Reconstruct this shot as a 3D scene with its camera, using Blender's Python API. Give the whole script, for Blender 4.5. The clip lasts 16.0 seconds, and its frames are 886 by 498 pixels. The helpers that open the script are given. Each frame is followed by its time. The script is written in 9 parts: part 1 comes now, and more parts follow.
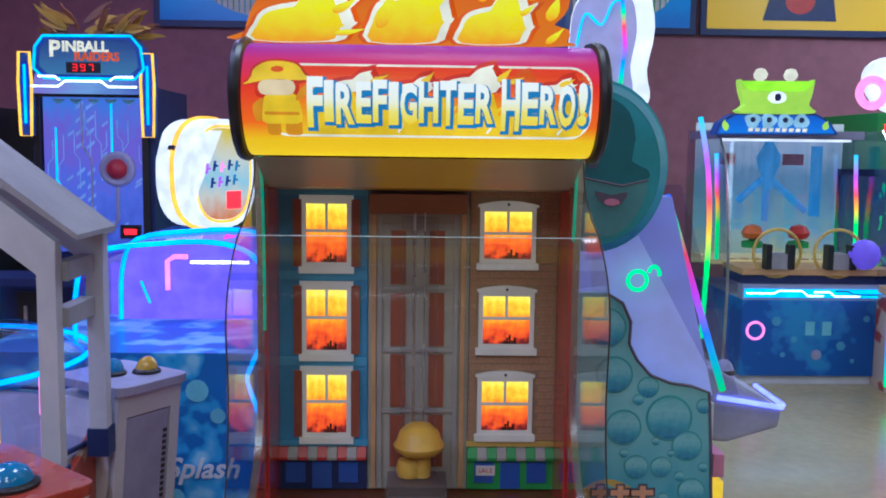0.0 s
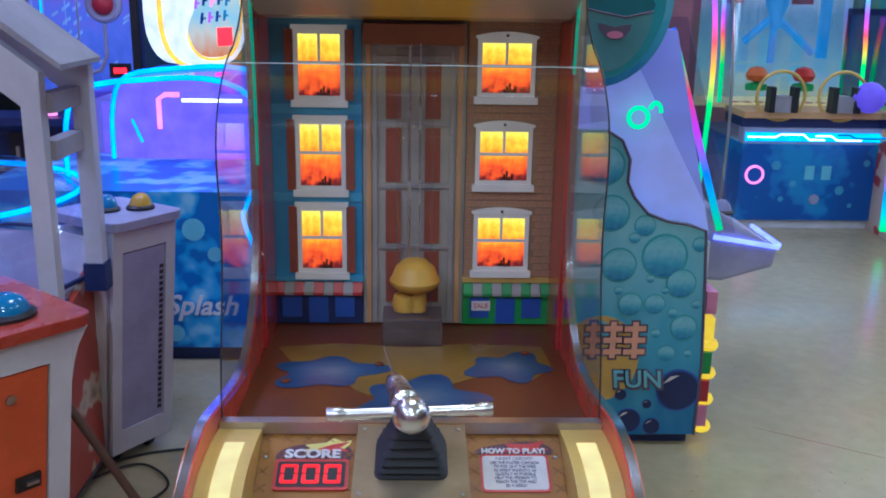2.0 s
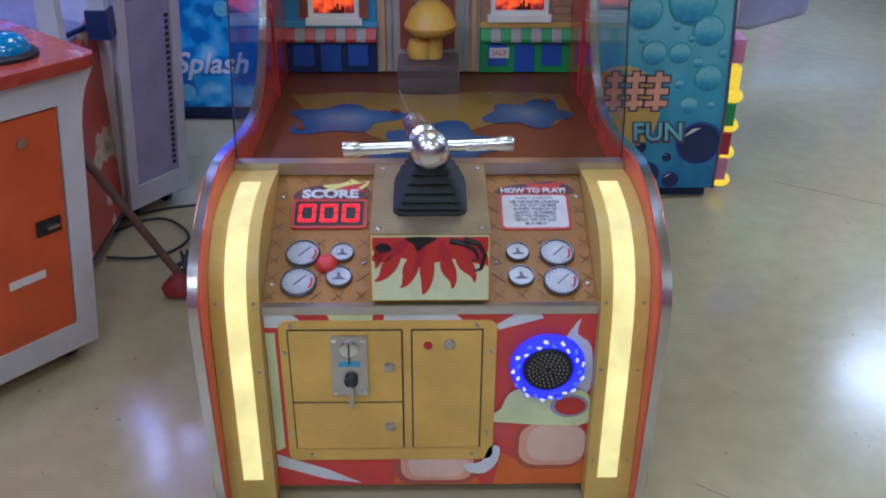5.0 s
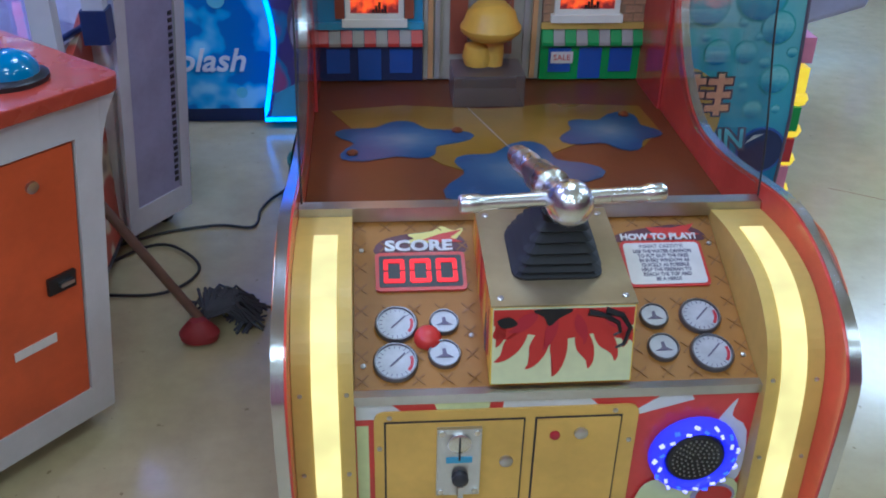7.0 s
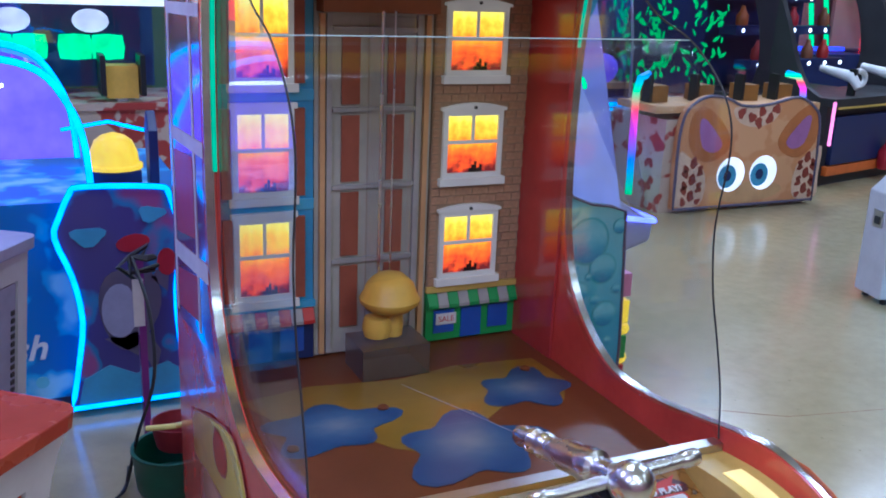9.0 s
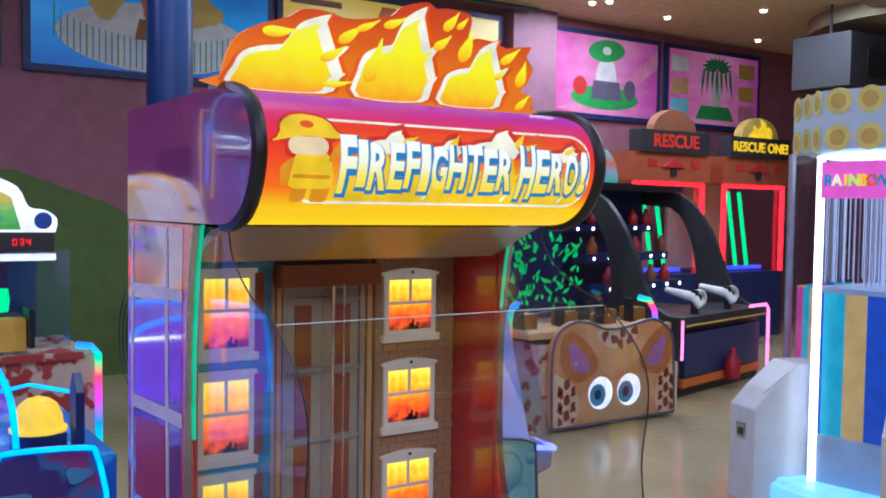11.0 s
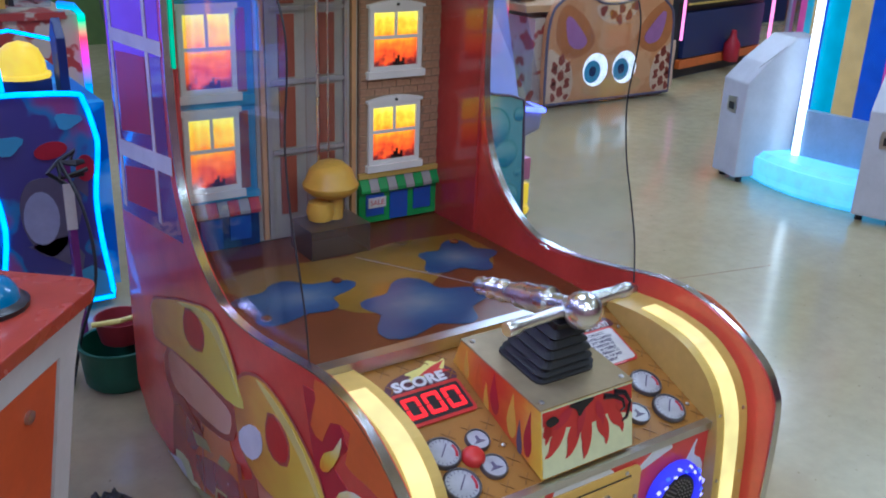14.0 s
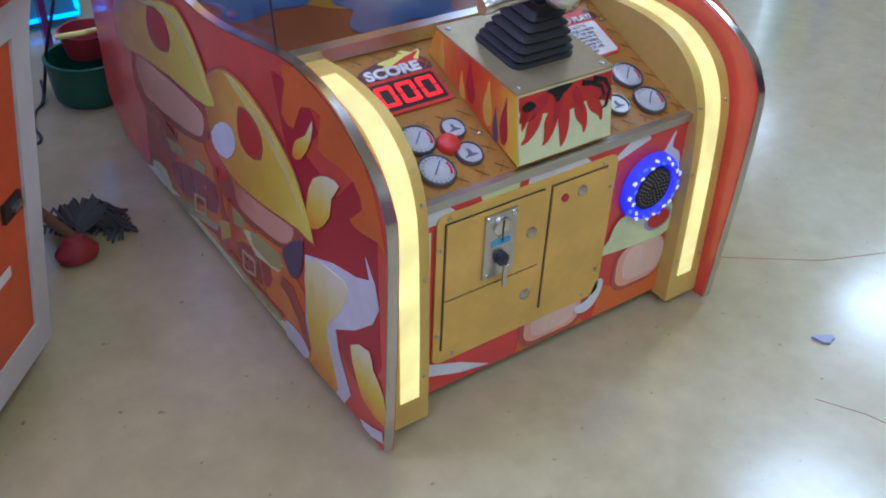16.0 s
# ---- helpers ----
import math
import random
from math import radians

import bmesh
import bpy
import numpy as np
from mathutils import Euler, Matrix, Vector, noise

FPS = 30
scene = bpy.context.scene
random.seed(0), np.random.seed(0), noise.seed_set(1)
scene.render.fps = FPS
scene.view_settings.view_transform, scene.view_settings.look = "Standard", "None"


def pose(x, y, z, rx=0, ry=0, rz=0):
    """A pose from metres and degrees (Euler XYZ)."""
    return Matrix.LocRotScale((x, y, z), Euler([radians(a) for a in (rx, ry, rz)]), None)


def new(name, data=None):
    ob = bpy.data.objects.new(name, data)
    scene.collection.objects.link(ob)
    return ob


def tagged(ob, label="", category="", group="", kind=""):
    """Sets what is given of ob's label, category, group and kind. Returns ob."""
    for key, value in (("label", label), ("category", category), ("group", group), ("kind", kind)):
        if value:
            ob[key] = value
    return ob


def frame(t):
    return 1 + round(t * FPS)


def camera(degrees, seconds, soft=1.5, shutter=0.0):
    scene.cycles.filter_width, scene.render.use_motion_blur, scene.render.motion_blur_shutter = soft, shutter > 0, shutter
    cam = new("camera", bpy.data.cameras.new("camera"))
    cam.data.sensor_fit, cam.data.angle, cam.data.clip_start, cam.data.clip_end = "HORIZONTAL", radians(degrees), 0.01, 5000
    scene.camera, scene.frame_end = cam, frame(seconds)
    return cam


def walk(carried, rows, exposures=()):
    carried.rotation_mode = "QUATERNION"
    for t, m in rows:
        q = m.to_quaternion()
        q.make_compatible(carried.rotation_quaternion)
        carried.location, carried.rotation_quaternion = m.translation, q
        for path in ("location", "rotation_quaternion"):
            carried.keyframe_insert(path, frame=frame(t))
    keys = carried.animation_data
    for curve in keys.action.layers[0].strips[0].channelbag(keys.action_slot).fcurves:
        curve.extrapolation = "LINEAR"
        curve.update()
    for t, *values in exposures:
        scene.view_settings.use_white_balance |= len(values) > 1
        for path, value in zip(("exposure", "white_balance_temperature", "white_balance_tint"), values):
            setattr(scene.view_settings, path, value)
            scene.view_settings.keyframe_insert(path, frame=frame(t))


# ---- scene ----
cam = camera(50.57, 16.0, soft=1.9)
ROWS = [
    (0.0, -0.005, -1.622, 1.499, 83.97, -0.71, -1.51),
    (0.5, -0.003, -1.612, 1.486, 80.88, -1.31, -1.43),
    (1.0, 0.000, -1.595, 1.476, 78.18, -1.34, -1.50),
    (1.5, 0.001, -1.586, 1.465, 76.32, -1.08, -1.55),
    (2.0, 0.002, -1.588, 1.458, 74.72, -0.93, -1.58),
    (2.5, 0.005, -1.581, 1.443, 72.32, -0.88, -1.76),
    (3.0, 0.007, -1.583, 1.438, 69.87, -0.94, -1.77),
    (3.5, 0.011, -1.587, 1.424, 66.98, -0.81, -1.59),
    (4.0, 0.012, -1.581, 1.408, 64.58, -0.58, -1.23),
    (4.5, 0.012, -1.578, 1.381, 62.28, -0.26, -0.91),
    (7.0, -0.276, -1.203, 1.336, 59.62, -1.12, -4.42),
    (7.5, -0.370, -0.993, 1.320, 57.29, -2.38, -11.11),
    (8.0, -0.506, -0.814, 1.334, 60.15, -2.74, -19.12),
    (8.5, -0.597, -0.817, 1.364, 66.44, -2.47, -23.16),
    (9.0, -0.747, -1.006, 1.405, 73.80, -2.28, -24.51),
    (9.5, -0.895, -1.094, 1.435, 79.13, -1.98, -28.38),
    (10.0, -1.008, -1.104, 1.472, 83.14, -1.28, -32.45),
    (12.5, -1.061, -1.135, 1.540, 88.72, -0.57, -34.23),
    (13.0, -1.044, -1.124, 1.493, 83.94, -0.87, -33.88),
    (13.5, -1.039, -1.120, 1.450, 77.36, -1.47, -33.77),
    (14.0, -1.021, -1.122, 1.403, 68.69, -2.10, -33.76),
    (14.5, -1.017, -1.145, 1.379, 64.44, -1.61, -34.23),
    (15.0, -1.023, -1.156, 1.347, 61.29, -1.81, -34.37),
    (15.5, -1.021, -1.149, 1.317, 57.15, -2.18, -34.55),
    (16.0, -1.004, -1.145, 1.286, 53.59, -2.03, -34.64),
]
walk(cam, [(t, pose(x, y, z, rx, ry, rz)) for t, x, y, z, rx, ry, rz in ROWS],
     [(0.0, -0.17, 5450, 4), (2.0, -0.10, 5100, 4), (4.5, -0.05, 5100, 5), (7.0, 0.07, 5000, -4), (8.5, 0.10, 4950, 1), (10.0, -0.02, 5500, 9), (12.5, 0.0, 5850, 6), (13.5, -0.05, 5500, 5), (14.5, 0.15, 5050, -4), (16.0, 0.04, 5100, -1)])

# ---- light ----
world = bpy.data.worlds.new("world")
scene.world = world
world.use_nodes = True
world.node_tree.nodes["Background"].inputs[0].default_value = (0.30, 0.26, 0.42, 1)
world.node_tree.nodes["Background"].inputs[1].default_value = 0.05


def area_lamp(name, loc, size, power, colour, rot=(0, 0, 0)):
    data = bpy.data.lights.new(name, "AREA")
    data.shape, data.size, data.energy, data.color = "DISK", size, power, colour
    ob = new(name, data)
    ob.matrix_world = pose(*loc, *rot)
    return ob


CEIL = 3.75
# ceiling downlights: warm towards the entrance, cooler deeper in the hall; those behind the camera are added fill
DOWNLIGHTS = [(-2.6, -1.6), (-0.4, -2.2), (2.7, -2.0), (-2.6, 1.2), (0.2, 0.95), (3.4, 0.6), (5.8, 1.6), (-2.4, 4.6), (1.0, 4.4), (4.2, 5.2), (7.2, 4.6), (6.0, 6.3), (-2.4, -4.2), (0.4, -4.4), (3.2, -4.0)]
for px, py in DOWNLIGHTS:
    entry, deep = py < -1.9, py < -3.5
    power = (13 if px > 2.3 else 56 if deep else 26) if entry else 62 if px < -2.3 or px > 4 else 48 if px > 2.3 else 38
    # wide soft discs; violet on the left stands in for glow cast by the machines
    area_lamp("downlight_fill_lamp", (px, py, CEIL - 0.03), 1.0, power, (0.88, 0.92, 0.90) if entry else (0.58, 0.53, 1.0) if px < 0 else (0.78, 0.84, 1.0))
# ---- materials ----
def nodes_of(m):
    m.use_nodes = True
    nt = m.node_tree
    return nt, nt.nodes, nt.links, nt.nodes["Principled BSDF"]


def mat(name, rgb, rough=0.5, metal=0.0, var=0.12, scale=8.0, bump=0.05, coat=0.0, fine=60.0, spec=0.5):
    """A surface with two scales of colour variation, uneven gloss and fine relief."""
    m = bpy.data.materials.new(name)
    nt, n, l, b = nodes_of(m)
    tc = n.new("ShaderNodeTexCoord")
    a = n.new("ShaderNodeTexNoise"); a.inputs["Scale"].default_value = scale; a.inputs["Detail"].default_value = 5
    f = n.new("ShaderNodeTexNoise"); f.inputs["Scale"].default_value = scale * fine / 8; f.inputs["Detail"].default_value = 3
    l.new(tc.outputs["Object"], a.inputs["Vector"]); l.new(tc.outputs["Object"], f.inputs["Vector"])
    mix = n.new("ShaderNodeMixRGB"); mix.blend_type = "MULTIPLY"; mix.inputs[0].default_value = 1.0
    ramp = n.new("ShaderNodeValToRGB")
    ramp.color_ramp.elements[0].position, ramp.color_ramp.elements[1].position = 0.3, 0.7
    lo = 1 - var * 1.6
    ramp.color_ramp.elements[0].color = (lo, lo, lo, 1); ramp.color_ramp.elements[1].color = (1 + var * 0.4,) * 3 + (1,)
    add = n.new("ShaderNodeMath"); add.operation = "ADD"
    mul = n.new("ShaderNodeMath"); mul.operation = "MULTIPLY"; mul.inputs[1].default_value = 0.25
    l.new(f.outputs["Fac"], mul.inputs[0]); l.new(a.outputs["Fac"], add.inputs[0]); l.new(mul.outputs[0], add.inputs[1])
    sub = n.new("ShaderNodeMath"); sub.operation = "SUBTRACT"; sub.inputs[1].default_value = 0.12
    l.new(add.outputs[0], sub.inputs[0]); l.new(sub.outputs[0], ramp.inputs[0])
    mix.inputs[1].default_value = (*rgb, 1); l.new(ramp.outputs[0], mix.inputs[2])
    l.new(mix.outputs[0], b.inputs["Base Color"])
    mr = n.new("ShaderNodeMapRange"); mr.inputs["To Min"].default_value = max(0.02, rough - 0.08); mr.inputs["To Max"].default_value = min(1, rough + 0.12)
    l.new(a.outputs["Fac"], mr.inputs["Value"]); l.new(mr.outputs[0], b.inputs["Roughness"])
    b.inputs["Metallic"].default_value = metal
    b.inputs["Coat Weight"].default_value = coat
    b.inputs["Specular IOR Level"].default_value = spec
    if bump:
        bp = n.new("ShaderNodeBump"); bp.inputs["Strength"].default_value = bump; bp.inputs["Distance"].default_value = 0.004
        l.new(f.outputs["Fac"], bp.inputs["Height"]); l.new(bp.outputs[0], b.inputs["Normal"])
    return m


def ramp_mat(name, stops, axis=2, strength=0.0, noise=0.0, rough=0.35, scale=5.0):
    """Colours that run along the part's own length, broken up by noise; emitting where strength is given."""
    m = bpy.data.materials.new(name)
    nt, n, l, b = nodes_of(m)
    tc = n.new("ShaderNodeTexCoord"); sep = n.new("ShaderNodeSeparateXYZ"); l.new(tc.outputs["Generated"], sep.inputs[0])
    no = n.new("ShaderNodeTexNoise"); no.inputs["Scale"].default_value = scale; no.inputs["Detail"].default_value = 4; l.new(tc.outputs["Generated"], no.inputs["Vector"])
    ma = n.new("ShaderNodeMath"); ma.operation = "MULTIPLY_ADD"; ma.inputs[1].default_value = noise; l.new(no.outputs["Fac"], ma.inputs[0]); l.new(sep.outputs[axis], ma.inputs[2])
    sb = n.new("ShaderNodeMath"); sb.operation = "SUBTRACT"; sb.inputs[1].default_value = noise * 0.5; l.new(ma.outputs[0], sb.inputs[0])
    r = n.new("ShaderNodeValToRGB")
    while len(r.color_ramp.elements) < len(stops):
        r.color_ramp.elements.new(0.5)
    for e, (p, c) in zip(r.color_ramp.elements, stops):
        e.position, e.color = p, (*c, 1)
    l.new(sb.outputs[0], r.inputs[0]); l.new(r.outputs[0], b.inputs["Base Color"])
    b.inputs["Roughness"].default_value = rough
    if strength:
        l.new(r.outputs[0], b.inputs["Emission Color"]); b.inputs["Emission Strength"].default_value = strength
        if strength > 0.5:
            nt.links.remove(b.inputs["Base Color"].links[0]); b.inputs["Base Color"].default_value = (0.015, 0.015, 0.015, 1); b.inputs["Specular IOR Level"].default_value = 0.15
    return m


def glow(name, rgb, strength, body=(0.02, 0.02, 0.02), rough=0.35):
    """A lit tube, lamp, backlit print or part brightened by emission, a little uneven along its length."""
    m = bpy.data.materials.new(name)
    nt, n, l, b = nodes_of(m)
    b.inputs["Base Color"].default_value = (*body, 1)
    b.inputs["Roughness"].default_value = rough
    b.inputs["Emission Color"].default_value = (*rgb, 1)
    b.inputs["Specular IOR Level"].default_value = 0.15
    tc = n.new("ShaderNodeTexCoord"); no = n.new("ShaderNodeTexNoise"); no.inputs["Scale"].default_value = 14
    l.new(tc.outputs["Object"], no.inputs["Vector"])
    mr = n.new("ShaderNodeMapRange"); mr.inputs["From Min"].default_value = 0.3; mr.inputs["From Max"].default_value = 0.7
    mr.inputs["To Min"].default_value = strength * 0.8; mr.inputs["To Max"].default_value = strength * 1.15
    l.new(no.outputs["Fac"], mr.inputs["Value"]); l.new(mr.outputs[0], b.inputs["Emission Strength"])
    return m


def clear(name, tint=(1, 1, 1), rough=0.0, low=0.05, high=0.55):
    """Thin clear sheet: see-through, with a sharp reflection that grows at a slant."""
    m = bpy.data.materials.new(name)
    nt, n, l, b = nodes_of(m)
    n.remove(b)
    out = n["Material Output"]
    tr = n.new("ShaderNodeBsdfTransparent"); tr.inputs[0].default_value = (*tint, 1)
    gl = n.new("ShaderNodeBsdfGlossy"); gl.inputs["Roughness"].default_value = rough
    fw = n.new("ShaderNodeLayerWeight"); fw.inputs["Blend"].default_value = 0.5
    pw = n.new("ShaderNodeMath"); pw.operation = "POWER"; pw.inputs[1].default_value = 4.0
    mr = n.new("ShaderNodeMapRange"); mr.inputs["To Min"].default_value = low; mr.inputs["To Max"].default_value = high
    mx = n.new("ShaderNodeMixShader")
    l.new(fw.outputs["Facing"], pw.inputs[0]); l.new(pw.outputs[0], mr.inputs["Value"]); l.new(mr.outputs[0], mx.inputs[0])
    l.new(tr.outputs[0], mx.inputs[1]); l.new(gl.outputs[0], mx.inputs[2]); l.new(mx.outputs[0], out.inputs[0])
    return m


def patched(name, ground, spot, scale=7.0, edge=0.5, rough=0.4, third=None, lit=0.0):
    """A print of irregular patches on a ground colour."""
    m = bpy.data.materials.new(name)
    nt, n, l, b = nodes_of(m)
    tc = n.new("ShaderNodeTexCoord"); no = n.new("ShaderNodeTexNoise"); no.inputs["Scale"].default_value = scale; no.inputs["Detail"].default_value = 2.5
    l.new(tc.outputs["Object"], no.inputs["Vector"])
    r = n.new("ShaderNodeValToRGB"); r.color_ramp.interpolation = "EASE"
    e = r.color_ramp.elements
    e[0].position, e[0].color, e[1].position, e[1].color = edge - 0.02, (*ground, 1), edge + 0.02, (*spot, 1)
    if third:
        x = e.new(edge + 0.12); x.color = (*third, 1)
    l.new(no.outputs["Fac"], r.inputs[0]); l.new(r.outputs[0], b.inputs["Base Color"])
    b.inputs["Roughness"].default_value = rough
    if lit:
        l.new(r.outputs[0], b.inputs["Emission Color"]); b.inputs["Emission Strength"].default_value = lit
    return m


def pool_mat():
    """A puddle print: pale in the middle, deep blue towards its rim."""
    m = bpy.data.materials.new("puddle_print")
    nt, n, l, b = nodes_of(m)
    tc = n.new("ShaderNodeTexCoord"); mp = n.new("ShaderNodeMapping"); mp.inputs["Location"].default_value = (-0.5, -0.5, 0); mp.inputs["Scale"].default_value = (1, 1, 0)
    ln = n.new("ShaderNodeVectorMath"); ln.operation = "LENGTH"
    no = n.new("ShaderNodeTexNoise"); no.inputs["Scale"].default_value = 6
    l.new(tc.outputs["Generated"], mp.inputs["Vector"]); l.new(mp.outputs[0], ln.inputs[0]); l.new(tc.outputs["Generated"], no.inputs["Vector"])
    ma = n.new("ShaderNodeMath"); ma.operation = "MULTIPLY_ADD"; ma.inputs[1].default_value = 0.22
    l.new(no.outputs["Fac"], ma.inputs[0]); l.new(ln.outputs["Value"], ma.inputs[2])
    r = n.new("ShaderNodeValToRGB")
    e = r.color_ramp.elements
    e[0].position, e[0].color, e[1].position, e[1].color = 0.14, (0.15, 0.20, 0.25, 1), 0.52, (0.014, 0.065, 0.17, 1)
    x = e.new(0.32); x.color = (0.05, 0.12, 0.22, 1)
    l.new(ma.outputs[0], r.inputs[0]); l.new(r.outputs[0], b.inputs["Base Color"])
    b.inputs["Roughness"].default_value = 0.28
    return m


def floor_mat():
    m = bpy.data.materials.new("epoxy_floor")
    nt, n, l, b = nodes_of(m)
    tc = n.new("ShaderNodeTexCoord")
    a = n.new("ShaderNodeTexNoise"); a.inputs["Scale"].default_value = 0.9; a.inputs["Detail"].default_value = 6
    f = n.new("ShaderNodeTexNoise"); f.inputs["Scale"].default_value = 14; f.inputs["Detail"].default_value = 6; f.inputs["Roughness"].default_value = 0.65
    d = n.new("ShaderNodeTexNoise"); d.inputs["Scale"].default_value = 46; d.inputs["Detail"].default_value = 2
    for q in (a, f, d):
        l.new(tc.outputs["Object"], q.inputs["Vector"])
    r = n.new("ShaderNodeValToRGB")
    e = r.color_ramp.elements
    e[0].position, e[0].color, e[1].position, e[1].color = 0.3, (0.46, 0.37, 0.19, 1), 0.72, (0.57, 0.49, 0.29, 1)
    l.new(a.outputs["Fac"], r.inputs[0])
    mx = n.new("ShaderNodeMixRGB"); mx.blend_type = "MULTIPLY"; mx.inputs[0].default_value = 0.35
    l.new(r.outputs[0], mx.inputs[1]); l.new(f.outputs["Fac"], mx.inputs[2])
    spk = n.new("ShaderNodeValToRGB"); spk.color_ramp.elements[0].position, spk.color_ramp.elements[1].position = 0.24, 0.29
    spk.color_ramp.elements[0].color = (0.45, 0.4, 0.35, 1)
    l.new(d.outputs["Fac"], spk.inputs[0])
    m2 = n.new("ShaderNodeMixRGB"); m2.blend_type = "MULTIPLY"; m2.inputs[0].default_value = 0.7
    l.new(mx.outputs[0], m2.inputs[1]); l.new(spk.outputs[0], m2.inputs[2]); l.new(m2.outputs[0], b.inputs["Base Color"])
    mr = n.new("ShaderNodeMapRange"); mr.inputs["To Min"].default_value = 0.12; mr.inputs["To Max"].default_value = 0.32
    l.new(f.outputs["Fac"], mr.inputs["Value"]); l.new(mr.outputs[0], b.inputs["Roughness"])
    bp = n.new("ShaderNodeBump"); bp.inputs["Strength"].default_value = 0.06; bp.inputs["Distance"].default_value = 0.01
    l.new(f.outputs["Fac"], bp.inputs["Height"]); l.new(bp.outputs[0], b.inputs["Normal"])
    b.inputs["Coat Weight"].default_value = 0.3; b.inputs["Coat Roughness"].default_value = 0.12
    return m


M = {}
for nm, rgb, ro, me in (
        ("white", (0.72, 0.72, 0.72), 0.4, 0), ("grey", (0.35, 0.34, 0.37), 0.5, 0), ("dark", (0.03, 0.03, 0.035), 0.45, 0), ("black", (0.012, 0.012, 0.014), 0.4, 0),
        ("red", (0.55, 0.035, 0.03), 0.35, 0), ("crimson", (0.45, 0.02, 0.04), 0.35, 0), ("orange", (0.70, 0.16, 0.03), 0.4, 0), ("door_orange", (0.62, 0.10, 0.025), 0.45, 0),
        ("yellow", (0.78, 0.48, 0.07), 0.4, 0), ("gold", (0.66, 0.46, 0.11), 0.4, 0), ("coin_yellow", (0.72, 0.46, 0.10), 0.42, 0), ("lemon", (0.80, 0.72, 0.20), 0.4, 0),
        ("pale", (0.75, 0.78, 0.45), 0.4, 0), ("blue", (0.03, 0.10, 0.45), 0.35, 0), ("navy", (0.015, 0.03, 0.12), 0.4, 0), ("sky", (0.10, 0.38, 0.60), 0.4, 0),
        ("facade_blue", (0.07, 0.30, 0.54), 0.45, 0), ("teal", (0.05, 0.36, 0.42), 0.35, 0), ("aqua", (0.20, 0.58, 0.70), 0.35, 0), ("pool", (0.03, 0.085, 0.19), 0.3, 0),
        ("pool_light", (0.06, 0.16, 0.31), 0.3, 0), ("green", (0.04, 0.35, 0.08), 0.4, 0), ("frog", (0.40, 0.65, 0.06), 0.4, 0), ("purple", (0.22, 0.05, 0.24), 0.12, 0),
        ("pink", (0.70, 0.25, 0.42), 0.4, 0), ("peach", (0.80, 0.42, 0.28), 0.4, 0), ("brown", (0.28, 0.10, 0.045), 0.45, 0), ("rust", (0.155, 0.043, 0.013), 0.35, 0),
        ("tan", (0.62, 0.36, 0.16), 0.45, 0), ("brick", (0.36, 0.24, 0.15), 0.6, 0), ("stone", (0.40, 0.38, 0.36), 0.5, 0), ("chrome", (0.78, 0.79, 0.80), 0.24, 1),
        ("steel", (0.60, 0.60, 0.62), 0.3, 1), ("brushed", (0.46, 0.37, 0.22), 0.30, 0.6), ("rubber", (0.015, 0.015, 0.016), 0.6, 0), ("cable", (0.02, 0.02, 0.02), 0.5, 0),
        ("mauve", (0.30, 0.115, 0.15), 0.7, 0), ("cream", (0.68, 0.57, 0.30), 0.7, 0), ("lilac", (0.36, 0.36, 0.52), 0.45, 0), ("mop", (0.065, 0.065, 0.08), 0.9, 0),
        ("panel_tan", (0.33, 0.15, 0.022), 0.5, 0), ("leather", (0.25, 0.115, 0.022), 0.45, 0), ("paper", (0.72, 0.70, 0.68), 0.5, 0), ("ink", (0.12, 0.10, 0.16), 0.5, 0)):
    M[nm] = mat(nm, rgb, ro, me)
M["facade_red"] = mat("inner_red", (0.50, 0.05, 0.05), 0.14, coat=0.3)
M["purple_gloss"] = mat("purple_gloss", (0.26, 0.035, 0.15), 0.06, coat=0.6, bump=0.0, var=0.08)
M["side_red"] = mat("side_red", (0.70, 0.075, 0.055), 0.2, coat=0.35, bump=0.01)
M["shutter_red"] = mat("shutter_red", (0.33, 0.09, 0.05), 0.4, scale=20)
M["bezel"] = mat("bezel", (0.16, 0.15, 0.16), 0.3, 0.6)
M["dial_grey"] = mat("dial_grey", (0.46, 0.46, 0.48), 0.3, bump=0.01, scale=30)
M["shaft_wall"] = mat("shaft_wall", (0.44, 0.42, 0.36), 0.5)
M["frosted"] = clear("frosted", (0.72, 0.70, 0.78), 0.35, 0.22, 0.6)
# faint emission in the toy window frames stands in for the panes' halo
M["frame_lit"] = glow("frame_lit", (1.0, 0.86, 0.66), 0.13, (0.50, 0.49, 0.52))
M["floor"] = floor_mat()
M["puddle"] = pool_mat()
M["glass"] = clear("acrylic", (0.95, 0.96, 0.98), 0.0, 0.035, 0.5)
M["front_glass"] = clear("front_acrylic", (0.96, 0.97, 0.98), 0.02, 0.006, 0.30)
M["dome"] = clear("dome_acrylic", (0.86, 0.87, 0.97), 0.03, 0.08, 0.6)
# slight emission paints the bright line along the clear sheet's edge
M["edge"] = glow("acrylic_edge", (0.5, 0.8, 0.8), 0.12, (0.6, 0.7, 0.7))
M["strip"] = glow("light_strip", (1.0, 0.76, 0.27), 1.12, (0.15, 0.13, 0.08))
M["digit"] = glow("red_digit", (1.0, 0.012, 0.02), 1.5)
M["cyan"] = glow("cyan_tube", (0.005, 0.25, 1.0), 3.4)
M["cyan2"] = glow("pale_cyan_tube", (0.03, 0.48, 1.0), 1.9)
M["blue_led"] = glow("blue_led", (0.05, 0.08, 1.0), 2.5)
M["violet"] = glow("violet_tube", (0.22, 0.05, 1.0), 2.6)
M["green_led"] = glow("green_led", (0.02, 0.80, 0.20), 1.9)
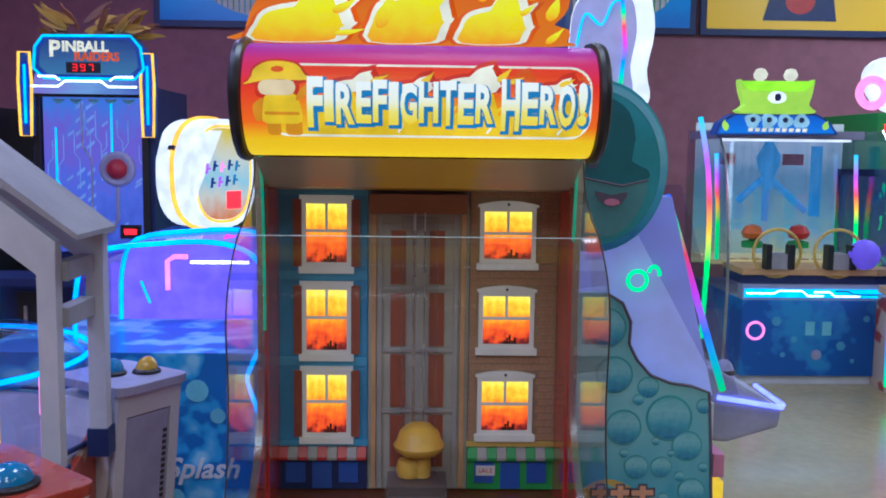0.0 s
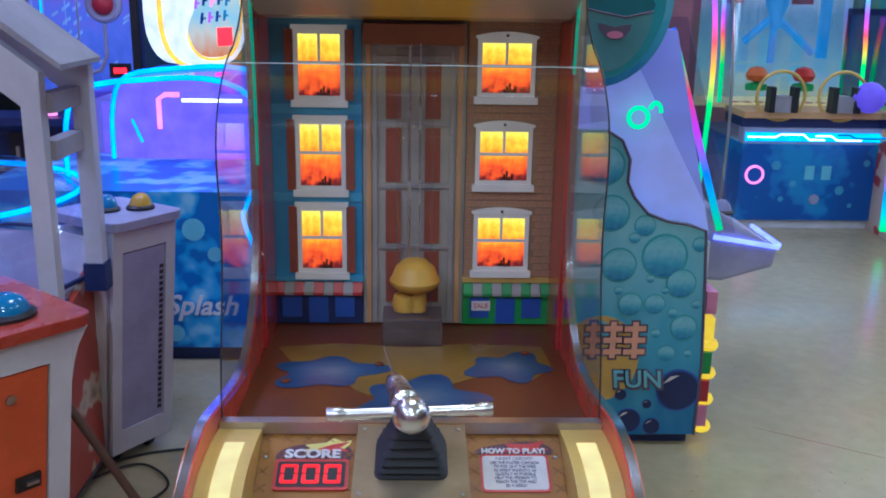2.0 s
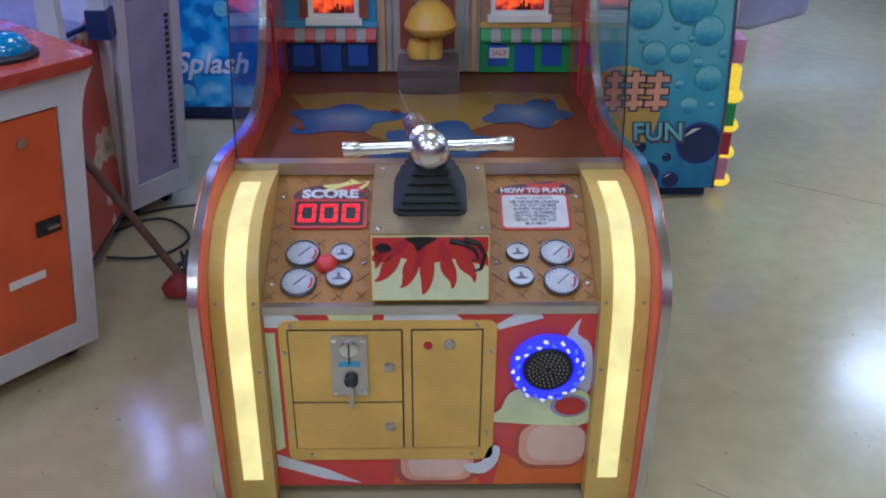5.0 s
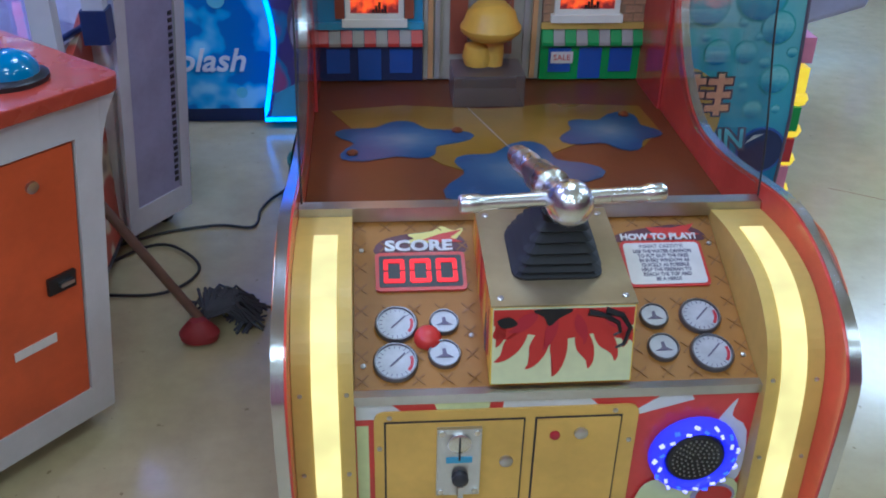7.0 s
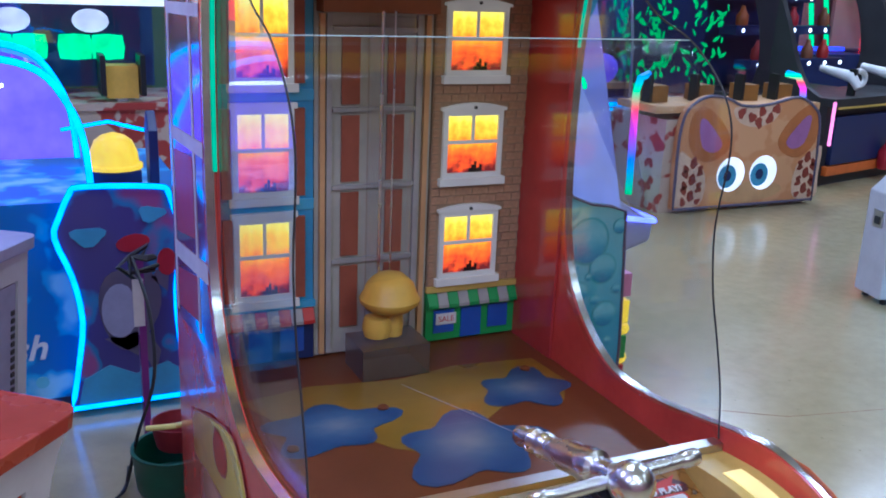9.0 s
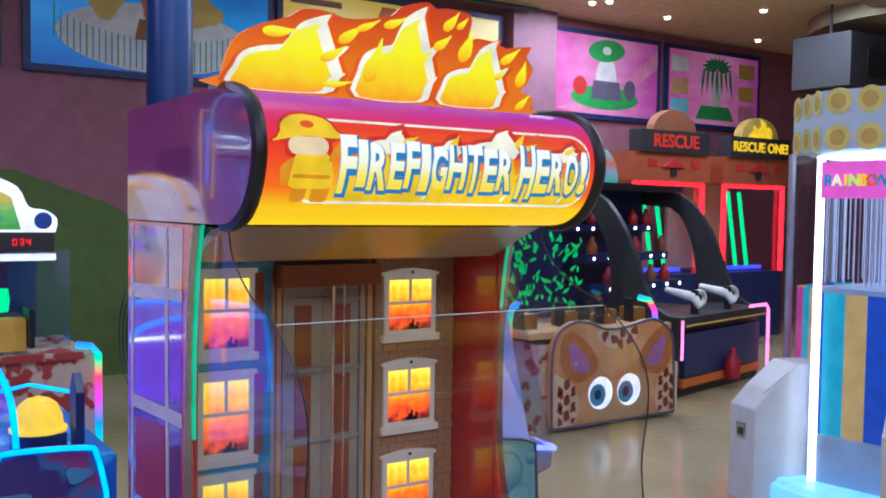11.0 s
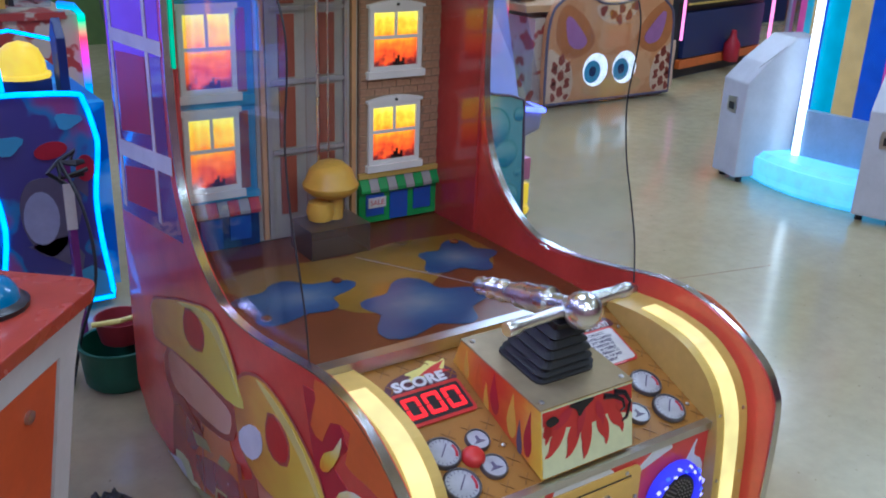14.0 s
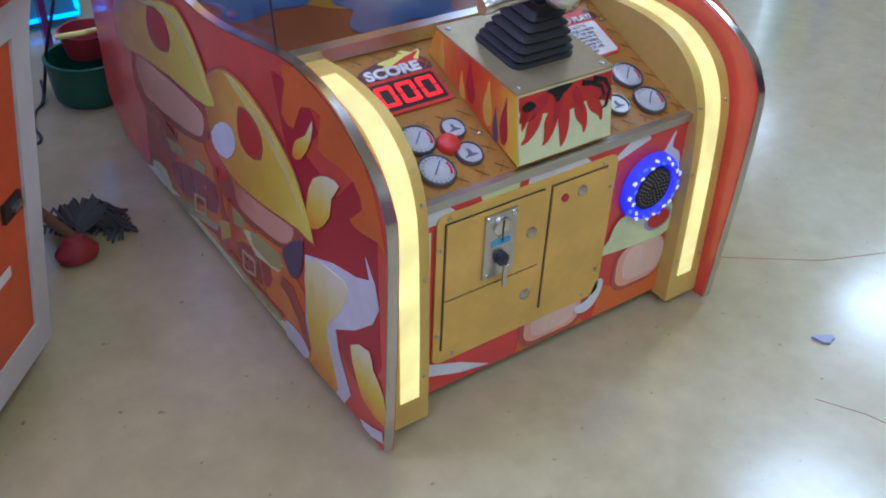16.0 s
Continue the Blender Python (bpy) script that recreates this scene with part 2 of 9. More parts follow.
M["red_led"] = glow("red_led", (1.0, 0.008, 0.016), 4.5)
M["white_led"] = glow("white_led", (0.85, 0.92, 1.0), 4.0)
M["amber"] = glow("amber_led", (1.0, 0.5, 0.04), 1.8)
M["pink_led"] = glow("pink_led", (1.0, 0.25, 0.6), 1.8)
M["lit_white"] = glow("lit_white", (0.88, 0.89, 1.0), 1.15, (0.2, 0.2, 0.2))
M["lit_yellow"] = glow("lit_yellow", (1.0, 0.62, 0.02), 0.95, (0.2, 0.15, 0.05))
M["rainbow"] = ramp_mat("rainbow_strip", [(0, (0.02, 0.8, 0.14)), (0.3, (0.02, 0.24, 1.0)), (0.5, (0.7, 0.05, 0.8)), (0.7, (1.0, 0.06, 0.12)), (0.85, (0.02, 0.8, 0.30)), (1, (0.04, 0.16, 1.0))], 2, 1.5)
M["fire"] = ramp_mat("fire_window", [(0.0, (0.12, 0.01, 0.01)), (0.14, (0.70, 0.05, 0.01)), (0.45, (1.0, 0.18, 0.01)), (0.62, (1.0, 0.36, 0.01)), (0.85, (1.0, 0.62, 0.03)), (1, (1.0, 0.75, 0.08))], 2, 1.5, 0.85, 0.3, 5.5)
M["tube_run"] = ramp_mat("tube_run", [(0, (0.02, 0.8, 0.25)), (0.35, (0.05, 0.9, 0.12)), (0.5, (0.95, 0.45, 0.03)), (0.62, (1.0, 0.08, 0.10)), (0.8, (0.45, 0.10, 1.0)), (1, (0.04, 0.55, 1.0))], 2, 1.7)


# ---- mesh helpers ----
def box(bm, x0, x1, y0, y1, z0, z1, m=None):
    vs = [bm.verts.new(v) for v in ((x0, y0, z0), (x1, y0, z0), (x1, y1, z0), (x0, y1, z0), (x0, y0, z1), (x1, y0, z1), (x1, y1, z1), (x0, y1, z1))]
    if m is not None:
        for v in vs:
            v.co = m @ v.co
    for f in ((3, 2, 1, 0), (4, 5, 6, 7), (0, 1, 5, 4), (1, 2, 6, 5), (2, 3, 7, 6), (3, 0, 4, 7)):
        bm.faces.new([vs[i] for i in f])
    return bm


def prism(bm, pts, axis, a, b):
    """A closed outline pulled from a to b along an axis. pts are the two other coordinates, in axis order."""
    def put(p, v):
        return {"x": (v, p[0], p[1]), "y": (p[0], v, p[1]), "z": (p[0], p[1], v)}[axis]
    lo = [bm.verts.new(put(p, a)) for p in pts]
    hi = [bm.verts.new(put(p, b)) for p in pts]
    bm.faces.new(lo); bm.faces.new(hi[::-1])
    n = len(pts)
    for i in range(n):
        bm.faces.new((lo[i], hi[i], hi[(i + 1) % n], lo[(i + 1) % n]))
    bmesh.ops.recalc_face_normals(bm, faces=bm.faces[:])
    return bm


def tube(bm, path, r, seg=8, closed=False):
    """A round bar along a path; r is one radius or one for each point."""
    pts = [Vector(p) for p in path]
    rs = r if isinstance(r, (list, tuple)) else [r] * len(pts)
    rings, n, u = [], len(pts), None
    for i, p in enumerate(pts):
        d = (pts[(i + 1) % n] - pts[i - 1]) if closed else (pts[min(i + 1, n - 1)] - pts[max(i - 1, 0)])
        d.normalize()
        u = d.cross(Vector((0, 0, 1))) if u is None else u - d * u.dot(d)
        if u.length < 1e-3:
            u = d.cross(Vector((0, 1, 0)))
        u.normalize(); v = d.cross(u)
        rings.append([bm.verts.new(p + rs[i] * (math.cos(k * math.tau / seg) * u + math.sin(k * math.tau / seg) * v)) for k in range(seg)])
    for i in range(n if closed else n - 1):
        A, B = rings[i], rings[(i + 1) % n]
        for k in range(seg):
            bm.faces.new((A[k], A[(k + 1) % seg], B[(k + 1) % seg], B[k]))
    if not closed:
        bm.faces.new(rings[0][::-1]); bm.faces.new(rings[-1])
    bmesh.ops.recalc_face_normals(bm, faces=bm.faces[:])
    return bm


def lathe(bm, profile, seg=20, m=None, sweep=math.tau):
    """Radius and height pairs turned about z, then placed by m."""
    m = m or Matrix.Identity(4)
    rings = []
    for r, z in profile:
        if r < 1e-5:
            rings.append([bm.verts.new(m @ Vector((0, 0, z)))])
        else:
            rings.append([bm.verts.new(m @ Vector((r * math.cos(sweep * i / seg), r * math.sin(sweep * i / seg), z))) for i in range(seg)])
    for A, C_ in zip(rings, rings[1:]):
        for i in range(seg):
            j = (i + 1) % seg
            vs = [A[i % len(A)], A[j % len(A)], C_[j % len(C_)], C_[i % len(C_)]]
            vs = [v for k, v in enumerate(vs) if v not in vs[:k]]
            if len(vs) > 2:
                bm.faces.new(vs)
    for R_, flip in ((rings[0], True), (rings[-1], False)):
        if len(R_) > 1 and profile[0] != profile[-1]:
            bm.faces.new(R_[::-1] if flip else R_)
    bmesh.ops.recalc_face_normals(bm, faces=bm.faces[:])
    return bm


def blob(n=24, rx=1.0, ry=1.0, waves=((3, 0.15, 0.4),), c=(0, 0)):
    """A wavy closed outline."""
    out = []
    for i in range(n):
        a = math.tau * i / n
        k = 1 + sum(s * math.sin(w * a + p) for w, s, p in waves)
        out.append((c[0] + rx * k * math.cos(a), c[1] + ry * k * math.sin(a)))
    return out


def curvy(pts, k=3):
    """A closed outline rounded through its points."""
    P, n, out = [Vector((*p, 0)) for p in pts], len(pts), []
    for i in range(n):
        a, b, c, d = P[i - 1], P[i], P[(i + 1) % n], P[(i + 2) % n]
        for j in range(k):
            t = j / k
            q = 0.5 * ((2 * b) + (c - a) * t + (2 * a - 5 * b + 4 * c - d) * t * t + (3 * b - a - 3 * c + d) * t ** 3)
            out.append((q.x, q.y))
    return out


def flame(w, h, lean=0.0, c=(0, 0)):
    """The outline of a licking flame."""
    pts = [(-0.5, 0), (-0.46, 0.28), (-0.30, 0.45), (-0.34, 0.68), (-0.10, 0.52), (0.02, 0.75), (-0.02, 1.0), (0.20, 0.82), (0.24, 0.55), (0.36, 0.66), (0.50, 0.42), (0.50, 0.12), (0.40, 0)]
    return curvy([(c[0] + w * x + lean * h * y, c[1] + h * y) for x, y in pts])


def tongue(x0, w, z0, h):
    """A tall flame with three tips swept to one side."""
    pts = [(0, 0.0), (0.02, 0.25), (0.10, 0.43), (0.26, 0.52), (0.42, 0.56), (0.49, 0.70), (0.60, 0.87), (0.84, 1.0), (0.73, 0.84), (0.65, 0.66), (0.66, 0.48), (0.82, 0.53), (1.0, 0.63), (0.90, 0.47), (0.76, 0.33), (0.69, 0.23), (0.84, 0.25), (0.97, 0.28), (0.87, 0.15), (0.78, 0.0)]
    return curvy([(x0 + w * x, z0 + h * y) for x, y in pts], 3)


def lick(ax, az, bx_, bz, w):
    """A loose flame drop, blunt at the tail and drawn out to its tip."""
    d = Vector((bx_ - ax, bz - az)); n = Vector((-d.y, d.x)).normalized() * w
    pts = [Vector((ax, az)) + d * t + n * s for t, s in ((0, 0.0), (0.06, 0.32), (0.25, 0.5), (0.5, 0.42), (0.75, 0.30), (1.0, 0.25), (0.8, -0.02), (0.6, -0.30), (0.35, -0.5), (0.10, -0.34))]
    return curvy([(p.x, p.y) for p in pts], 3)


def leafdrop(w, h, turn=0.0, c=(0, 0)):
    pts = [(0, 0), (0.35, 0.2), (0.45, 0.5), (0.2, 0.8), (0.25, 1.0), (-0.15, 0.85), (-0.4, 0.5), (-0.3, 0.15)]
    s, k = math.sin(radians(turn)), math.cos(radians(turn))
    return curvy([(c[0] + k * w * x - s * h * y, c[1] + s * w * x + k * h * y) for x, y in pts])


def rounded(x0, x1, z0, z1, r, n=5):
    out = []
    for cx, cz, a0 in ((x1 - r, z1 - r, 0), (x0 + r, z1 - r, 90), (x0 + r, z0 + r, 180), (x1 - r, z0 + r, 270)):
        for i in range(n):
            a = radians(a0 + 90 * i / (n - 1))
            out.append((cx + r * math.cos(a), cz + r * math.sin(a)))
    return out


def smooth_path(pts, k=4):
    """Points on a smooth curve through the given ones."""
    P = [Vector(p) for p in pts]
    out = []
    for i in range(len(P) - 1):
        a, b, c, d = P[max(i - 1, 0)], P[i], P[i + 1], P[min(i + 2, len(P) - 1)]
        for j in range(k):
            t = j / k
            out.append(0.5 * ((2 * b) + (c - a) * t + (2 * a - 5 * b + 4 * c - d) * t * t + (3 * b - a - 3 * c + d) * t ** 3))
    out.append(P[-1])
    return out


def part(name, bm, material, parent=None, label="", smooth=False, bevel=0.0, shadow=True):
    """Links a bmesh as one mesh object under a thing or a part."""
    if bevel:
        bmesh.ops.bevel(bm, geom=[e for e in bm.edges if len(e.link_faces) == 2 and e.calc_face_angle(0) > 0.6], offset=bevel, segments=2, affect="EDGES", profile=0.6)
    me = bpy.data.meshes.new(name)
    bm.normal_update()
    bm.to_mesh(me); bm.free()
    me.materials.append(M[material] if isinstance(material, str) else material)
    if smooth:
        me.polygons.foreach_set("use_smooth", [True] * len(me.polygons))
        me.set_sharp_from_angle(angle=radians(40))
    ob = new(name, me)
    if parent is not None:
        ob.parent = parent
    if label:
        ob["label"] = label
    if not shadow:
        ob.visible_shadow = False
    return ob


def thing(name, label, category, m=None, group="", kind=""):
    ob = new(name)
    ob.empty_display_size = 0.1
    if m is not None:
        ob.matrix_basis = m
    return tagged(ob, label, category, group, kind)


def B():
    return bmesh.new()


def bx(name, material, parent, *c, bevel=0.0, label=""):
    return part(name, box(B(), *c), material, parent, label, bevel=bevel)


def letters(name, text, size, material, parent, m, depth=0.003, squash=1.0, label="", offset=0.0, align="CENTER", shear=0.0):
    """Raised lettering in the built-in font, standing in the plane of m's x and y."""
    cu = bpy.data.curves.new(name, "FONT")
    cu.body, cu.size, cu.extrude, cu.align_x, cu.align_y, cu.offset, cu.resolution_u, cu.shear = text, size, depth, align, "CENTER", offset, 3, shear
    tmp = bpy.data.objects.new(name, cu)
    scene.collection.objects.link(tmp)
    me = bpy.data.meshes.new_from_object(tmp.evaluated_get(bpy.context.evaluated_depsgraph_get()))
    bpy.data.objects.remove(tmp); bpy.data.curves.remove(cu)
    me.transform(m @ Matrix.Diagonal((squash, 1, 1, 1)))
    me.materials.clear(); me.materials.append(M[material] if isinstance(material, str) else material)
    ob = new(name, me)
    ob.parent = parent
    if label:
        ob["label"] = label
    return ob


def seven(digit, x, z, w, h, t, y0, y1, name, material, parent, m=None):
    """One seven-bar digit in the x, z plane, each lit bar a part."""
    on = {"0": "abcdef", "1": "bc", "3": "abcdg", "4": "bcfg", "7": "abc", "9": "abcdfg"}[digit]
    g = t * 0.25
    bars = {"a": (x + g, x + w - g, z + h - t, z + h), "d": (x + g, x + w - g, z, z + t), "g": (x + g, x + w - g, z + h / 2 - t / 2, z + h / 2 + t / 2),
            "b": (x + w - t, x + w, z + h / 2 + g, z + h - g), "c": (x + w - t, x + w, z + g, z + h / 2 - g), "f": (x, x + t, z + h / 2 + g, z + h - g), "e": (x, x + t, z + g, z + h / 2 - g)}
    for k in on:
        a, b, c, d = bars[k]
        part(name, box(B(), a, b, y0, y1, c, d, m), material, parent)


# ---- the room ----
X0, X1, Y0, Y1 = -6.0, 12.0, -6.0, 7.3
st = lambda ob, label, cat: tagged(ob, label, cat, kind="structure")
st(part("floor", box(B(), X0, X1, Y0, Y1, -0.1, 0.0), "floor"), "polished beige epoxy floor with scuffs and cracks", "floor")
st(part("wall_north", box(B(), X0, X1, Y1, Y1 + 0.15, 0, CEIL), "mauve"), "dusky pink painted wall behind the machines", "wall")
st(part("wall_south", box(B(), X0, X1, Y0 - 0.15, Y0, 0, CEIL), "mauve"), "dusky pink painted wall", "wall")
st(part("wall_west", box(B(), X0 - 0.15, X0, Y0, Y1, 0, CEIL), "mauve"), "dusky pink painted wall", "wall")
st(part("wall_east", box(B(), X1, X1 + 0.15, Y0, Y1, 0, CEIL), "mauve"), "dusky pink painted wall", "wall")
st(part("ceiling", box(B(), X0, X1, Y0, Y1, CEIL, CEIL + 0.15), "cream"), "cream painted plaster ceiling", "ceiling")


# ---- water-cannon game: cabinet ----
M["edge_green"] = glow("edge_green", (0.04, 0.75, 0.38), 0.7)
hero = thing("arcade_game", "red and yellow water-cannon arcade game with glowing fire marquee", "arcade machine")
FRONT = [(-0.19, 0.012), (-0.2, 0.28), (-0.2, 0.47), (-0.185, 0.525), (-0.15, 0.568), (-0.08, 0.608), (-0.01, 0.632), (0.07, 0.643), (0.14, 0.638), (0.24, 0.62), (0.38, 0.597), (0.50, 0.592), (0.57, 0.607), (0.64, 0.645), (0.71, 0.71), (0.76, 0.80), (0.785, 0.95), (0.785, 1.2), (0.765, 1.38), (0.74, 1.478)]
FRONT = [tuple(p[:2]) for p in smooth_path([(a, b, 0) for a, b in FRONT], 3)]


def offset_line(pts, d):
    """The line moved sideways by d, away from the body behind it."""
    out = []
    for i, (a, b) in enumerate(pts):
        (a0, b0), (a1, b1) = pts[max(i - 1, 0)], pts[min(i + 1, len(pts) - 1)]
        k = math.hypot(a1 - a0, b1 - b0) or 1
        out.append((a - d * (b1 - b0) / k, b + d * (a1 - a0) / k))
    return out


M["trim_steel"] = mat("trim_steel", (0.66, 0.66, 0.69), 0.2, 1, scale=14)
HEAD = [(0.60, 1.482), (0.535, 1.488), (0.482, 1.515), (0.447, 1.56), (0.432, 1.615), (0.445, 1.67), (0.485, 1.712), (0.56, 1.735), (0.66, 1.742)]
HEAD = [tuple(p[:2]) for p in smooth_path([(a, b, 0) for a, b in HEAD], 4)]
for s in (-1, 1):
    p = part("side_panel", prism(B(), FRONT + [(1.21, 1.478), (1.21, 0.10), (1.12, 0.012)], "x", s * 0.395, s * 0.415), "side_red", hero, "red printed side panel with cartoon flames", smooth=False)
    part("edge_trim", prism(B(), offset_line(FRONT, 0.0032) + FRONT[::-1], "x", s * 0.3985, s * 0.4165), "trim_steel", p, "bright metal edge strip", smooth=True)
    # clear wings in front of the opaque sides
    WING = [(0.611, 1.474), (0.585, 1.415), (0.495, 1.352), (0.391, 1.312), (0.308, 1.254), (0.262, 1.19), (0.252, 1.12), (0.265, 1.02), (0.265, 0.96), (0.250, 0.87), (0.225, 0.79), (0.200, 0.70), (0.188, 0.61)]
    WING = [tuple(q[:2]) for q in smooth_path([(a, b, 0) for a, b in WING], 4)]
    back = [(a + 0.006, b) for a, b in FRONT if 0.19 < a and b < 1.47]
    w = part("side_window", prism(B(), WING + [(a, b) for a, b in back] + [(0.74, 1.474)], "x", s * 0.3865, s * 0.3915), "glass", hero, "clear acrylic side window", shadow=False)
    part("window_edge", tube(B(), [(s * 0.389, a, b) for a, b in WING], 0.0018, 6), "dark", w, "dark rubber edge")
    part("edge_light", tube(B(), [(s * 0.397, a - 0.008, b) for a, b in FRONT if (b > 1.25 if s > 0 else b > 0.98) and a > 0.7], 0.004, 8), "edge_green", hero, "thin green light tube")

pane = B()
GL = [(a, b) for a, b in WING if b < 1.318]
va = [[pane.verts.new((x, a + 0.003, b)) for a, b in GL] for x in (-0.386, 0.386)]
for i in range(len(GL) - 1):
    pane.faces.new((va[0][i], va[1][i], va[1][i + 1], va[0][i + 1]))
bmesh.ops.solidify(pane, geom=pane.faces[:], thickness=0.004)
part("front_window", pane, "front_glass", hero, "bent clear acrylic front window", smooth=True, shadow=False)
part("window_top_edge", tube(B(), [(-0.386, GL[0][0], GL[0][1]), (0.386, GL[0][0], GL[0][1])], 0.0010, 6), "edge", hero)
bx("window_rail", "steel", hero, -0.394, 0.394, 0.180, 0.206, 0.578, 0.604, bevel=0.003)
bx("back_panel", "crimson", hero, -0.394, 0.394, 1.185, 1.205, 0.06, 1.735)
bx("base", "dark", hero, -0.394, 0.394, -0.10, 1.18, 0.045, 0.09)

# head with the curved, backlit title panel
def head_y(z):
    pts = sorted(((b, a) for a, b in HEAD))
    for (z0, y0), (z1, y1) in zip(pts, pts[1:]):
        if z0 <= z <= z1:
            return y0 + (y1 - y0) * (z - z0) / max(1e-6, z1 - z0)
    return pts[0][1] if z < pts[0][0] else pts[-1][1]


for s in (-1, 1):
    part("head_side", prism(B(), HEAD + [(1.21, 1.742), (1.21, 1.481)], "x", s * 0.397, s * 0.417), "purple_gloss", hero, "glossy purple acrylic side")
    part("head_trim", tube(B(), [(s * 0.402, a - 0.003, b) for a, b in HEAD], 0.0145, 8), "black", hero, "black rubber edge of the title panel", smooth=True)
part("head_box", prism(B(), [(a + 0.006, b) for a, b in HEAD] + [(1.18, 1.738), (1.18, 1.482)], "x", -0.396, 0.396), "crimson", hero)
M["title_ground"] = ramp_mat("title_ground", [(0.0, (1.0, 0.62, 0.005)), (0.14, (1.0, 0.58, 0.005)), (0.27, (1.0, 0.15, 0.008)), (0.6, (0.85, 0.03, 0.02)), (0.80, (0.70, 0.03, 0.16)), (0.95, (0.34, 0.03, 0.40))], 2, 0.98, 0.06)
M["title_fire"] = ramp_mat("title_fire", [(0.0, (1.0, 0.62, 0.01)), (0.35, (1.0, 0.34, 0.005)), (0.7, (0.95, 0.10, 0.006)), (1, (0.85, 0.04, 0.01))], 2, 0.95, 0.3)
M["lit_cream"] = glow("lit_cream", (1.0, 0.92, 0.72), 0.95)
M["lit_letter"] = ramp_mat("lit_letter", [(0, (1.0, 0.70, 0.03)), (0.3, (1.0, 0.82, 0.16)), (0.55, (1.0, 0.95, 0.72)), (1, (1.0, 0.98, 0.94))], 2, 1.0, 0.05)
M["lit_amber"] = glow("lit_amber", (0.90, 0.33, 0.006), 0.85)
M["lit_skin"] = glow("lit_skin", (1.0, 0.74, 0.42), 0.85)
M["lit_blue"] = glow("lit_blue", (0.03, 0.28, 0.62), 0.75)
M["lit_gold"] = glow("lit_gold", (1.0, 0.62, 0.01), 0.95)
M["lit_orange"] = glow("lit_orange", (0.95, 0.12, 0.004), 0.8)
M["lit_red"] = glow("lit_red", (0.75, 0.03, 0.01), 0.8)
g = B()
hv = [[g.verts.new((x, a - 0.002, b)) for a, b in HEAD] for x in (-0.39, 0.39)]
for i in range(len(HEAD) - 1):
    g.faces.new((hv[0][i], hv[1][i], hv[1][i + 1], hv[0][i + 1]))
bmesh.ops.solidify(g, geom=g.faces[:], thickness=0.004)
title = part("title_panel", g, "title_ground", hero, "backlit curved title panel shading from purple to yellow", smooth=True)


def conform(bm, off):
    """Bends flat shapes that stand in x and z onto the curved panel."""
    for i in range(24):
        z = 1.485 + i * 0.0108
        bmesh.ops.bisect_plane(bm, geom=bm.verts[:] + bm.edges[:] + bm.faces[:], plane_co=(0, 0, z), plane_no=(0, 0, 1))
    for v in bm.verts:
        v.co.y = head_y(v.co.z) - off
    return bm


def flat(polys):
    bm = B()
    for pts in polys:
        bm.faces.new([bm.verts.new((x, 0, z)) for x, z in pts])
    bmesh.ops.triangulate(bm, faces=bm.faces[:])
    bmesh.ops.recalc_face_normals(bm, faces=bm.faces[:])
    return bm


def on_title(name, polys, material, off, label=""):
    return part(name, conform(flat(polys), off), material, title, label)


def ring(outer, inner):
    """A flat band between two outlines with as many points."""
    n = len(outer)
    return [[outer[i], outer[(i + 1) % n], inner[(i + 1) % n], inner[i]] for i in range(n)]


R0 = rounded(-0.335, 0.372, 1.525, 1.682, 0.045, 6)
R1 = rounded(-0.330, 0.367, 1.530, 1.677, 0.042, 6)
on_title("fire_ground", [R1], "title_fire", 0.0045)
on_title("white_outline", ring(R0, R1), "lit_cream", 0.005)
for x in (-0.19, -0.09, 0.01, 0.11, 0.21, 0.30):
    on_title("gold_flame", [tongue(x - 0.05, 0.12, 1.532, 0.10)], "lit_gold", 0.0056)
for x, w, h in ((-0.19, 0.10, 0.046), (-0.05, 0.08, 0.036), (0.05, 0.13, 0.062), (0.26, 0.08, 0.036)):
    on_title("red_flame", [tongue(x - 0.014, w + 0.03, 1.622, h + 0.014)], "lit_red", 0.0060)
    on_title("white_flame", [tongue(x, w, 1.622, h)], "lit_cream", 0.0064)
for ax, az, bx_, bz, w in ((-0.11, 1.643, -0.07, 1.656, 0.012), (0.00, 1.640, 0.03, 1.664, 0.013), (0.165, 1.648, 0.20, 1.676, 0.014), (0.19, 1.645, 0.225, 1.655, 0.011), (0.30, 1.640, 0.335, 1.652, 0.012)):
    on_title("gold_lick", [lick(ax, az, bx_, bz, w)], "lit_gold", 0.0066)


for x0, z0, x1, z1 in ((-0.05, 1.535, -0.035, 1.556), (0.145, 1.535, 0.16, 1.556), (0.30, 1.534, 0.315, 1.552)):
    on_title("white_lick", [lick(x0, z0, x1, z1, 0.006)], "lit_cream", 0.0066)
for x, w, h in ((-0.125, 0.07, 0.030), (0.165, 0.09, 0.044), (0.315, 0.055, 0.026)):
    on_title("orange_flame", [tongue(x, w, 1.636, h)], "lit_orange", 0.0058)


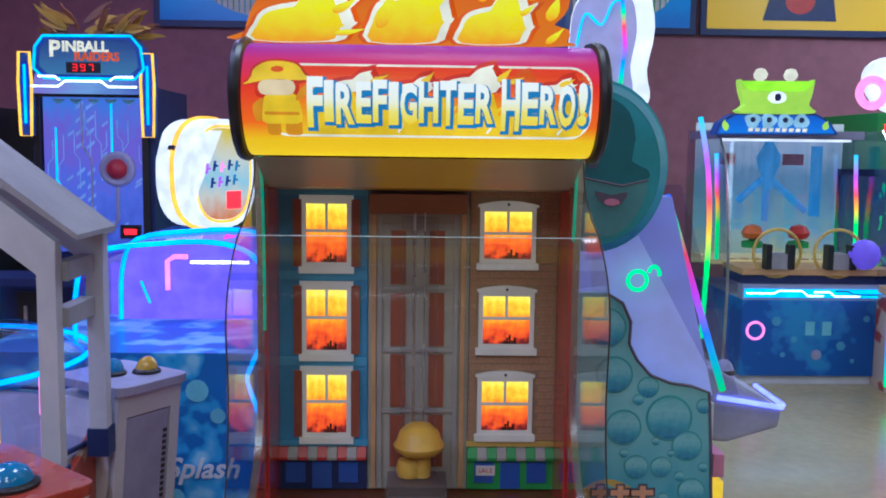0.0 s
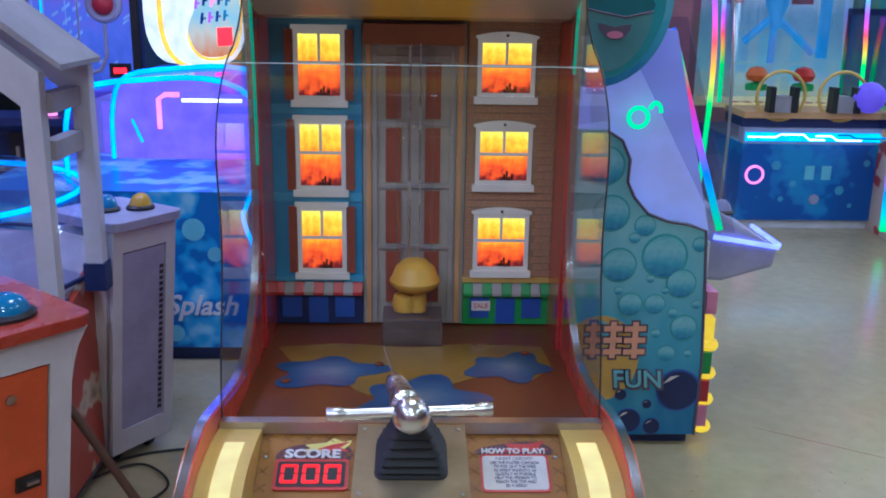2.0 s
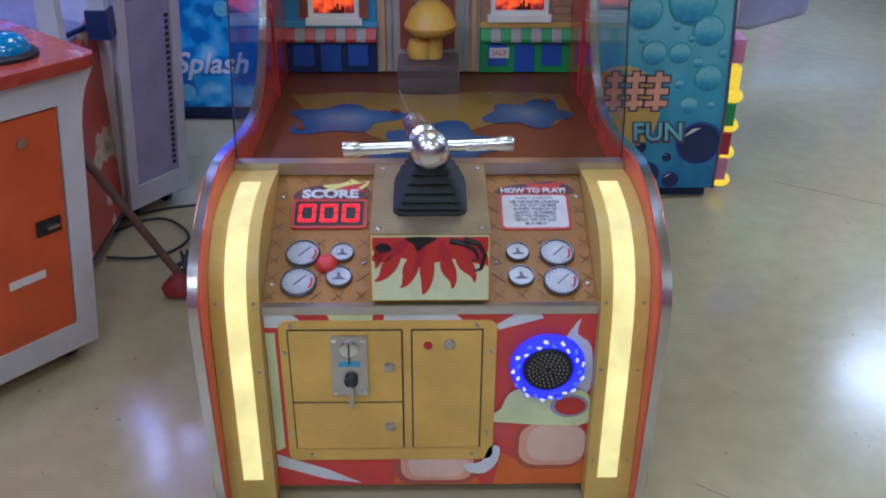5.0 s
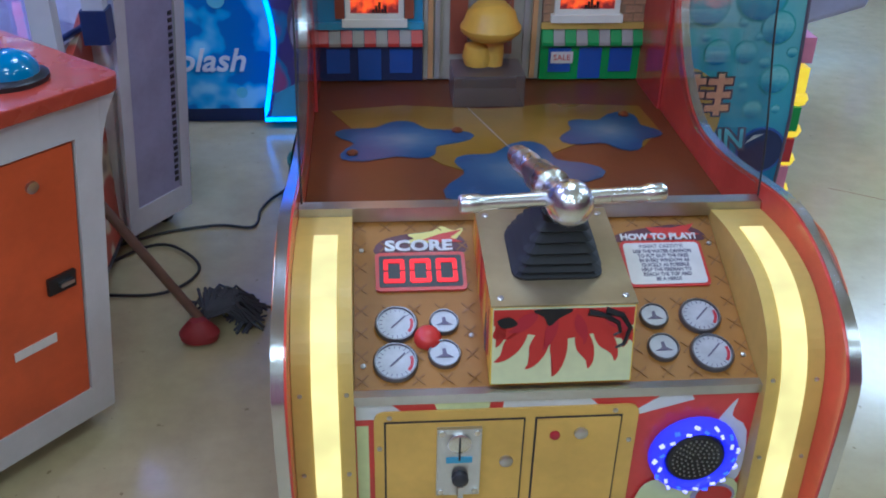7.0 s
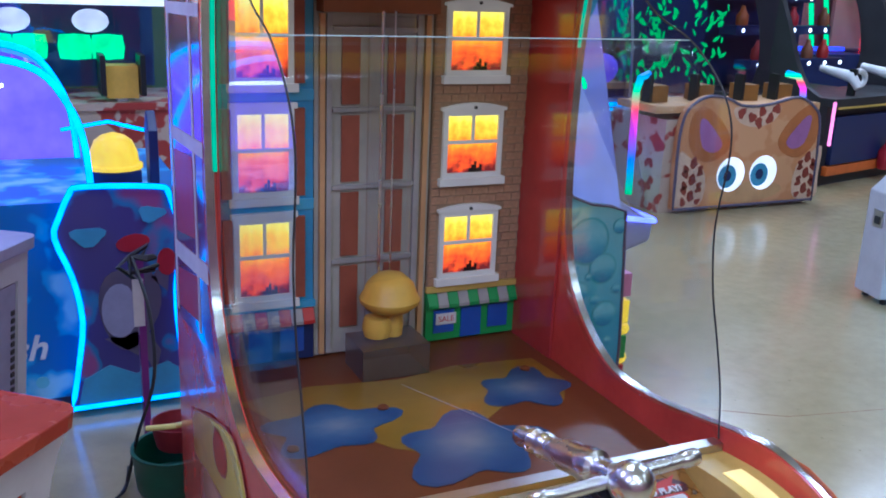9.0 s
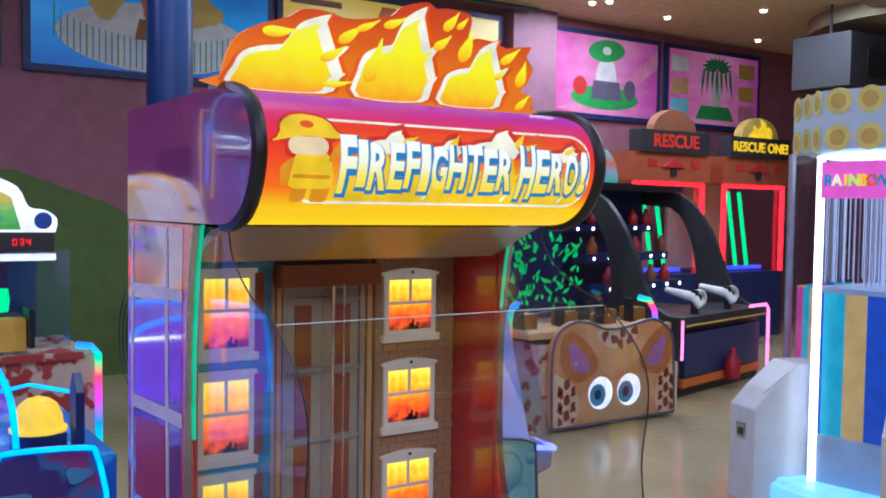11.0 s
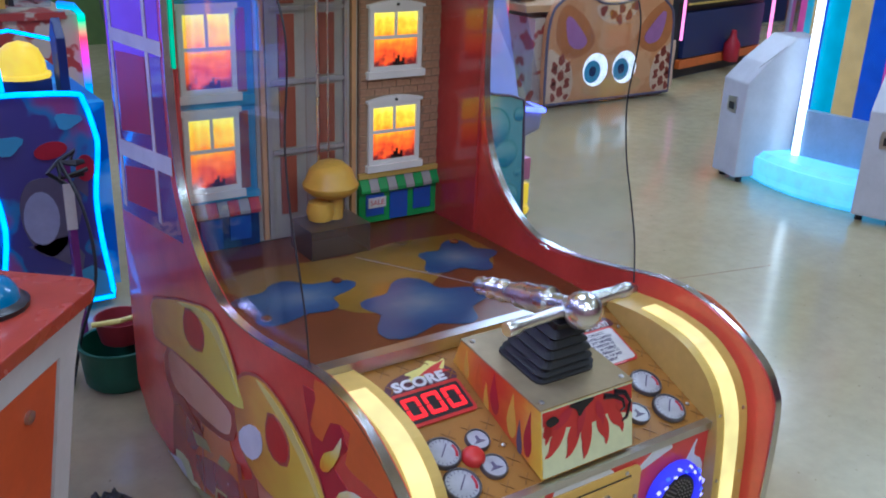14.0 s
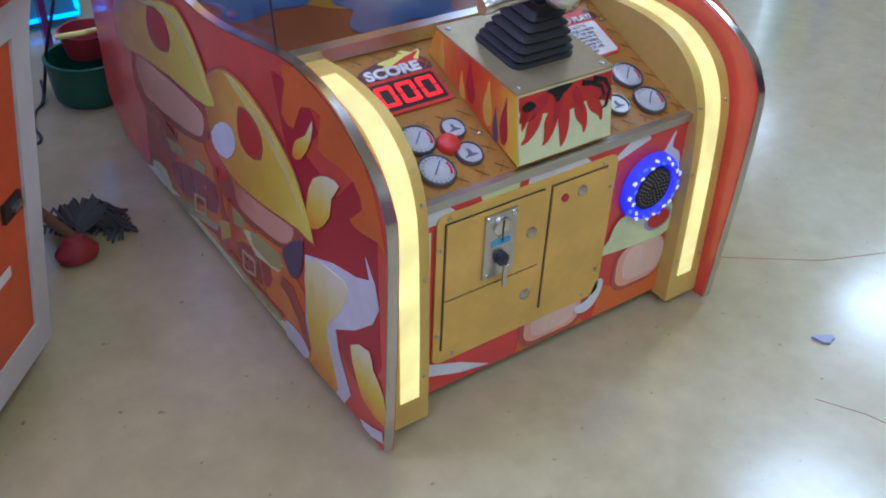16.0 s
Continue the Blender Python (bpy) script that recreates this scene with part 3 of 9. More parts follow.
def title_word(text, x0, x1, z0, z1):
    for nm, mt, grow, off, dx, dz in (("letter_shadow", "lit_blue", 0.011, 0.007, 0.004, -0.004), ("letter", "lit_letter", 0.0035, 0.0095, 0, 0)):
        ob = letters("letter", text, 0.1, mt, title, Matrix.Identity(4), depth=0.0, offset=grow)
        me = ob.data
        xs = [v.co.x for v in me.vertices]; ys = [v.co.y for v in me.vertices]
        a, b, c, d = min(xs), max(xs), min(ys), max(ys)
        e = grow * 0.5
        bm = B(); bm.from_mesh(me)
        for v in bm.verts:
            u = (v.co.x - a) / (b - a)
            v.co = Vector((x0 - e + dx + (x1 - x0 + 2 * e) * u, 0, z0 - e + dz + (z1 - z0 + 2 * e) * (v.co.y - c) / (d - c)))
        conform(bm, off)
        bpy.data.objects.remove(ob); bpy.data.meshes.remove(me)
        part(nm, bm, mt, title)


# each letter bobs a little, as on a comic title
SPELLED = [("F", -0.246, -0.211), ("I", -0.209, -0.188), ("R", -0.184, -0.143), ("E", -0.140, -0.107), ("F", -0.104, -0.073), ("I", -0.070, -0.048), ("G", -0.045, -0.008), ("H", -0.005, 0.038), ("T", 0.041, 0.077), ("E", 0.080, 0.115), ("R", 0.118, 0.158),
           ("H", 0.174, 0.215), ("E", 0.218, 0.255), ("R", 0.258, 0.296), ("O", 0.298, 0.335), ("!", 0.341, 0.362)]
for i, (c, x0, x1) in enumerate(SPELLED):
    big = 0.010 if i in (0, 11) else 0.0
    title_word(c, x0 + 0.002, x1 - 0.002, 1.556 - big + 0.003 * math.sin(i * 2.1), 1.642 + big * 0.6 + 0.004 * math.sin(i * 1.7 + 1))
# the printed firefighter, in plain shapes
for x0, x1 in ((-0.334, -0.304), (-0.294, -0.258)):
    on_title("leg_print", [rounded(x0, x1, 1.527, 1.561, 0.008, 4)], "lit_amber", 0.0064)
on_title("tunic_print", [curvy([(-0.342, 1.556), (-0.340, 1.600), (-0.322, 1.618), (-0.278, 1.618), (-0.262, 1.598), (-0.258, 1.556), (-0.30, 1.552)])], "lit_gold", 0.0068)
on_title("belt_print", [rounded(-0.338, -0.262, 1.570, 1.577, 0.003, 3)], "lit_amber", 0.0074)
for arm in (curvy([(-0.338, 1.606), (-0.362, 1.590), (-0.358, 1.560), (-0.344, 1.558), (-0.342, 1.585)]), curvy([(-0.268, 1.600), (-0.236, 1.622), (-0.222, 1.640), (-0.236, 1.645), (-0.262, 1.622)])):
    on_title("arm_print", [arm], "lit_amber", 0.0072)
on_title("face_print", [rounded(-0.350, -0.270, 1.612, 1.645, 0.016, 5)], "lit_skin", 0.0078)
on_title("outline_print", [curvy([(-0.388, 1.632), (-0.370, 1.650), (-0.364, 1.672), (-0.337, 1.689), (-0.300, 1.691), (-0.265, 1.682), (-0.248, 1.661), (-0.228, 1.647), (-0.262, 1.636), (-0.264, 1.612), (-0.300, 1.606), (-0.352, 1.608), (-0.358, 1.634)])], "lit_red", 0.0066)
on_title("helmet_print", [curvy([(-0.382, 1.634), (-0.366, 1.646), (-0.360, 1.668), (-0.335, 1.684), (-0.300, 1.686), (-0.268, 1.678), (-0.252, 1.658), (-0.236, 1.648), (-0.262, 1.644), (-0.320, 1.646), (-0.352, 1.640)])], "lit_gold", 0.0086)
on_title("badge_print", [blob(14, 0.014, 0.007, (), (-0.310, 1.668))], "lit_orange", 0.0092)

# flame board on top
FB = curvy([(-0.404, 1.742), (-0.408, 1.767), (-0.400, 1.800), (-0.384, 1.834), (-0.355, 1.859), (-0.308, 1.879), (-0.272, 1.891), (-0.247, 1.908), (-0.216, 1.913), (-0.178, 1.910), (-0.145, 1.903), (-0.092, 1.909), (-0.037, 1.922), (-0.016, 1.941), (0.012, 1.953), (0.056, 1.962), (0.075, 1.950), (0.101, 1.955), (0.165, 1.950), (0.167, 1.922), (0.158, 1.892),
            (0.186, 1.899), (0.235, 1.896), (0.267, 1.886), (0.343, 1.898), (0.324, 1.873), (0.345, 1.848), (0.332, 1.813), (0.310, 1.792), (0.345, 1.781), (0.340, 1.754), (0.303, 1.742)], 2)
M["board"] = ramp_mat("flame_board", [(0.0, (0.95, 0.22, 0.004)), (0.35, (0.95, 0.20, 0.004)), (0.7, (0.80, 0.09, 0.006)), (1, (0.62, 0.035, 0.008))], 2, 0.85, 0.3)
M["board_yellow"] = ramp_mat("board_yellow", [(0.0, (1.0, 0.36, 0.004)), (0.25, (1.0, 0.66, 0.004)), (0.6, (1.0, 0.88, 0.006)), (1, (0.95, 0.88, 0.05))], 2, 1.0, 0.3)
board = part("flame_board", prism(B(), FB, "y", 0.60, 0.612), "board", hero, "cut-out board of printed flames", bevel=0.0)


def on_board(name, polys, material, off):
    bm = flat(polys)
    for v in bm.verts:
        v.co.y = 0.60 - off
    return part(name, bm, material, board)


for x0, w_, h_ in ((-0.392, 0.252, 0.160), (-0.125, 0.208, 0.205), (0.083, 0.188, 0.153)):
    on_board("orange_flame", [tongue(x0 - 0.010, w_ + 0.024, 1.744, h_ + 0.007)], "lit_orange", 0.002)
    on_board("white_flame", [tongue(x0, w_, 1.746, h_)], "lit_cream", 0.004)
    on_board("yellow_flame", [tongue(x0 + 0.009, w_ * 0.84, 1.747, h_ * 0.85)], "board_yellow", 0.0055)
for ax, az, bx_, bz, w in ((-0.33, 1.856, -0.25, 1.862, 0.022), (-0.165, 1.852, -0.105, 1.890, 0.022), (-0.205, 1.813, -0.145, 1.842, 0.020), (-0.10, 1.778, -0.055, 1.868, 0.036), (-0.125, 1.880, -0.065, 1.906, 0.015), (-0.06, 1.895, 0.0, 1.918, 0.018),
                           (0.09, 1.905, 0.135, 1.945, 0.022), (0.125, 1.912, 0.158, 1.938, 0.014), (0.065, 1.862, 0.115, 1.893, 0.020), (0.135, 1.842, 0.175, 1.910, 0.032), (0.245, 1.848, 0.305, 1.884, 0.020), (0.295, 1.800, 0.325, 1.858, 0.028), (0.23, 1.812, 0.265, 1.835, 0.014), (0.29, 1.748, 0.335, 1.782, 0.016), (-0.20, 1.764, -0.13, 1.772, 0.014)):
    on_board("yellow_lick", [lick(ax, az, bx_, bz, w)], "board_yellow", 0.0065)

# ---- toy building inside ----
YB = 0.975
bx("facade_back", "stone", hero, -0.394, 0.394, YB + 0.012, YB + 0.03, 0.53, 1.42)
fl = bx("facade", "facade_blue", hero, -0.392, -0.143, YB, YB + 0.012, 0.665, 1.395, label="pale blue toy house front")
fr = bx("facade", "brick", hero, 0.143, 0.392, YB, YB + 0.012, 0.665, 1.395, label="brick toy house front")
bx("cornice", "sky", fl, -0.392, -0.140, YB - 0.012, YB, 1.372, 1.392, bevel=0.003)
bx("ledge", "sky", fl, -0.392, -0.140, YB - 0.010, YB, 0.662, 0.678, bevel=0.003)
bx("ledge", "gold", fr, 0.140, 0.392, YB - 0.010, YB, 0.662, 0.676, bevel=0.003)
for z in (0.905, 1.148):
    bx("band", "sky", fl, -0.392, -0.143, YB - 0.005, YB, z - 0.012, z + 0.012)


def toy_window(x0, x1, z0, z1, arched):
    w, y = 0.012, YB - 0.010
    zm, xm = z0 + 0.54 * (z1 - z0), (x0 + x1) / 2
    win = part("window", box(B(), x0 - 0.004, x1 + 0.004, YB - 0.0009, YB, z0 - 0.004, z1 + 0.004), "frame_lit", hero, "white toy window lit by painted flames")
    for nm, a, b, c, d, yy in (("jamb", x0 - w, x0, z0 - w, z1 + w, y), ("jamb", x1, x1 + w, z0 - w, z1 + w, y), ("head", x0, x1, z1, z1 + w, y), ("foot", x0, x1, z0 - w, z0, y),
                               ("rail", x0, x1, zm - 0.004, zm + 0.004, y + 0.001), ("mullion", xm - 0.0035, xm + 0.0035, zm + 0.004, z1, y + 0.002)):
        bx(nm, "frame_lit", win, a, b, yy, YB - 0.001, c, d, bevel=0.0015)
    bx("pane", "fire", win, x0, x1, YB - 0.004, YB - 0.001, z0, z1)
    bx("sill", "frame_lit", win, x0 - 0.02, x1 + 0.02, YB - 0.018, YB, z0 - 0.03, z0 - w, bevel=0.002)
    if arched:
        n = 9
        arc = [(x0 - 0.018 + (x1 - x0 + 0.036) * i / n, z1 + w + 0.018 * math.sin(math.pi * (0.12 + 0.76 * i / n))) for i in range(n + 1)]
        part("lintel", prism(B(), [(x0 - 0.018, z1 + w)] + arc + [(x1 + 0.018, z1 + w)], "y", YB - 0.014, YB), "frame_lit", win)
        lamp = B()
        lathe(lamp, [(0.004, 0), (0.004, 0.004), (0, 0.005)], 8, Matrix.Translation((xm, YB - 0.014, z1 + w + 0.008)) @ pose(0, 0, 0, 90))
        part("screw", lamp, "dark", win)
    else:
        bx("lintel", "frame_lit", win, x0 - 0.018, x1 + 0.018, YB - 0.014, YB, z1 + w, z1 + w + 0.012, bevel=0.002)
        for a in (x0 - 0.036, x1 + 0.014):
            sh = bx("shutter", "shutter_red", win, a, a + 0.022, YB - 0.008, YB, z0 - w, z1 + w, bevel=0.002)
    # black city outline at the foot of the pane
    sk = B()
    xs = x0 + 0.45 * (x1 - x0)
    for i in range(5):
        box(sk, xs + i * 0.007, xs + i * 0.007 + 0.006, YB - 0.006, YB - 0.004, z0, z0 + 0.010 + 0.008 * ((i * 7) % 3))
    part("skyline", sk, "black", win)


for z0, z1 in ((1.185, 1.348), (0.938, 1.108), (0.700, 0.867)):
    toy_window(-0.312, -0.200, z0, z1, False)
for z0, z1 in ((1.199, 1.331), (0.958, 1.094), (0.709, 0.851)):
    toy_window(0.181, 0.313, z0, z1, True)

# shop fronts
def shop(x0, x1, stripe_a, stripe_b, wall):
    s = bx("shop_front", wall, hero, x0, x1, YB - 0.004, YB + 0.012, 0.535, 0.660)
    n = 9
    for i in range(n):
        a = x0 + (x1 - x0) * i / n
        part("awning_stripe", prism(B(), [(YB - 0.004, 0.660), (YB - 0.020, 0.632), (YB - 0.020, 0.624), (YB - 0.004, 0.650)], "x", a + 0.0006, a + (x1 - x0) / n - 0.0006), stripe_a if i % 2 else stripe_b, s)
    for k in range(3):
        a = x0 + 0.02 + k * 0.075
        bx("shop_window", "blue", s, a, a + 0.055, YB - 0.008, YB - 0.004, 0.555 if k != 1 else 0.538, 0.615, bevel=0.001)
    return s


# white awning stripes take the grey stone colour to look shaded
shop(-0.392, -0.143, "stone", "red", "navy")
sb = shop(0.143, 0.392, "stone", "green", "green")
bx("shop_sign", "paper", sb, 0.168, 0.222, YB - 0.012, YB - 0.008, 0.578, 0.606)
letters("sign_word", "SALE", 0.020, "red", sb, pose(0.195, YB - 0.0125, 0.592, 90), depth=0.0005)

# central shaft with the clear lift tube
door = bx("shaft", "shaft_wall", hero, -0.140, 0.140, YB + 0.004, YB + 0.012, 0.535, 1.345, label="grey panelled lift shaft")
bx("shaft_head", "brown", door, -0.135, 0.132, YB - 0.05, YB + 0.004, 1.325, 1.378, bevel=0.004)
for z in (0.60, 0.775, 0.95, 1.125):
    for x in (-0.078, 0.030):
        bx("shutter_panel", "shutter_red", door, x, x + 0.042, YB - 0.002, YB + 0.004, z, z + 0.15, bevel=0.002)
    bx("rung", "stone", door, -0.10, 0.10, YB - 0.004, YB + 0.004, z + 0.158, z + 0.168)
for x in (-0.130, 0.118):
    bx("shaft_rail", "tan", door, x, x + 0.012, YB - 0.008, YB + 0.004, 0.54, 1.32)
    bx("shaft_rail", "stone", door, x + (0.016 if x < 0 else -0.020), x + (0.028 if x < 0 else -0.008), YB - 0.006, YB + 0.004, 0.54, 1.32)
tb = B()
lathe(tb, [(0.050, 0.60), (0.050, 1.32)], 24, Matrix.Translation((0.003, 0.885, 0)))
part("lift_tube", tb, "glass", hero, "clear acrylic lift tube", smooth=True, shadow=False)
part("lift_rod", tube(B(), [(-0.012, 0.90, 0.60), (-0.012, 0.90, 1.33)], 0.004, 8), "chrome", hero, smooth=True)
part("lift_rod", tube(B(), [(0.016, 0.90, 0.60), (0.016, 0.90, 1.33)], 0.0022, 8), "chrome", hero, smooth=True)
bx("lift_base", "frosted", hero, -0.082, 0.080, 0.80, 0.92, 0.532, 0.605, bevel=0.004, label="frosted clear plastic base")

# playfield
bx("playfield", "rust", hero, -0.394, 0.394, 0.20, 0.99, 0.515, 0.530, label="printed orange play floor with blue puddles")
M["sand"] = mat("sand", (0.27, 0.155, 0.016), 0.28, coat=0.3, bump=0.01, scale=3.5, var=0.2)
part("sand_print", prism(B(), [(-0.36, 0.79), (-0.30, 0.66), (-0.24, 0.60), (-0.17, 0.56), (-0.13, 0.50), (-0.05, 0.44), (0.04, 0.50), (0.12, 0.56), (0.20, 0.62), (0.30, 0.57), (0.36, 0.66), (0.35, 0.80), (0.15, 0.82), (0.0, 0.79), (-0.2, 0.82)], "z", 0.530, 0.5312), "sand", hero)
def puddle(cx, cy, rx, ry, ph):
    p = part("puddle", prism(B(), blob(40, rx, ry, ((5, 0.20, ph), (3, 0.10, ph * 2), (2, 0.08, 0.3)), (cx, cy)), "z", 0.5312, 0.5318), "pool", hero, "blue printed puddle")
    part("puddle_water", prism(B(), blob(40, rx * 0.95, ry * 0.95, ((5, 0.20, ph), (3, 0.10, ph * 2), (2, 0.08, 0.3)), (cx, cy)), "z", 0.5318, 0.5322), "puddle", p)
puddle(-0.215, 0.62, 0.125, 0.095, 0.6)
puddle(0.02, 0.455, 0.138, 0.125, 1.4)
puddle(0.25, 0.655, 0.100, 0.090, 2.2)
for x, y in ((-0.085, 0.665), (-0.31, 0.555), (0.30, 0.745)):
    part("target_stud", lathe(B(), [(0.012, 0.531), (0.012, 0.536), (0.004, 0.541), (0, 0.541)], 10, Matrix.Translation((x, y, 0))), "rust", hero, smooth=True)
# upper underside and canopy inside, the golden glow on it put into the print's colour
M["canopy"] = ramp_mat("canopy_glow_print", [(0, (0.40, 0.36, 0.30)), (0.30, (0.50, 0.42, 0.26)), (0.38, (0.80, 0.52, 0.05)), (0.66, (0.82, 0.55, 0.05)), (0.74, (0.50, 0.42, 0.26)), (1, (0.42, 0.36, 0.32))], 0, 0.0, 0.05, 0.25)
part("canopy", prism(B(), [(0.62, 1.478), (0.70, 1.445), (0.80, 1.40), (0.985, 1.385), (0.985, 1.40), (0.81, 1.415), (0.70, 1.468)], "x", -0.393, 0.393), "canopy", hero, "curved canopy print with a golden glow above the toy street")
for s in (-1, 1):
    bx("inner_side", "facade_red", hero, min(s * 0.388, s * 0.394), max(s * 0.388, s * 0.394), 0.785, 0.985, 0.53, 1.44)

# ---- console ----
def slope(y):
    return 0.455 + (y + 0.125) * 0.39


TOP = Matrix.Translation((0, -0.125, 0.455)) @ pose(0, 0, 0, math.degrees(math.atan(0.39)))
console = part("control_panel", prism(B(), [(-0.120, 0.44), (-0.122, 0.455), (0.196, slope(0.196)), (0.20, 0.515), (0.0, 0.44)], "x", -0.305, 0.305), "panel_tan", hero, "tan control panel printed with diamond plate")
dm = B()
for i in range(-7, 8):
    for j in range(8):
        if abs(i * 0.042) > 0.115:
            for q in (45, -45):
                box(dm, -0.0135, 0.0135, -0.0012, 0.0012, 0.0, 0.0008, TOP @ Matrix.Translation((i * 0.042, 0.025 + j * 0.042, 0.0005)) @ pose(0, 0, 0, 0, 0, q))
part("diamond_print", dm, "leather", console)["kind"] = "stuff"
bx("panel_trim", "steel", hero, -0.306, 0.306, -0.132, -0.116, 0.442, 0.458, bevel=0.004, label="grey metal edge trim")


def on_panel(name, polys, material, parent, z0, z1, label=""):
    """Flat shapes laid on the sloping panel; x across, y up the slope."""
    bm = B()
    for pts in polys:
        prism(bm, pts, "z", z0, z1)
    bm.transform(TOP)
    return part(name, bm, material, parent, label)


UP = 0.022
PANEL0 = TOP
TOP = TOP @ Matrix.Translation((0, UP, 0))
M["heading_dark"] = mat("heading_dark", (0.10, 0.03, 0.045), 0.4)
score = on_panel("score_display", [rounded(-0.270, -0.124, 0.163, 0.240, 0.008)], "red", console, 0.0, 0.004, "red framed score display")
on_panel("screen", [rounded(-0.264, -0.130, 0.170, 0.233, 0.004)], "black", score, 0.004, 0.0046)
for i in range(3):
    seven("0", -0.257 + i * 0.0425, 0.178, 0.034, 0.047, 0.0072, -0.0062, -0.0046, "digit_bar", "digit", score, TOP @ pose(0, 0, 0, -90))
on_panel("heading_shade", [curvy([(-0.268, 0.240), (-0.262, 0.266), (-0.225, 0.280), (-0.17, 0.286), (-0.128, 0.276), (-0.122, 0.242), (-0.20, 0.238)])], "heading_dark", console, 0.0, 0.0006)
fw = on_panel("score_flame", [curvy([(-0.235, 0.262), (-0.205, 0.270), (-0.215, 0.280), (-0.175, 0.286), (-0.158, 0.297), (-0.140, 0.288), (-0.122, 0.292), (-0.130, 0.276), (-0.150, 0.264)])], "lemon", console, 0.0, 0.0012)
on_panel("score_flame_tip", [[(-0.19, 0.268), (-0.16, 0.28), (-0.125, 0.288), (-0.145, 0.272), (-0.125, 0.262), (-0.165, 0.262)]], "red", console, 0.0012, 0.002)
letters("word", "SCORE", 0.030, "white", console, TOP @ pose(-0.198, 0.254, 0.002), depth=0.0012, squash=1.2, offset=0.0012)
how = on_panel("instruction_card", [rounded(0.138, 0.276, 0.160, 0.255, 0.010)], "red", console, 0.0, 0.002, "white instruction card with a red rim")
on_panel("card_face", [rounded(0.143, 0.271, 0.165, 0.250, 0.007)], "paper", how, 0.002, 0.0028)
letters("word", "INSERT CREDITS!", 0.0100, "ink", how, TOP @ pose(0.207, 0.242, 0.003), depth=0.0003)
for i, line in enumerate(("USE THE WATER CANNON", "TO PUT OUT THE FIRES", "IN EVERY WINDOW AS", "QUICKLY AS POSSIBLE", "HELP THE FIREMAN TO", "REACH THE TOP AND", "BE A HERO!")):
    letters("word", line, 0.0098, "ink", how, TOP @ pose(0.207, 0.2315 - i * 0.0095, 0.003), depth=0.0003, squash=0.82, offset=0.0003)
letters("word", "HOW TO PLAY!", 0.0175, "white", console, TOP @ pose(0.207, 0.263, 0.002), depth=0.001, squash=1.05, offset=0.0006)
on_panel("heading_shade", [curvy([(0.134, 0.256), (0.140, 0.272), (0.20, 0.286), (0.25, 0.290), (0.282, 0.276), (0.284, 0.256), (0.21, 0.252)])], "heading_dark", console, 0.0, 0.0006)
on_panel("card_flame", [[(0.16, 0.262), (0.20, 0.272), (0.19, 0.285), (0.235, 0.283), (0.275, 0.292), (0.26, 0.275), (0.28, 0.268), (0.23, 0.262)]], "red", console, 0.0, 0.0012)
TOP = PANEL0


def gauge(x, v, r, dial):
    m = TOP @ Matrix.Translation((x, v, 0))
    gq = part("gauge", lathe(B(), [(r, 0), (r, 0.006), (r * 0.94, 0.0085), (r * 0.88, 0.0085), (r * 0.86, 0.005), (0, 0.005)], 22, m), "bezel", console, "round pressure gauge with dark metal rim", smooth=True)
    part("dial", lathe(B(), [(r * 0.86, 0.0052), (0, 0.0056)], 22, m), "dial_grey", gq)
    nd = B()
    if dial:
        box(nd, -0.0012, 0.0012, -r * 0.35, r * 0.6, 0.006, 0.0068, m @ pose(0, 0, 0, 0, 0, -45))
        for i in range(16):
            a = math.tau * i / 20 - 0.9
            box(nd, -0.0005, 0.0005, r * 0.66, r * 0.80, 0.006, 0.0064, m @ pose(0, 0, 0, 0, 0, math.degrees(a)))
        part("needle", nd, "ink", gq)
        arc = [math.radians(a) for a in range(-40, 30, 10)]
        part("dial_arc", prism(B(), [(r * 0.80 * math.cos(a), r * 0.80 * math.sin(a)) for a in arc] + [(r * 0.66 * math.cos(a), r * 0.66 * math.sin(a)) for a in arc[::-1]], "z", 0.0058, 0.0063), "crimson", gq).data.transform(m)
    else:
        prism(nd, [(-r * 0.55, -r * 0.3), (r * 0.55, -r * 0.3), (r * 0.15, -r * 0.05), (r * 0.08, r * 0.35), (-r * 0.12, r * 0.3), (-r * 0.12, -r * 0.08)], "z", 0.0058, 0.0066)
        nd.transform(m)
        part("needle", nd, "ink", gq)


for s in (-1, 1):
    gauge(s * 0.240, 0.122, 0.033, True); gauge(s * 0.243, 0.054, 0.034, True)
    gauge(s * 0.166, 0.124, 0.023, False); gauge(s * 0.169, 0.066, 0.025, False)
part("push_button", lathe(B(), [(0.021, 0), (0.021, 0.006), (0.018, 0.012), (0.012, 0.0165), (0, 0.018)], 18, TOP @ Matrix.Translation((-0.193, 0.096, 0))), "red", console, "red push button", smooth=True)
for x, v in ((-0.292, 0.05), (-0.292, 0.27), (0.292, 0.05), (0.292, 0.27), (-0.125, 0.10), (0.125, 0.10)):
    part("screw", lathe(B(), [(0.004, 0), (0.004, 0.002), (0, 0.003)], 8, TOP @ Matrix.Translation((x, v, 0))), "steel", console)

# cannon box, boot and cannon
M["box_fire"] = patched("box_fire_print", (0.70, 0.78, 0.28), (0.62, 0.05, 0.03), 9.0, 0.47, 0.3, third=(0.10, 0.01, 0.01))
M["side_fire"] = ramp_mat("side_fire_print", [(0, (0.85, 0.60, 0.06)), (0.10, (0.85, 0.50, 0.05)), (0.24, (0.75, 0.20, 0.03)), (0.5, (0.62, 0.06, 0.02)), (0.75, (0.70, 0.18, 0.03)), (1, (0.82, 0.50, 0.06))], 1, 0.0, 0.28, 0.3, 4)
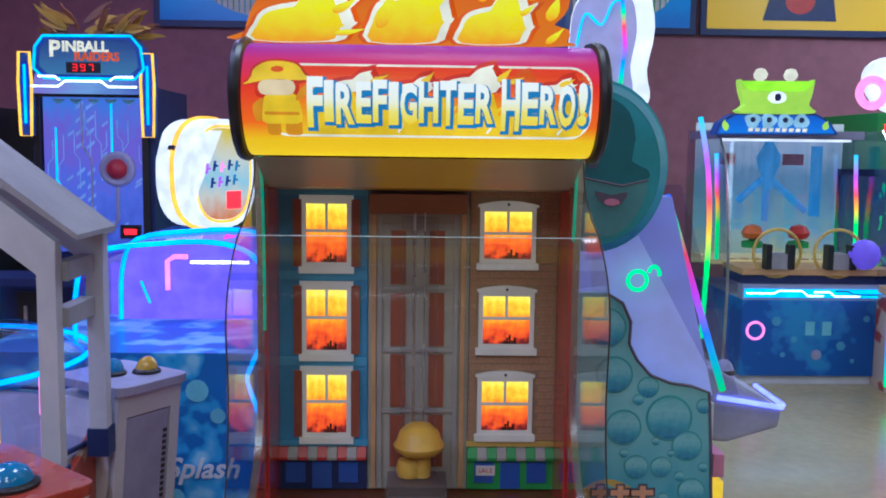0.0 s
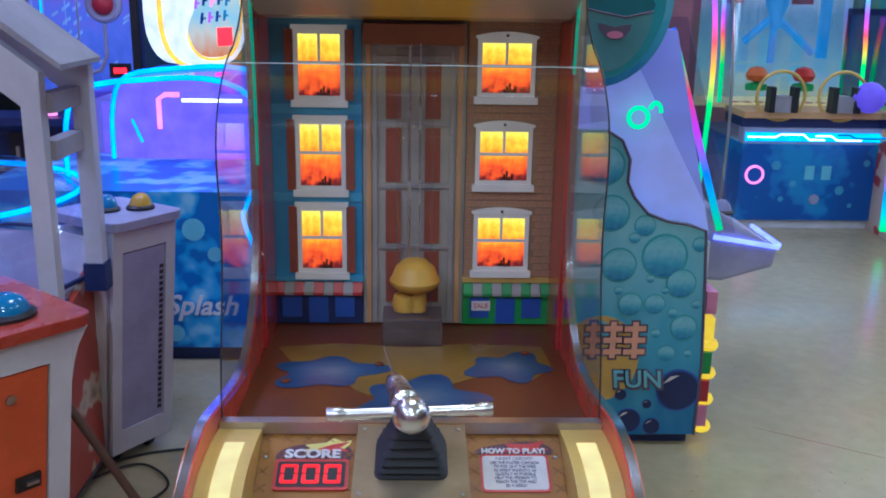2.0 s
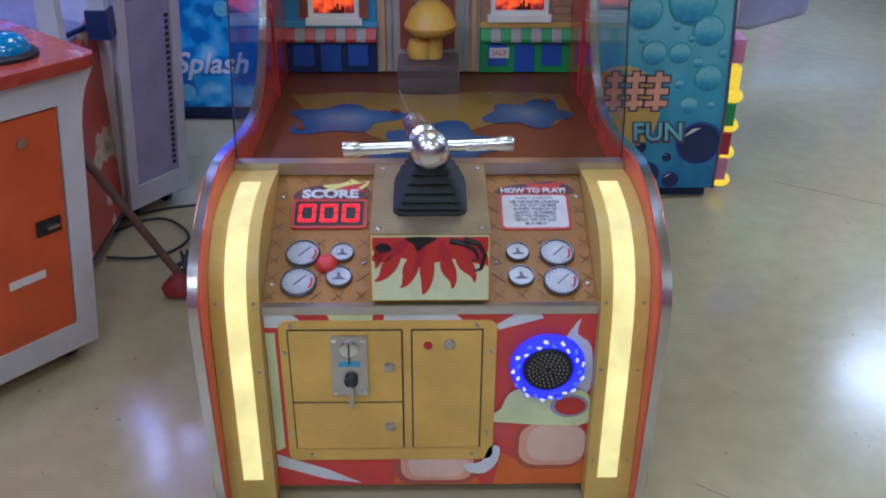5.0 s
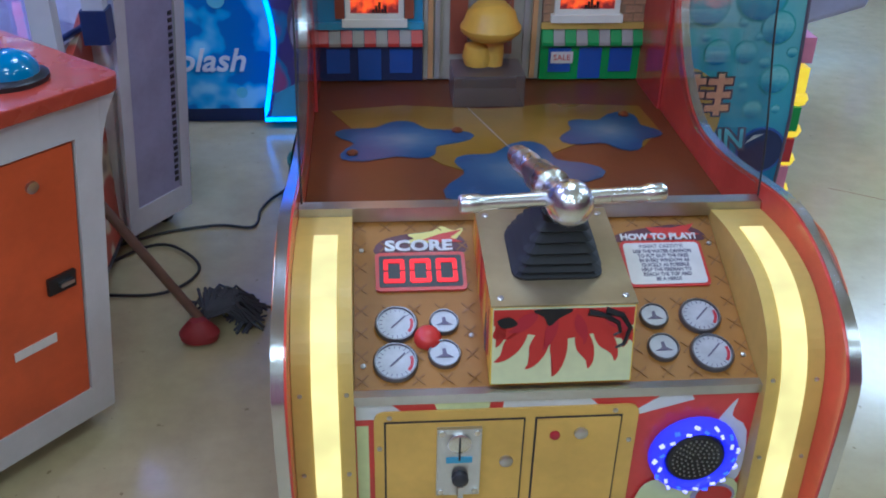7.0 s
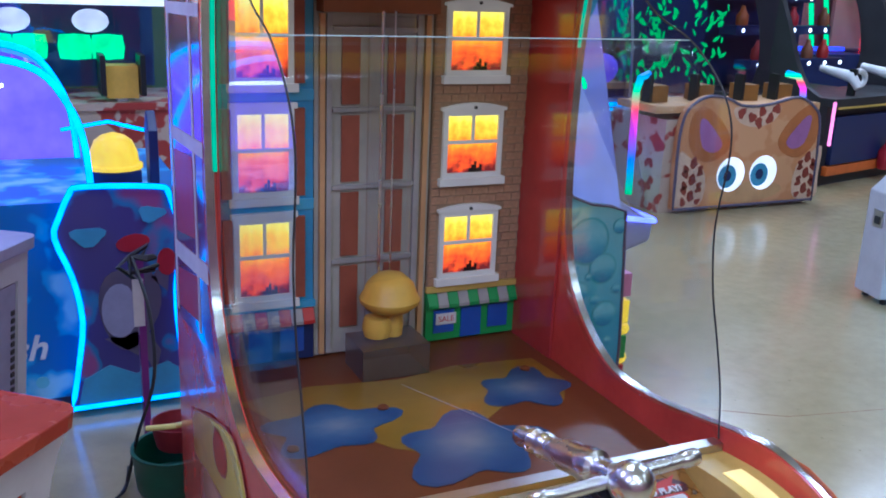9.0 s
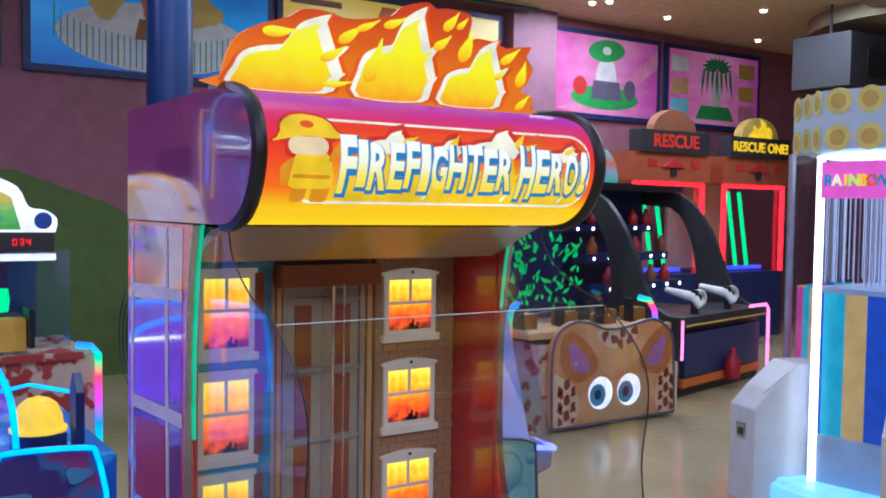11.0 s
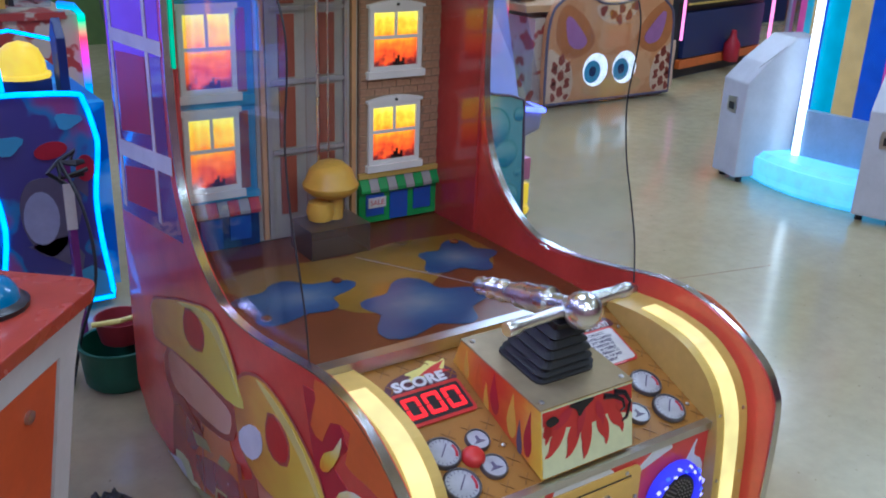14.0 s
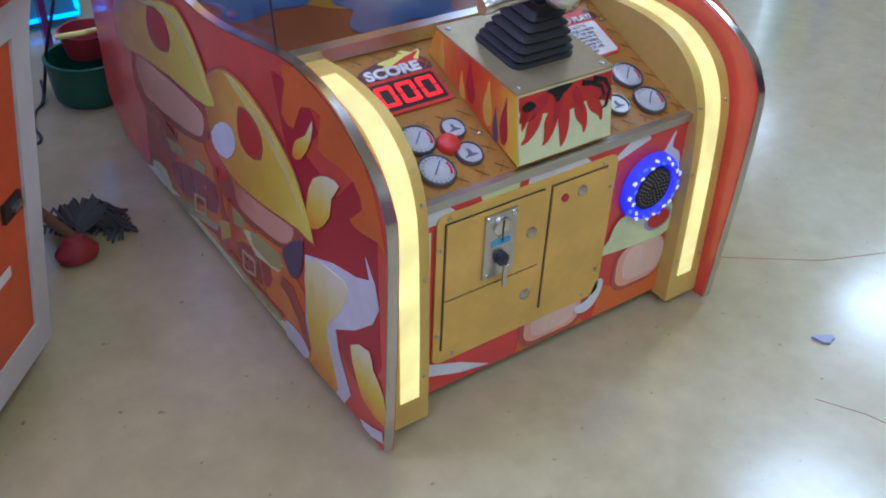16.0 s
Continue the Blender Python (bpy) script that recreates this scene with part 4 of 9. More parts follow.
cb = part("cannon_box", prism(B(), [(-0.118, 0.463), (-0.098, 0.588), (0.135, 0.618), (0.16, 0.555)], "x", -0.106, 0.106), "side_fire", hero, "box with red flame print")
part("front_print", prism(B(), [(-0.1185, 0.465), (-0.1195, 0.465), (-0.1000, 0.586), (-0.0990, 0.586)], "x", -0.104, 0.104), "pale", cb)
for sx in (-1, 1):
    for k, (ya, za, yb, zb, w) in enumerate(((-0.075, 0.485, -0.070, 0.575, 0.022), (-0.030, 0.500, -0.020, 0.585, 0.026), (0.020, 0.520, 0.035, 0.598, 0.024), (0.070, 0.535, 0.080, 0.600, 0.020), (-0.055, 0.478, -0.045, 0.545, 0.014), (0.045, 0.512, 0.055, 0.570, 0.014), (0.110, 0.550, 0.118, 0.606, 0.014))):
        part("flame_print", prism(B(), lick(ya, za, yb, zb, w), "x", sx * 0.106, sx * (0.1066 + 0.0001 * k)), ("crimson", "yellow", "crimson", "orange", "ink", "yellow", "yellow")[k], cb)
def petal_front(polys, mt, off):
    for pts in polys:
        bm = flat([[(max(-0.1035, min(0.1035, x)), min(z, 0.5858)) for x, z in pts]])
        for v in bm.verts:
            v.co.y = -0.1195 + (v.co.z - 0.465) * (0.0195 / 0.121) - off
        part("flame_print", bm, mt, cb)
petal_front([[(-0.103, 0.584), (-0.103, 0.560), (-0.080, 0.548), (-0.050, 0.545), (0.0, 0.535), (0.05, 0.545), (0.080, 0.550), (0.103, 0.556), (0.103, 0.584)]], "red", 0.001)
for x, z, t, w_, h_ in ((-0.060, 0.565, 118, 0.035, 0.055), (-0.055, 0.555, 145, 0.030, 0.070), (-0.025, 0.555, 162, 0.032, 0.072), (-0.004, 0.56, 178, 0.030, 0.085), (0.022, 0.555, 200, 0.030, 0.070), (0.045, 0.56, 215, 0.030, 0.070), (0.060, 0.565, 238, 0.034, 0.060), (0.085, 0.575, 190, 0.022, 0.055), (-0.090, 0.575, 175, 0.020, 0.05)):
    petal_front([leafdrop(w_, h_, t, (x, z))], "red", 0.0014)
for x, z, t, w_, h_ in ((-0.040, 0.578, 130, 0.024, 0.05), (-0.012, 0.572, 165, 0.020, 0.055), (0.018, 0.575, 200, 0.020, 0.05), (0.055, 0.578, 235, 0.022, 0.055)):
    petal_front([leafdrop(w_, h_, t, (x, z))], "crimson", 0.0022)
petal_front([curvy([(-0.045, 0.584), (-0.030, 0.572), (-0.022, 0.558), (-0.008, 0.570), (0.012, 0.584)]), curvy([(-0.098, 0.568), (-0.080, 0.574), (-0.068, 0.562), (-0.088, 0.556)])], "black", 0.003)
for pts in ([(0.035, 0.578), (0.060, 0.572), (0.080, 0.560), (0.084, 0.545), (0.074, 0.540)], [(0.060, 0.580), (0.085, 0.572), (0.098, 0.552), (0.090, 0.525), (0.078, 0.520)]):
    part("curl_print", tube(B(), [(x, -0.1195 + (z - 0.465) * (0.0195 / 0.121) - 0.001, z) for x, z in pts], [0.006, 0.005, 0.004, 0.003, 0.002], 6), "black", cb)
PL = Matrix.Translation((0, -0.098, 0.588)) @ pose(0, 0, 0, math.degrees(math.atan2(0.030, 0.233)))
part("top_plate", box(B(), -0.107, 0.107, -0.002, 0.236, 0.0, 0.003, PL), "brushed", cb, "brushed brass-tinted metal plate", bevel=0.001)
for x in (-0.092, 0.092):
    for v in (0.014, 0.218):
        part("screw", lathe(B(), [(0.005, 0.003), (0.005, 0.005), (0, 0.006)], 8, PL @ Matrix.Translation((x, v, 0))), "steel", cb)
bt = B()
lay = [(0.068, 0.003), (0.068, 0.007), (0.060, 0.012), (0.066, 0.018), (0.054, 0.026), (0.061, 0.032), (0.048, 0.042), (0.055, 0.049), (0.041, 0.059), (0.047, 0.066), (0.034, 0.076), (0.040, 0.083), (0.028, 0.094), (0.030, 0.108)]
rows_ = []
for r, z in lay:
    o = rounded(-r, r, -r * 0.95, r * 0.95, r * 0.28, 4)
    rows_.append([bt.verts.new(PL @ Vector((a, 0.118 + b - z * 0.18, z))) for a, b in o])
for A_, B_ in zip(rows_, rows_[1:]):
    for i in range(len(A_)):
        j = (i + 1) % len(A_)
        bt.faces.new((A_[i], A_[j], B_[j], B_[i]))
bt.faces.new(rows_[-1])
part("rubber_boot", bt, "rubber", cb, "black pleated rubber boot", smooth=False)

C = Vector((-0.003, -0.045, 0.733))
tip = Vector((-0.036, 0.188, 0.696))
d = (tip - C).normalized()
part("cannon_mount", tube(B(), [(0, -0.005, 0.690), C + d * 0.03], [0.017, 0.019], 12), "steel", hero, smooth=True)
can = part("cannon", tube(B(), [C + d * t for t in (0.0, 0.045, 0.05, 0.075, 0.08, 0.12, 0.135, 0.16, 0.165, 0.172, 0.177, 0.187, 0.192, 0.202, 0.207, 0.217, 0.225, 0.236)],
                           [0.019, 0.019, 0.028, 0.028, 0.025, 0.025, 0.019, 0.019, 0.022, 0.022, 0.0165, 0.0165, 0.0205, 0.0205, 0.0155, 0.0155, 0.0185, 0.0155], 16), "chrome", hero, "polished metal water cannon", smooth=True)
part("cannon_ball", lathe(B(), [(0.0, -0.034)] + [(0.034 * math.cos(a), 0.034 * math.sin(a)) for a in [radians(-80 + 16 * i) for i in range(11)]] + [(0, 0.034)], 18, Matrix.Translation(C - d * 0.022)), "chrome", can, smooth=True)
bl, br = Vector((-0.152, -0.051, 0.730)), Vector((0.147, -0.026, 0.731))
part("handlebar", tube(B(), [bl.lerp(br, t) for t in (0.0, 0.01, 0.085, 0.095, 0.12, 0.88, 0.905, 0.915, 0.99, 1.0)], [0.0115, 0.0135, 0.0135, 0.0115, 0.0105, 0.0105, 0.0115, 0.0135, 0.0135, 0.0115], 12), "chrome", can, "chrome handlebar", smooth=True)
part("aim_string", tube(B(), [tip, (-0.072, 0.60, 0.612)], 0.0007, 5), "grey", hero, "thin taut white string")

# console flanks with light strips
FLANK = [(-0.165, 0.02), (-0.162, 0.16), (-0.157, 0.30), (-0.149, 0.42), (-0.135, 0.485), (-0.104, 0.538), (-0.047, 0.578), (0.02, 0.594), (0.10, 0.597), (0.19, 0.588)]
FLANK = [tuple(p[:2]) for p in smooth_path([(a, b, 0) for a, b in FLANK], 4)]
for s in (-1, 1):
    flank = part("flank", prism(B(), FLANK + [(0.195, 0.50), (0.0, 0.43), (-0.10, 0.40), (-0.10, 0.02)], "x", s * 0.306, s * 0.3945), "gold", hero, "yellow curved flank of the console")
    lp = [q for q in FLANK if q[1] > 0.05 and q[0] < 0.115]
    part("light_strip", prism(B(), offset_line(lp, 0.003) + [(a + 0.006, b - 0.004) for a, b in lp[::-1]], "x", s * 0.328, s * 0.366), "strip", flank, "glowing warm yellow light strip")
    for k in (3, 9, 15):
        for x in (0.316, 0.383):
            part("screw", lathe(B(), [(0.0035, 0), (0.0035, 0.002), (0, 0.003)], 8, Matrix.Translation((s * x, FLANK[k][0], FLANK[k][1])) @ pose(0, 0, 0, 90)), "steel", flank)

M["front_red"] = mat("front_red", (0.66, 0.055, 0.05), 0.3, coat=0.2, bump=0.01)
M["print_white"] = mat("print_white", (0.74, 0.76, 0.78), 0.3, bump=0.01)
M["print_pale"] = mat("print_pale", (0.72, 0.80, 0.42), 0.3, bump=0.01)
M["print_skin"] = mat("print_skin", (0.80, 0.56, 0.44), 0.3, bump=0.01)
M["print_line"] = mat("print_line", (0.42, 0.10, 0.07), 0.35, bump=0.01)
# front face with coin doors and loudspeaker
front = bx("front_panel", "front_red", hero, -0.306, 0.306, -0.127, -0.105, 0.03, 0.445, label="red printed front panel")
YF = -0.127


def on_front(name, polys, material, parent, off, label="", thick=0.002):
    for pts in polys:
        ob = part(name, prism(B(), pts, "y", YF - off - thick, YF - off), material, parent, label)
    return ob


on_front("ray", [[(-0.304, 0.443), (-0.256, 0.443), (-0.222, 0.412), (-0.304, 0.412)], [(-0.084, 0.443), (0.042, 0.443), (0.074, 0.412), (-0.086, 0.412)], [(0.160, 0.443), (0.200, 0.443), (0.207, 0.430), (0.125, 0.405), (0.120, 0.414)]], "print_white", front, 0.0, thick=0.001)
on_front("ray", [[(-0.190, 0.443), (-0.104, 0.443), (-0.108, 0.412), (-0.178, 0.412)], [(-0.304, 0.40), (-0.286, 0.40), (-0.286, 0.13), (-0.304, 0.12)]], "print_pale", front, 0.0, thick=0.001)
on_front("flame_print", [curvy([(0.235, 0.34), (0.250, 0.385), (0.275, 0.428), (0.272, 0.395), (0.300, 0.365), (0.304, 0.27), (0.27, 0.25)])], "print_white", front, 0.0, thick=0.001)
on_front("coat_print", [[(0.125, 0.031), (0.305, 0.031), (0.305, 0.095), (0.19, 0.085), (0.14, 0.11)], [(-0.075, 0.031), (0.10, 0.031), (0.085, 0.06), (-0.07, 0.075)]], "orange", front, 0.0, thick=0.001)
on_front("outline_print", [rounded(0.165, 0.3055, 0.072, 0.186, 0.04, 5), rounded(-0.072, 0.096, 0.034, 0.135, 0.035, 5)], "print_line", front, 0.001, thick=0.001)
on_front("skin_print", [rounded(0.174, 0.305, 0.082, 0.186, 0.036, 5), rounded(-0.060, 0.085, 0.044, 0.135, 0.030, 5)], "peach", front, 0.002, thick=0.001)
on_front("skin_print", [rounded(0.190, 0.305, 0.094, 0.182, 0.032, 5), rounded(-0.045, 0.072, 0.054, 0.135, 0.028, 5)], "print_skin", front, 0.003, thick=0.001)
on_front("helmet_print", [curvy([(0.112, 0.196), (0.116, 0.210), (0.135, 0.225), (0.150, 0.262), (0.19, 0.275), (0.27, 0.272), (0.303, 0.255), (0.304, 0.190), (0.24, 0.184), (0.16, 0.190)])], "print_pale", front, 0.004, thick=0.001)
on_front("badge_print", [blob(18, 0.037, 0.027, (), (0.266, 0.232))], "lilac", front, 0.005, thick=0.001)
on_front("badge_print", [blob(18, 0.030, 0.021, (), (0.268, 0.232))], "red", front, 0.006, thick=0.001)
on_front("glove_print", [curvy([(0.066, 0.086), (0.10, 0.094), (0.116, 0.132), (0.136, 0.130), (0.132, 0.094), (0.11, 0.066), (0.08, 0.066)])], "print_white", front, 0.005, thick=0.001)
on_front("white_streak", [[(-0.304, 0.112), (-0.304, 0.082), (-0.21, 0.048), (-0.14, 0.036), (-0.21, 0.074)]], "print_white", front, 0.0, thick=0.001)
coin = on_front("coin_door_panel", [rounded(-0.278, 0.122, 0.102, 0.428, 0.016)], "coin_yellow", front, 0.002, "yellow steel coin door panel", 0.004)
YC = YF - 0.006
for nm, x0, x1, z0, z1 in (("door_upper", -0.260, -0.054, 0.249, 0.408), ("door_lower", -0.260, -0.054, 0.135, 0.244), ("door_right", -0.033, 0.094, 0.136, 0.408)):
    part("door_gap", box(B(), x0 - 0.003, x1 + 0.003, YC - 0.001, YC, z0 - 0.003, z1 + 0.003), "dark", coin)
    part("coin_door", box(B(), x0, x1, YC - 0.004, YC - 0.0005, z0, z1), "coin_yellow", coin, "yellow steel door", bevel=0.001)
for x, z in ((-0.077, 0.330), (-0.078, 0.190), (0.035, 0.381)):
    part("lock", lathe(B(), [(0.0105, 0), (0.0105, 0.004), (0.007, 0.006), (0, 0.006)], 14, Matrix.Translation((x, YC - 0.004, z)) @ pose(0, 0, 0, 90)), "steel", coin, "round metal lock", smooth=True)
part("red_stud", lathe(B(), [(0.008, 0), (0.008, 0.003), (0, 0.006)], 12, Matrix.Translation((-0.005, YC - 0.004, 0.378)) @ pose(0, 0, 0, 90)), "crimson", coin, smooth=True)
mech = part("coin_slot", box(B(), -0.184, -0.117, YC - 0.010, YC - 0.004, 0.268, 0.401), "steel", coin, "chromed coin acceptor plate with a key", bevel=0.002)
part("slot_ring", lathe(B(), [(0.018, 0), (0.018, 0.003), (0.014, 0.005), (0, 0.004)], 18, Matrix.Translation((-0.150, YC - 0.010, 0.374)) @ pose(0, 0, 0, 90)), "chrome", mech, smooth=True)
bx("slot", "black", mech, -0.1515, -0.1485, YC - 0.0155, YC - 0.0145, 0.343, 0.388)
bx("slot_label", "sky", mech, -0.170, -0.130, YC - 0.0115, YC - 0.010, 0.335, 0.346)
part("return_knob", lathe(B(), [(0.013, 0), (0.013, 0.010), (0.008, 0.014), (0, 0.014)], 14, Matrix.Translation((-0.148, YC - 0.010, 0.306)) @ pose(0, 0, 0, 90)), "dark", mech, smooth=True)
bx("key", "steel", mech, -0.152, -0.144, YC - 0.028, YC - 0.024, 0.252, 0.300, bevel=0.001)
for x in (-0.177, -0.124):
    for z in (0.276, 0.393):
        part("screw", lathe(B(), [(0.005, 0), (0.005, 0.002), (0, 0.003)], 10, Matrix.Translation((x, YC - 0.010, z)) @ pose(0, 0, 0, 90)), "chrome", mech)
for x, z in ((-0.255, 0.419), (0.085, 0.419), (-0.270, 0.360), (-0.270, 0.172), (-0.235, 0.116), (0.080, 0.116), (0.112, 0.360), (0.108, 0.170)):
    part("screw", lathe(B(), [(0.004, 0), (0.004, 0.002), (0, 0.003)], 8, Matrix.Translation((x, YC, z)) @ pose(0, 0, 0, 90)), "steel", coin)
SPK = Matrix.Translation((0.219, YF - 0.006, 0.326)) @ pose(0, 0, 0, 90)
M["speaker_ring"] = glow("speaker_ring", (0.02, 0.015, 0.80), 0.75, (0.1, 0.1, 0.5), 0.1)
M["ring_glint"] = glow("ring_glint", (0.35, 0.30, 1.0), 2.6)
spk = part("loudspeaker", lathe(B(), [(0.046, 0), (0.046, 0.012), (0.043, 0.014), (0.03, 0.010), (0, 0.007)], 28, SPK), "black", hero, "black loudspeaker grille with a glowing blue ring", smooth=True)
part("light_ring", lathe(B(), [(0.071, -0.004), (0.070, 0.008), (0.064, 0.017), (0.055, 0.019), (0.049, 0.014), (0.0465, 0)], 28, SPK), "speaker_ring", spk, "faceted blue light ring", smooth=True)
# small glowing chips stand in for sparkle on the glassy ring's facets
for i in range(26):
    a = math.tau * i / 26
    rr = 0.0655 if i % 2 else 0.058
    part("ring_sparkle", box(B(), -0.004, 0.004, -0.0022, 0.0022, 0.0135 if i % 2 else 0.0185, 0.0185 if i % 2 else 0.0205, SPK @ Matrix.Translation((rr * math.cos(a), rr * math.sin(a), 0)) @ pose(0, 0, 0, 0, 0, math.degrees(a) + 60)), "ring_glint" if i % 3 else "blue_led", spk)
dots = B()
for rr, nn in ((0.008, 6), (0.015, 11), (0.022, 16), (0.029, 21), (0.036, 26)):
    for i in range(nn):
        a = math.tau * i / nn
        box(dots, rr * math.cos(a) - 0.0012, rr * math.cos(a) + 0.0012, rr * math.sin(a) - 0.0012, rr * math.sin(a) + 0.0012, 0.0095 + rr * 0.09, 0.0115 + rr * 0.09, SPK)
part("grille_holes", dots, "steel", spk)["kind"] = "stuff"

# prints on both outer sides: y forward-back and z, laid on the panel
def grown(pts, d):
    cx, cy = sum(p[0] for p in pts) / len(pts), sum(p[1] for p in pts) / len(pts)
    return [(x + d * (1 if x > cx else -1), max(0.02, y + d * (1 if y > cy else -1))) for x, y in pts]


def side_art(name, polys, material, off, label="", soft=False):
    for s in (-1, 1):
        for i, pts in enumerate(polys):
            o = off + 0.00012 * i
            part(name, prism(B(), curvy(pts, 2) if soft else pts, "x", s * (0.415 + o), s * (0.4158 + o)), material, hero, label)


side_art("dark_red_print", [[(0.05, 0.62), (0.0, 0.56), (0.06, 0.50), (-0.05, 0.47), (-0.12, 0.55), (-0.17, 0.45), (-0.18, 0.2), (-0.1, 0.1), (0.05, 0.2), (0.1, 0.4), (0.16, 0.6)]], "crimson", 0.0)
HEL = [[(0.475, 0.44), (0.427, 0.489), (0.355, 0.52), (0.283, 0.523), (0.217, 0.508), (0.156, 0.481), (0.099, 0.444), (0.064, 0.395), (0.036, 0.329), (0.092, 0.325), (0.207, 0.301), (0.334, 0.281), (0.417, 0.29), (0.467, 0.33), (0.479, 0.389)], [(0.983, 0.435), (0.646, 0.551), (0.552, 0.552), (0.489, 0.506), (0.45, 0.451), (0.428, 0.414), (0.524, 0.387), (0.679, 0.376), (0.859, 0.35), (0.998, 0.325), (1.005, 0.374)]]
for nm, stops, ax in (("helmet_art", [(0, (0.80, 0.72, 0.10)), (0.35, (0.78, 0.58, 0.07)), (0.75, (0.70, 0.36, 0.06)), (1, (0.50, 0.20, 0.05))], 1), ("face_art_tone", [(0, (0.80, 0.46, 0.32)), (0.6, (0.78, 0.40, 0.26)), (1, (0.55, 0.20, 0.11))], 1),
                      ("coat_art", [(0, (0.70, 0.17, 0.03)), (0.4, (0.72, 0.25, 0.05)), (0.7, (0.52, 0.08, 0.025)), (1, (0.30, 0.04, 0.02))], 1), ("flame_art", [(0, (0.78, 0.30, 0.03)), (0.4, (0.80, 0.62, 0.06)), (0.8, (0.82, 0.80, 0.36)), (1, (0.84, 0.84, 0.60))], 2)):
    M[nm] = ramp_mat(nm, stops, ax, 0.0, 0.35, 0.22)
side_art("orange_print", [[(0.113, 0.633), (0.001, 0.644), (-0.099, 0.605), (-0.161, 0.542), (-0.195, 0.451), (-0.176, 0.46), (-0.126, 0.448), (-0.088, 0.451), (-0.13, 0.493), (-0.103, 0.53), (-0.047, 0.53), (0.007, 0.531), (-0.009, 0.596), (0.058, 0.58), (0.088, 0.527), (0.131, 0.536), (0.111, 0.597)]], "orange", 0.0006, soft=True)
side_art("coat_print", [[(0.475, 0.204), (0.352, 0.197), (0.17, 0.239), (0.141, 0.198), (0.087, 0.181), (0.086, 0.07), (0.108, 0.016), (0.287, 0.016), (0.49, 0.016), (0.569, 0.047)], [(0.887, 0.215), (0.731, 0.234), (0.525, 0.286), (0.499, 0.254), (0.421, 0.227), (0.449, 0.111), (0.682, 0.016), (0.872, 0.016), (0.927, 0.016), (0.915, 0.112)]], "coat_art", 0.0009)
side_art("neck_print", [[(0.166, 0.235), (0.082, 0.307), (0.095, 0.228), (0.131, 0.188), (0.161, 0.205)]], "ink", 0.0017, soft=True)
side_art("outline_print", [[(0.382, 0.321), (0.297, 0.336), (0.188, 0.349), (0.098, 0.363), (0.075, 0.329), (0.093, 0.283), (0.171, 0.232), (0.256, 0.211), (0.366, 0.193), (0.408, 0.234)], [(0.907, 0.341), (0.679, 0.376), (0.536, 0.386), (0.477, 0.374), (0.497, 0.302), (0.593, 0.261), (0.745, 0.233), (0.9, 0.213), (0.943, 0.261)]], "print_line", 0.0013, soft=True)
side_art("face_print", [[(0.363, 0.324), (0.299, 0.326), (0.202, 0.335), (0.134, 0.337), (0.116, 0.311), (0.124, 0.281), (0.169, 0.246), (0.243, 0.23), (0.347, 0.217), (0.385, 0.254)], [(0.881, 0.341), (0.685, 0.36), (0.56, 0.365), (0.504, 0.358), (0.52, 0.305), (0.587, 0.279), (0.723, 0.257), (0.862, 0.242), (0.906, 0.284)]], "face_art_tone", 0.0020, soft=True)
side_art("outline_print", [grown(q, 0.005) for q in HEL], "print_line", 0.0024, soft=True)
side_art("helmet_print", HEL, "helmet_art", 0.0030, soft=True)
side_art("helmet_ridge_print", [[(0.36, 0.515), (0.30, 0.515), (0.20, 0.49), (0.12, 0.44), (0.06, 0.36), (0.13, 0.42), (0.21, 0.465), (0.30, 0.495)], [(0.80, 0.50), (0.66, 0.54), (0.56, 0.54), (0.50, 0.49), (0.45, 0.43), (0.52, 0.48), (0.60, 0.52), (0.70, 0.515)]], "lemon", 0.0036, soft=True)
side_art("badge_rim_print", [grown([(0.302, 0.463), (0.258, 0.472), (0.22, 0.445), (0.232, 0.403), (0.283, 0.384), (0.316, 0.41)], 0.006), grown([(0.744, 0.501), (0.675, 0.513), (0.64, 0.483), (0.661, 0.444), (0.725, 0.425), (0.765, 0.449)], 0.006)], "print_line", 0.0036, soft=True)
side_art("badge_print", [[(0.302, 0.463), (0.258, 0.472), (0.22, 0.445), (0.232, 0.403), (0.283, 0.384), (0.316, 0.41)], [(0.744, 0.501), (0.675, 0.513), (0.64, 0.483), (0.661, 0.444), (0.725, 0.425), (0.765, 0.449)]], "red", 0.0042, soft=True)
side_art("strap_print", [[(0.86, 0.016), (0.76, 0.036), (0.415, 0.033), (0.252, 0.03), (0.083, 0.055), (0.086, 0.022), (0.131, 0.016), (0.287, 0.016), (0.49, 0.016), (0.832, 0.016)]], "pale", 0.0018)
side_art("collar_print", [[(0.363, 0.169), (0.249, 0.197), (0.173, 0.191), (0.196, 0.159), (0.298, 0.135)]], "pale", 0.0018)
side_art("pocket_print", ring([(0.371, 0.107), (0.306, 0.118), (0.31, 0.072), (0.372, 0.049)], [(0.362, 0.102), (0.312, 0.110), (0.316, 0.078), (0.364, 0.060)]) + ring([(0.621, 0.109), (0.552, 0.13), (0.559, 0.08), (0.631, 0.054)], [(0.612, 0.104), (0.560, 0.120), (0.566, 0.086), (0.620, 0.064)]), "cream", 0.0024)
side_art("seam_print", [[(0.30, 0.205), (0.292, 0.205), (0.262, 0.05), (0.27, 0.05)], [(0.70, 0.240), (0.692, 0.242), (0.700, 0.03), (0.708, 0.03)], [(0.475, 0.20), (0.47, 0.22), (0.43, 0.11), (0.452, 0.10)]], "print_line", 0.0014)
M["side_maroon"] = mat("side_maroon", (0.36, 0.030, 0.022), 0.22, coat=0.3, bump=0.01)
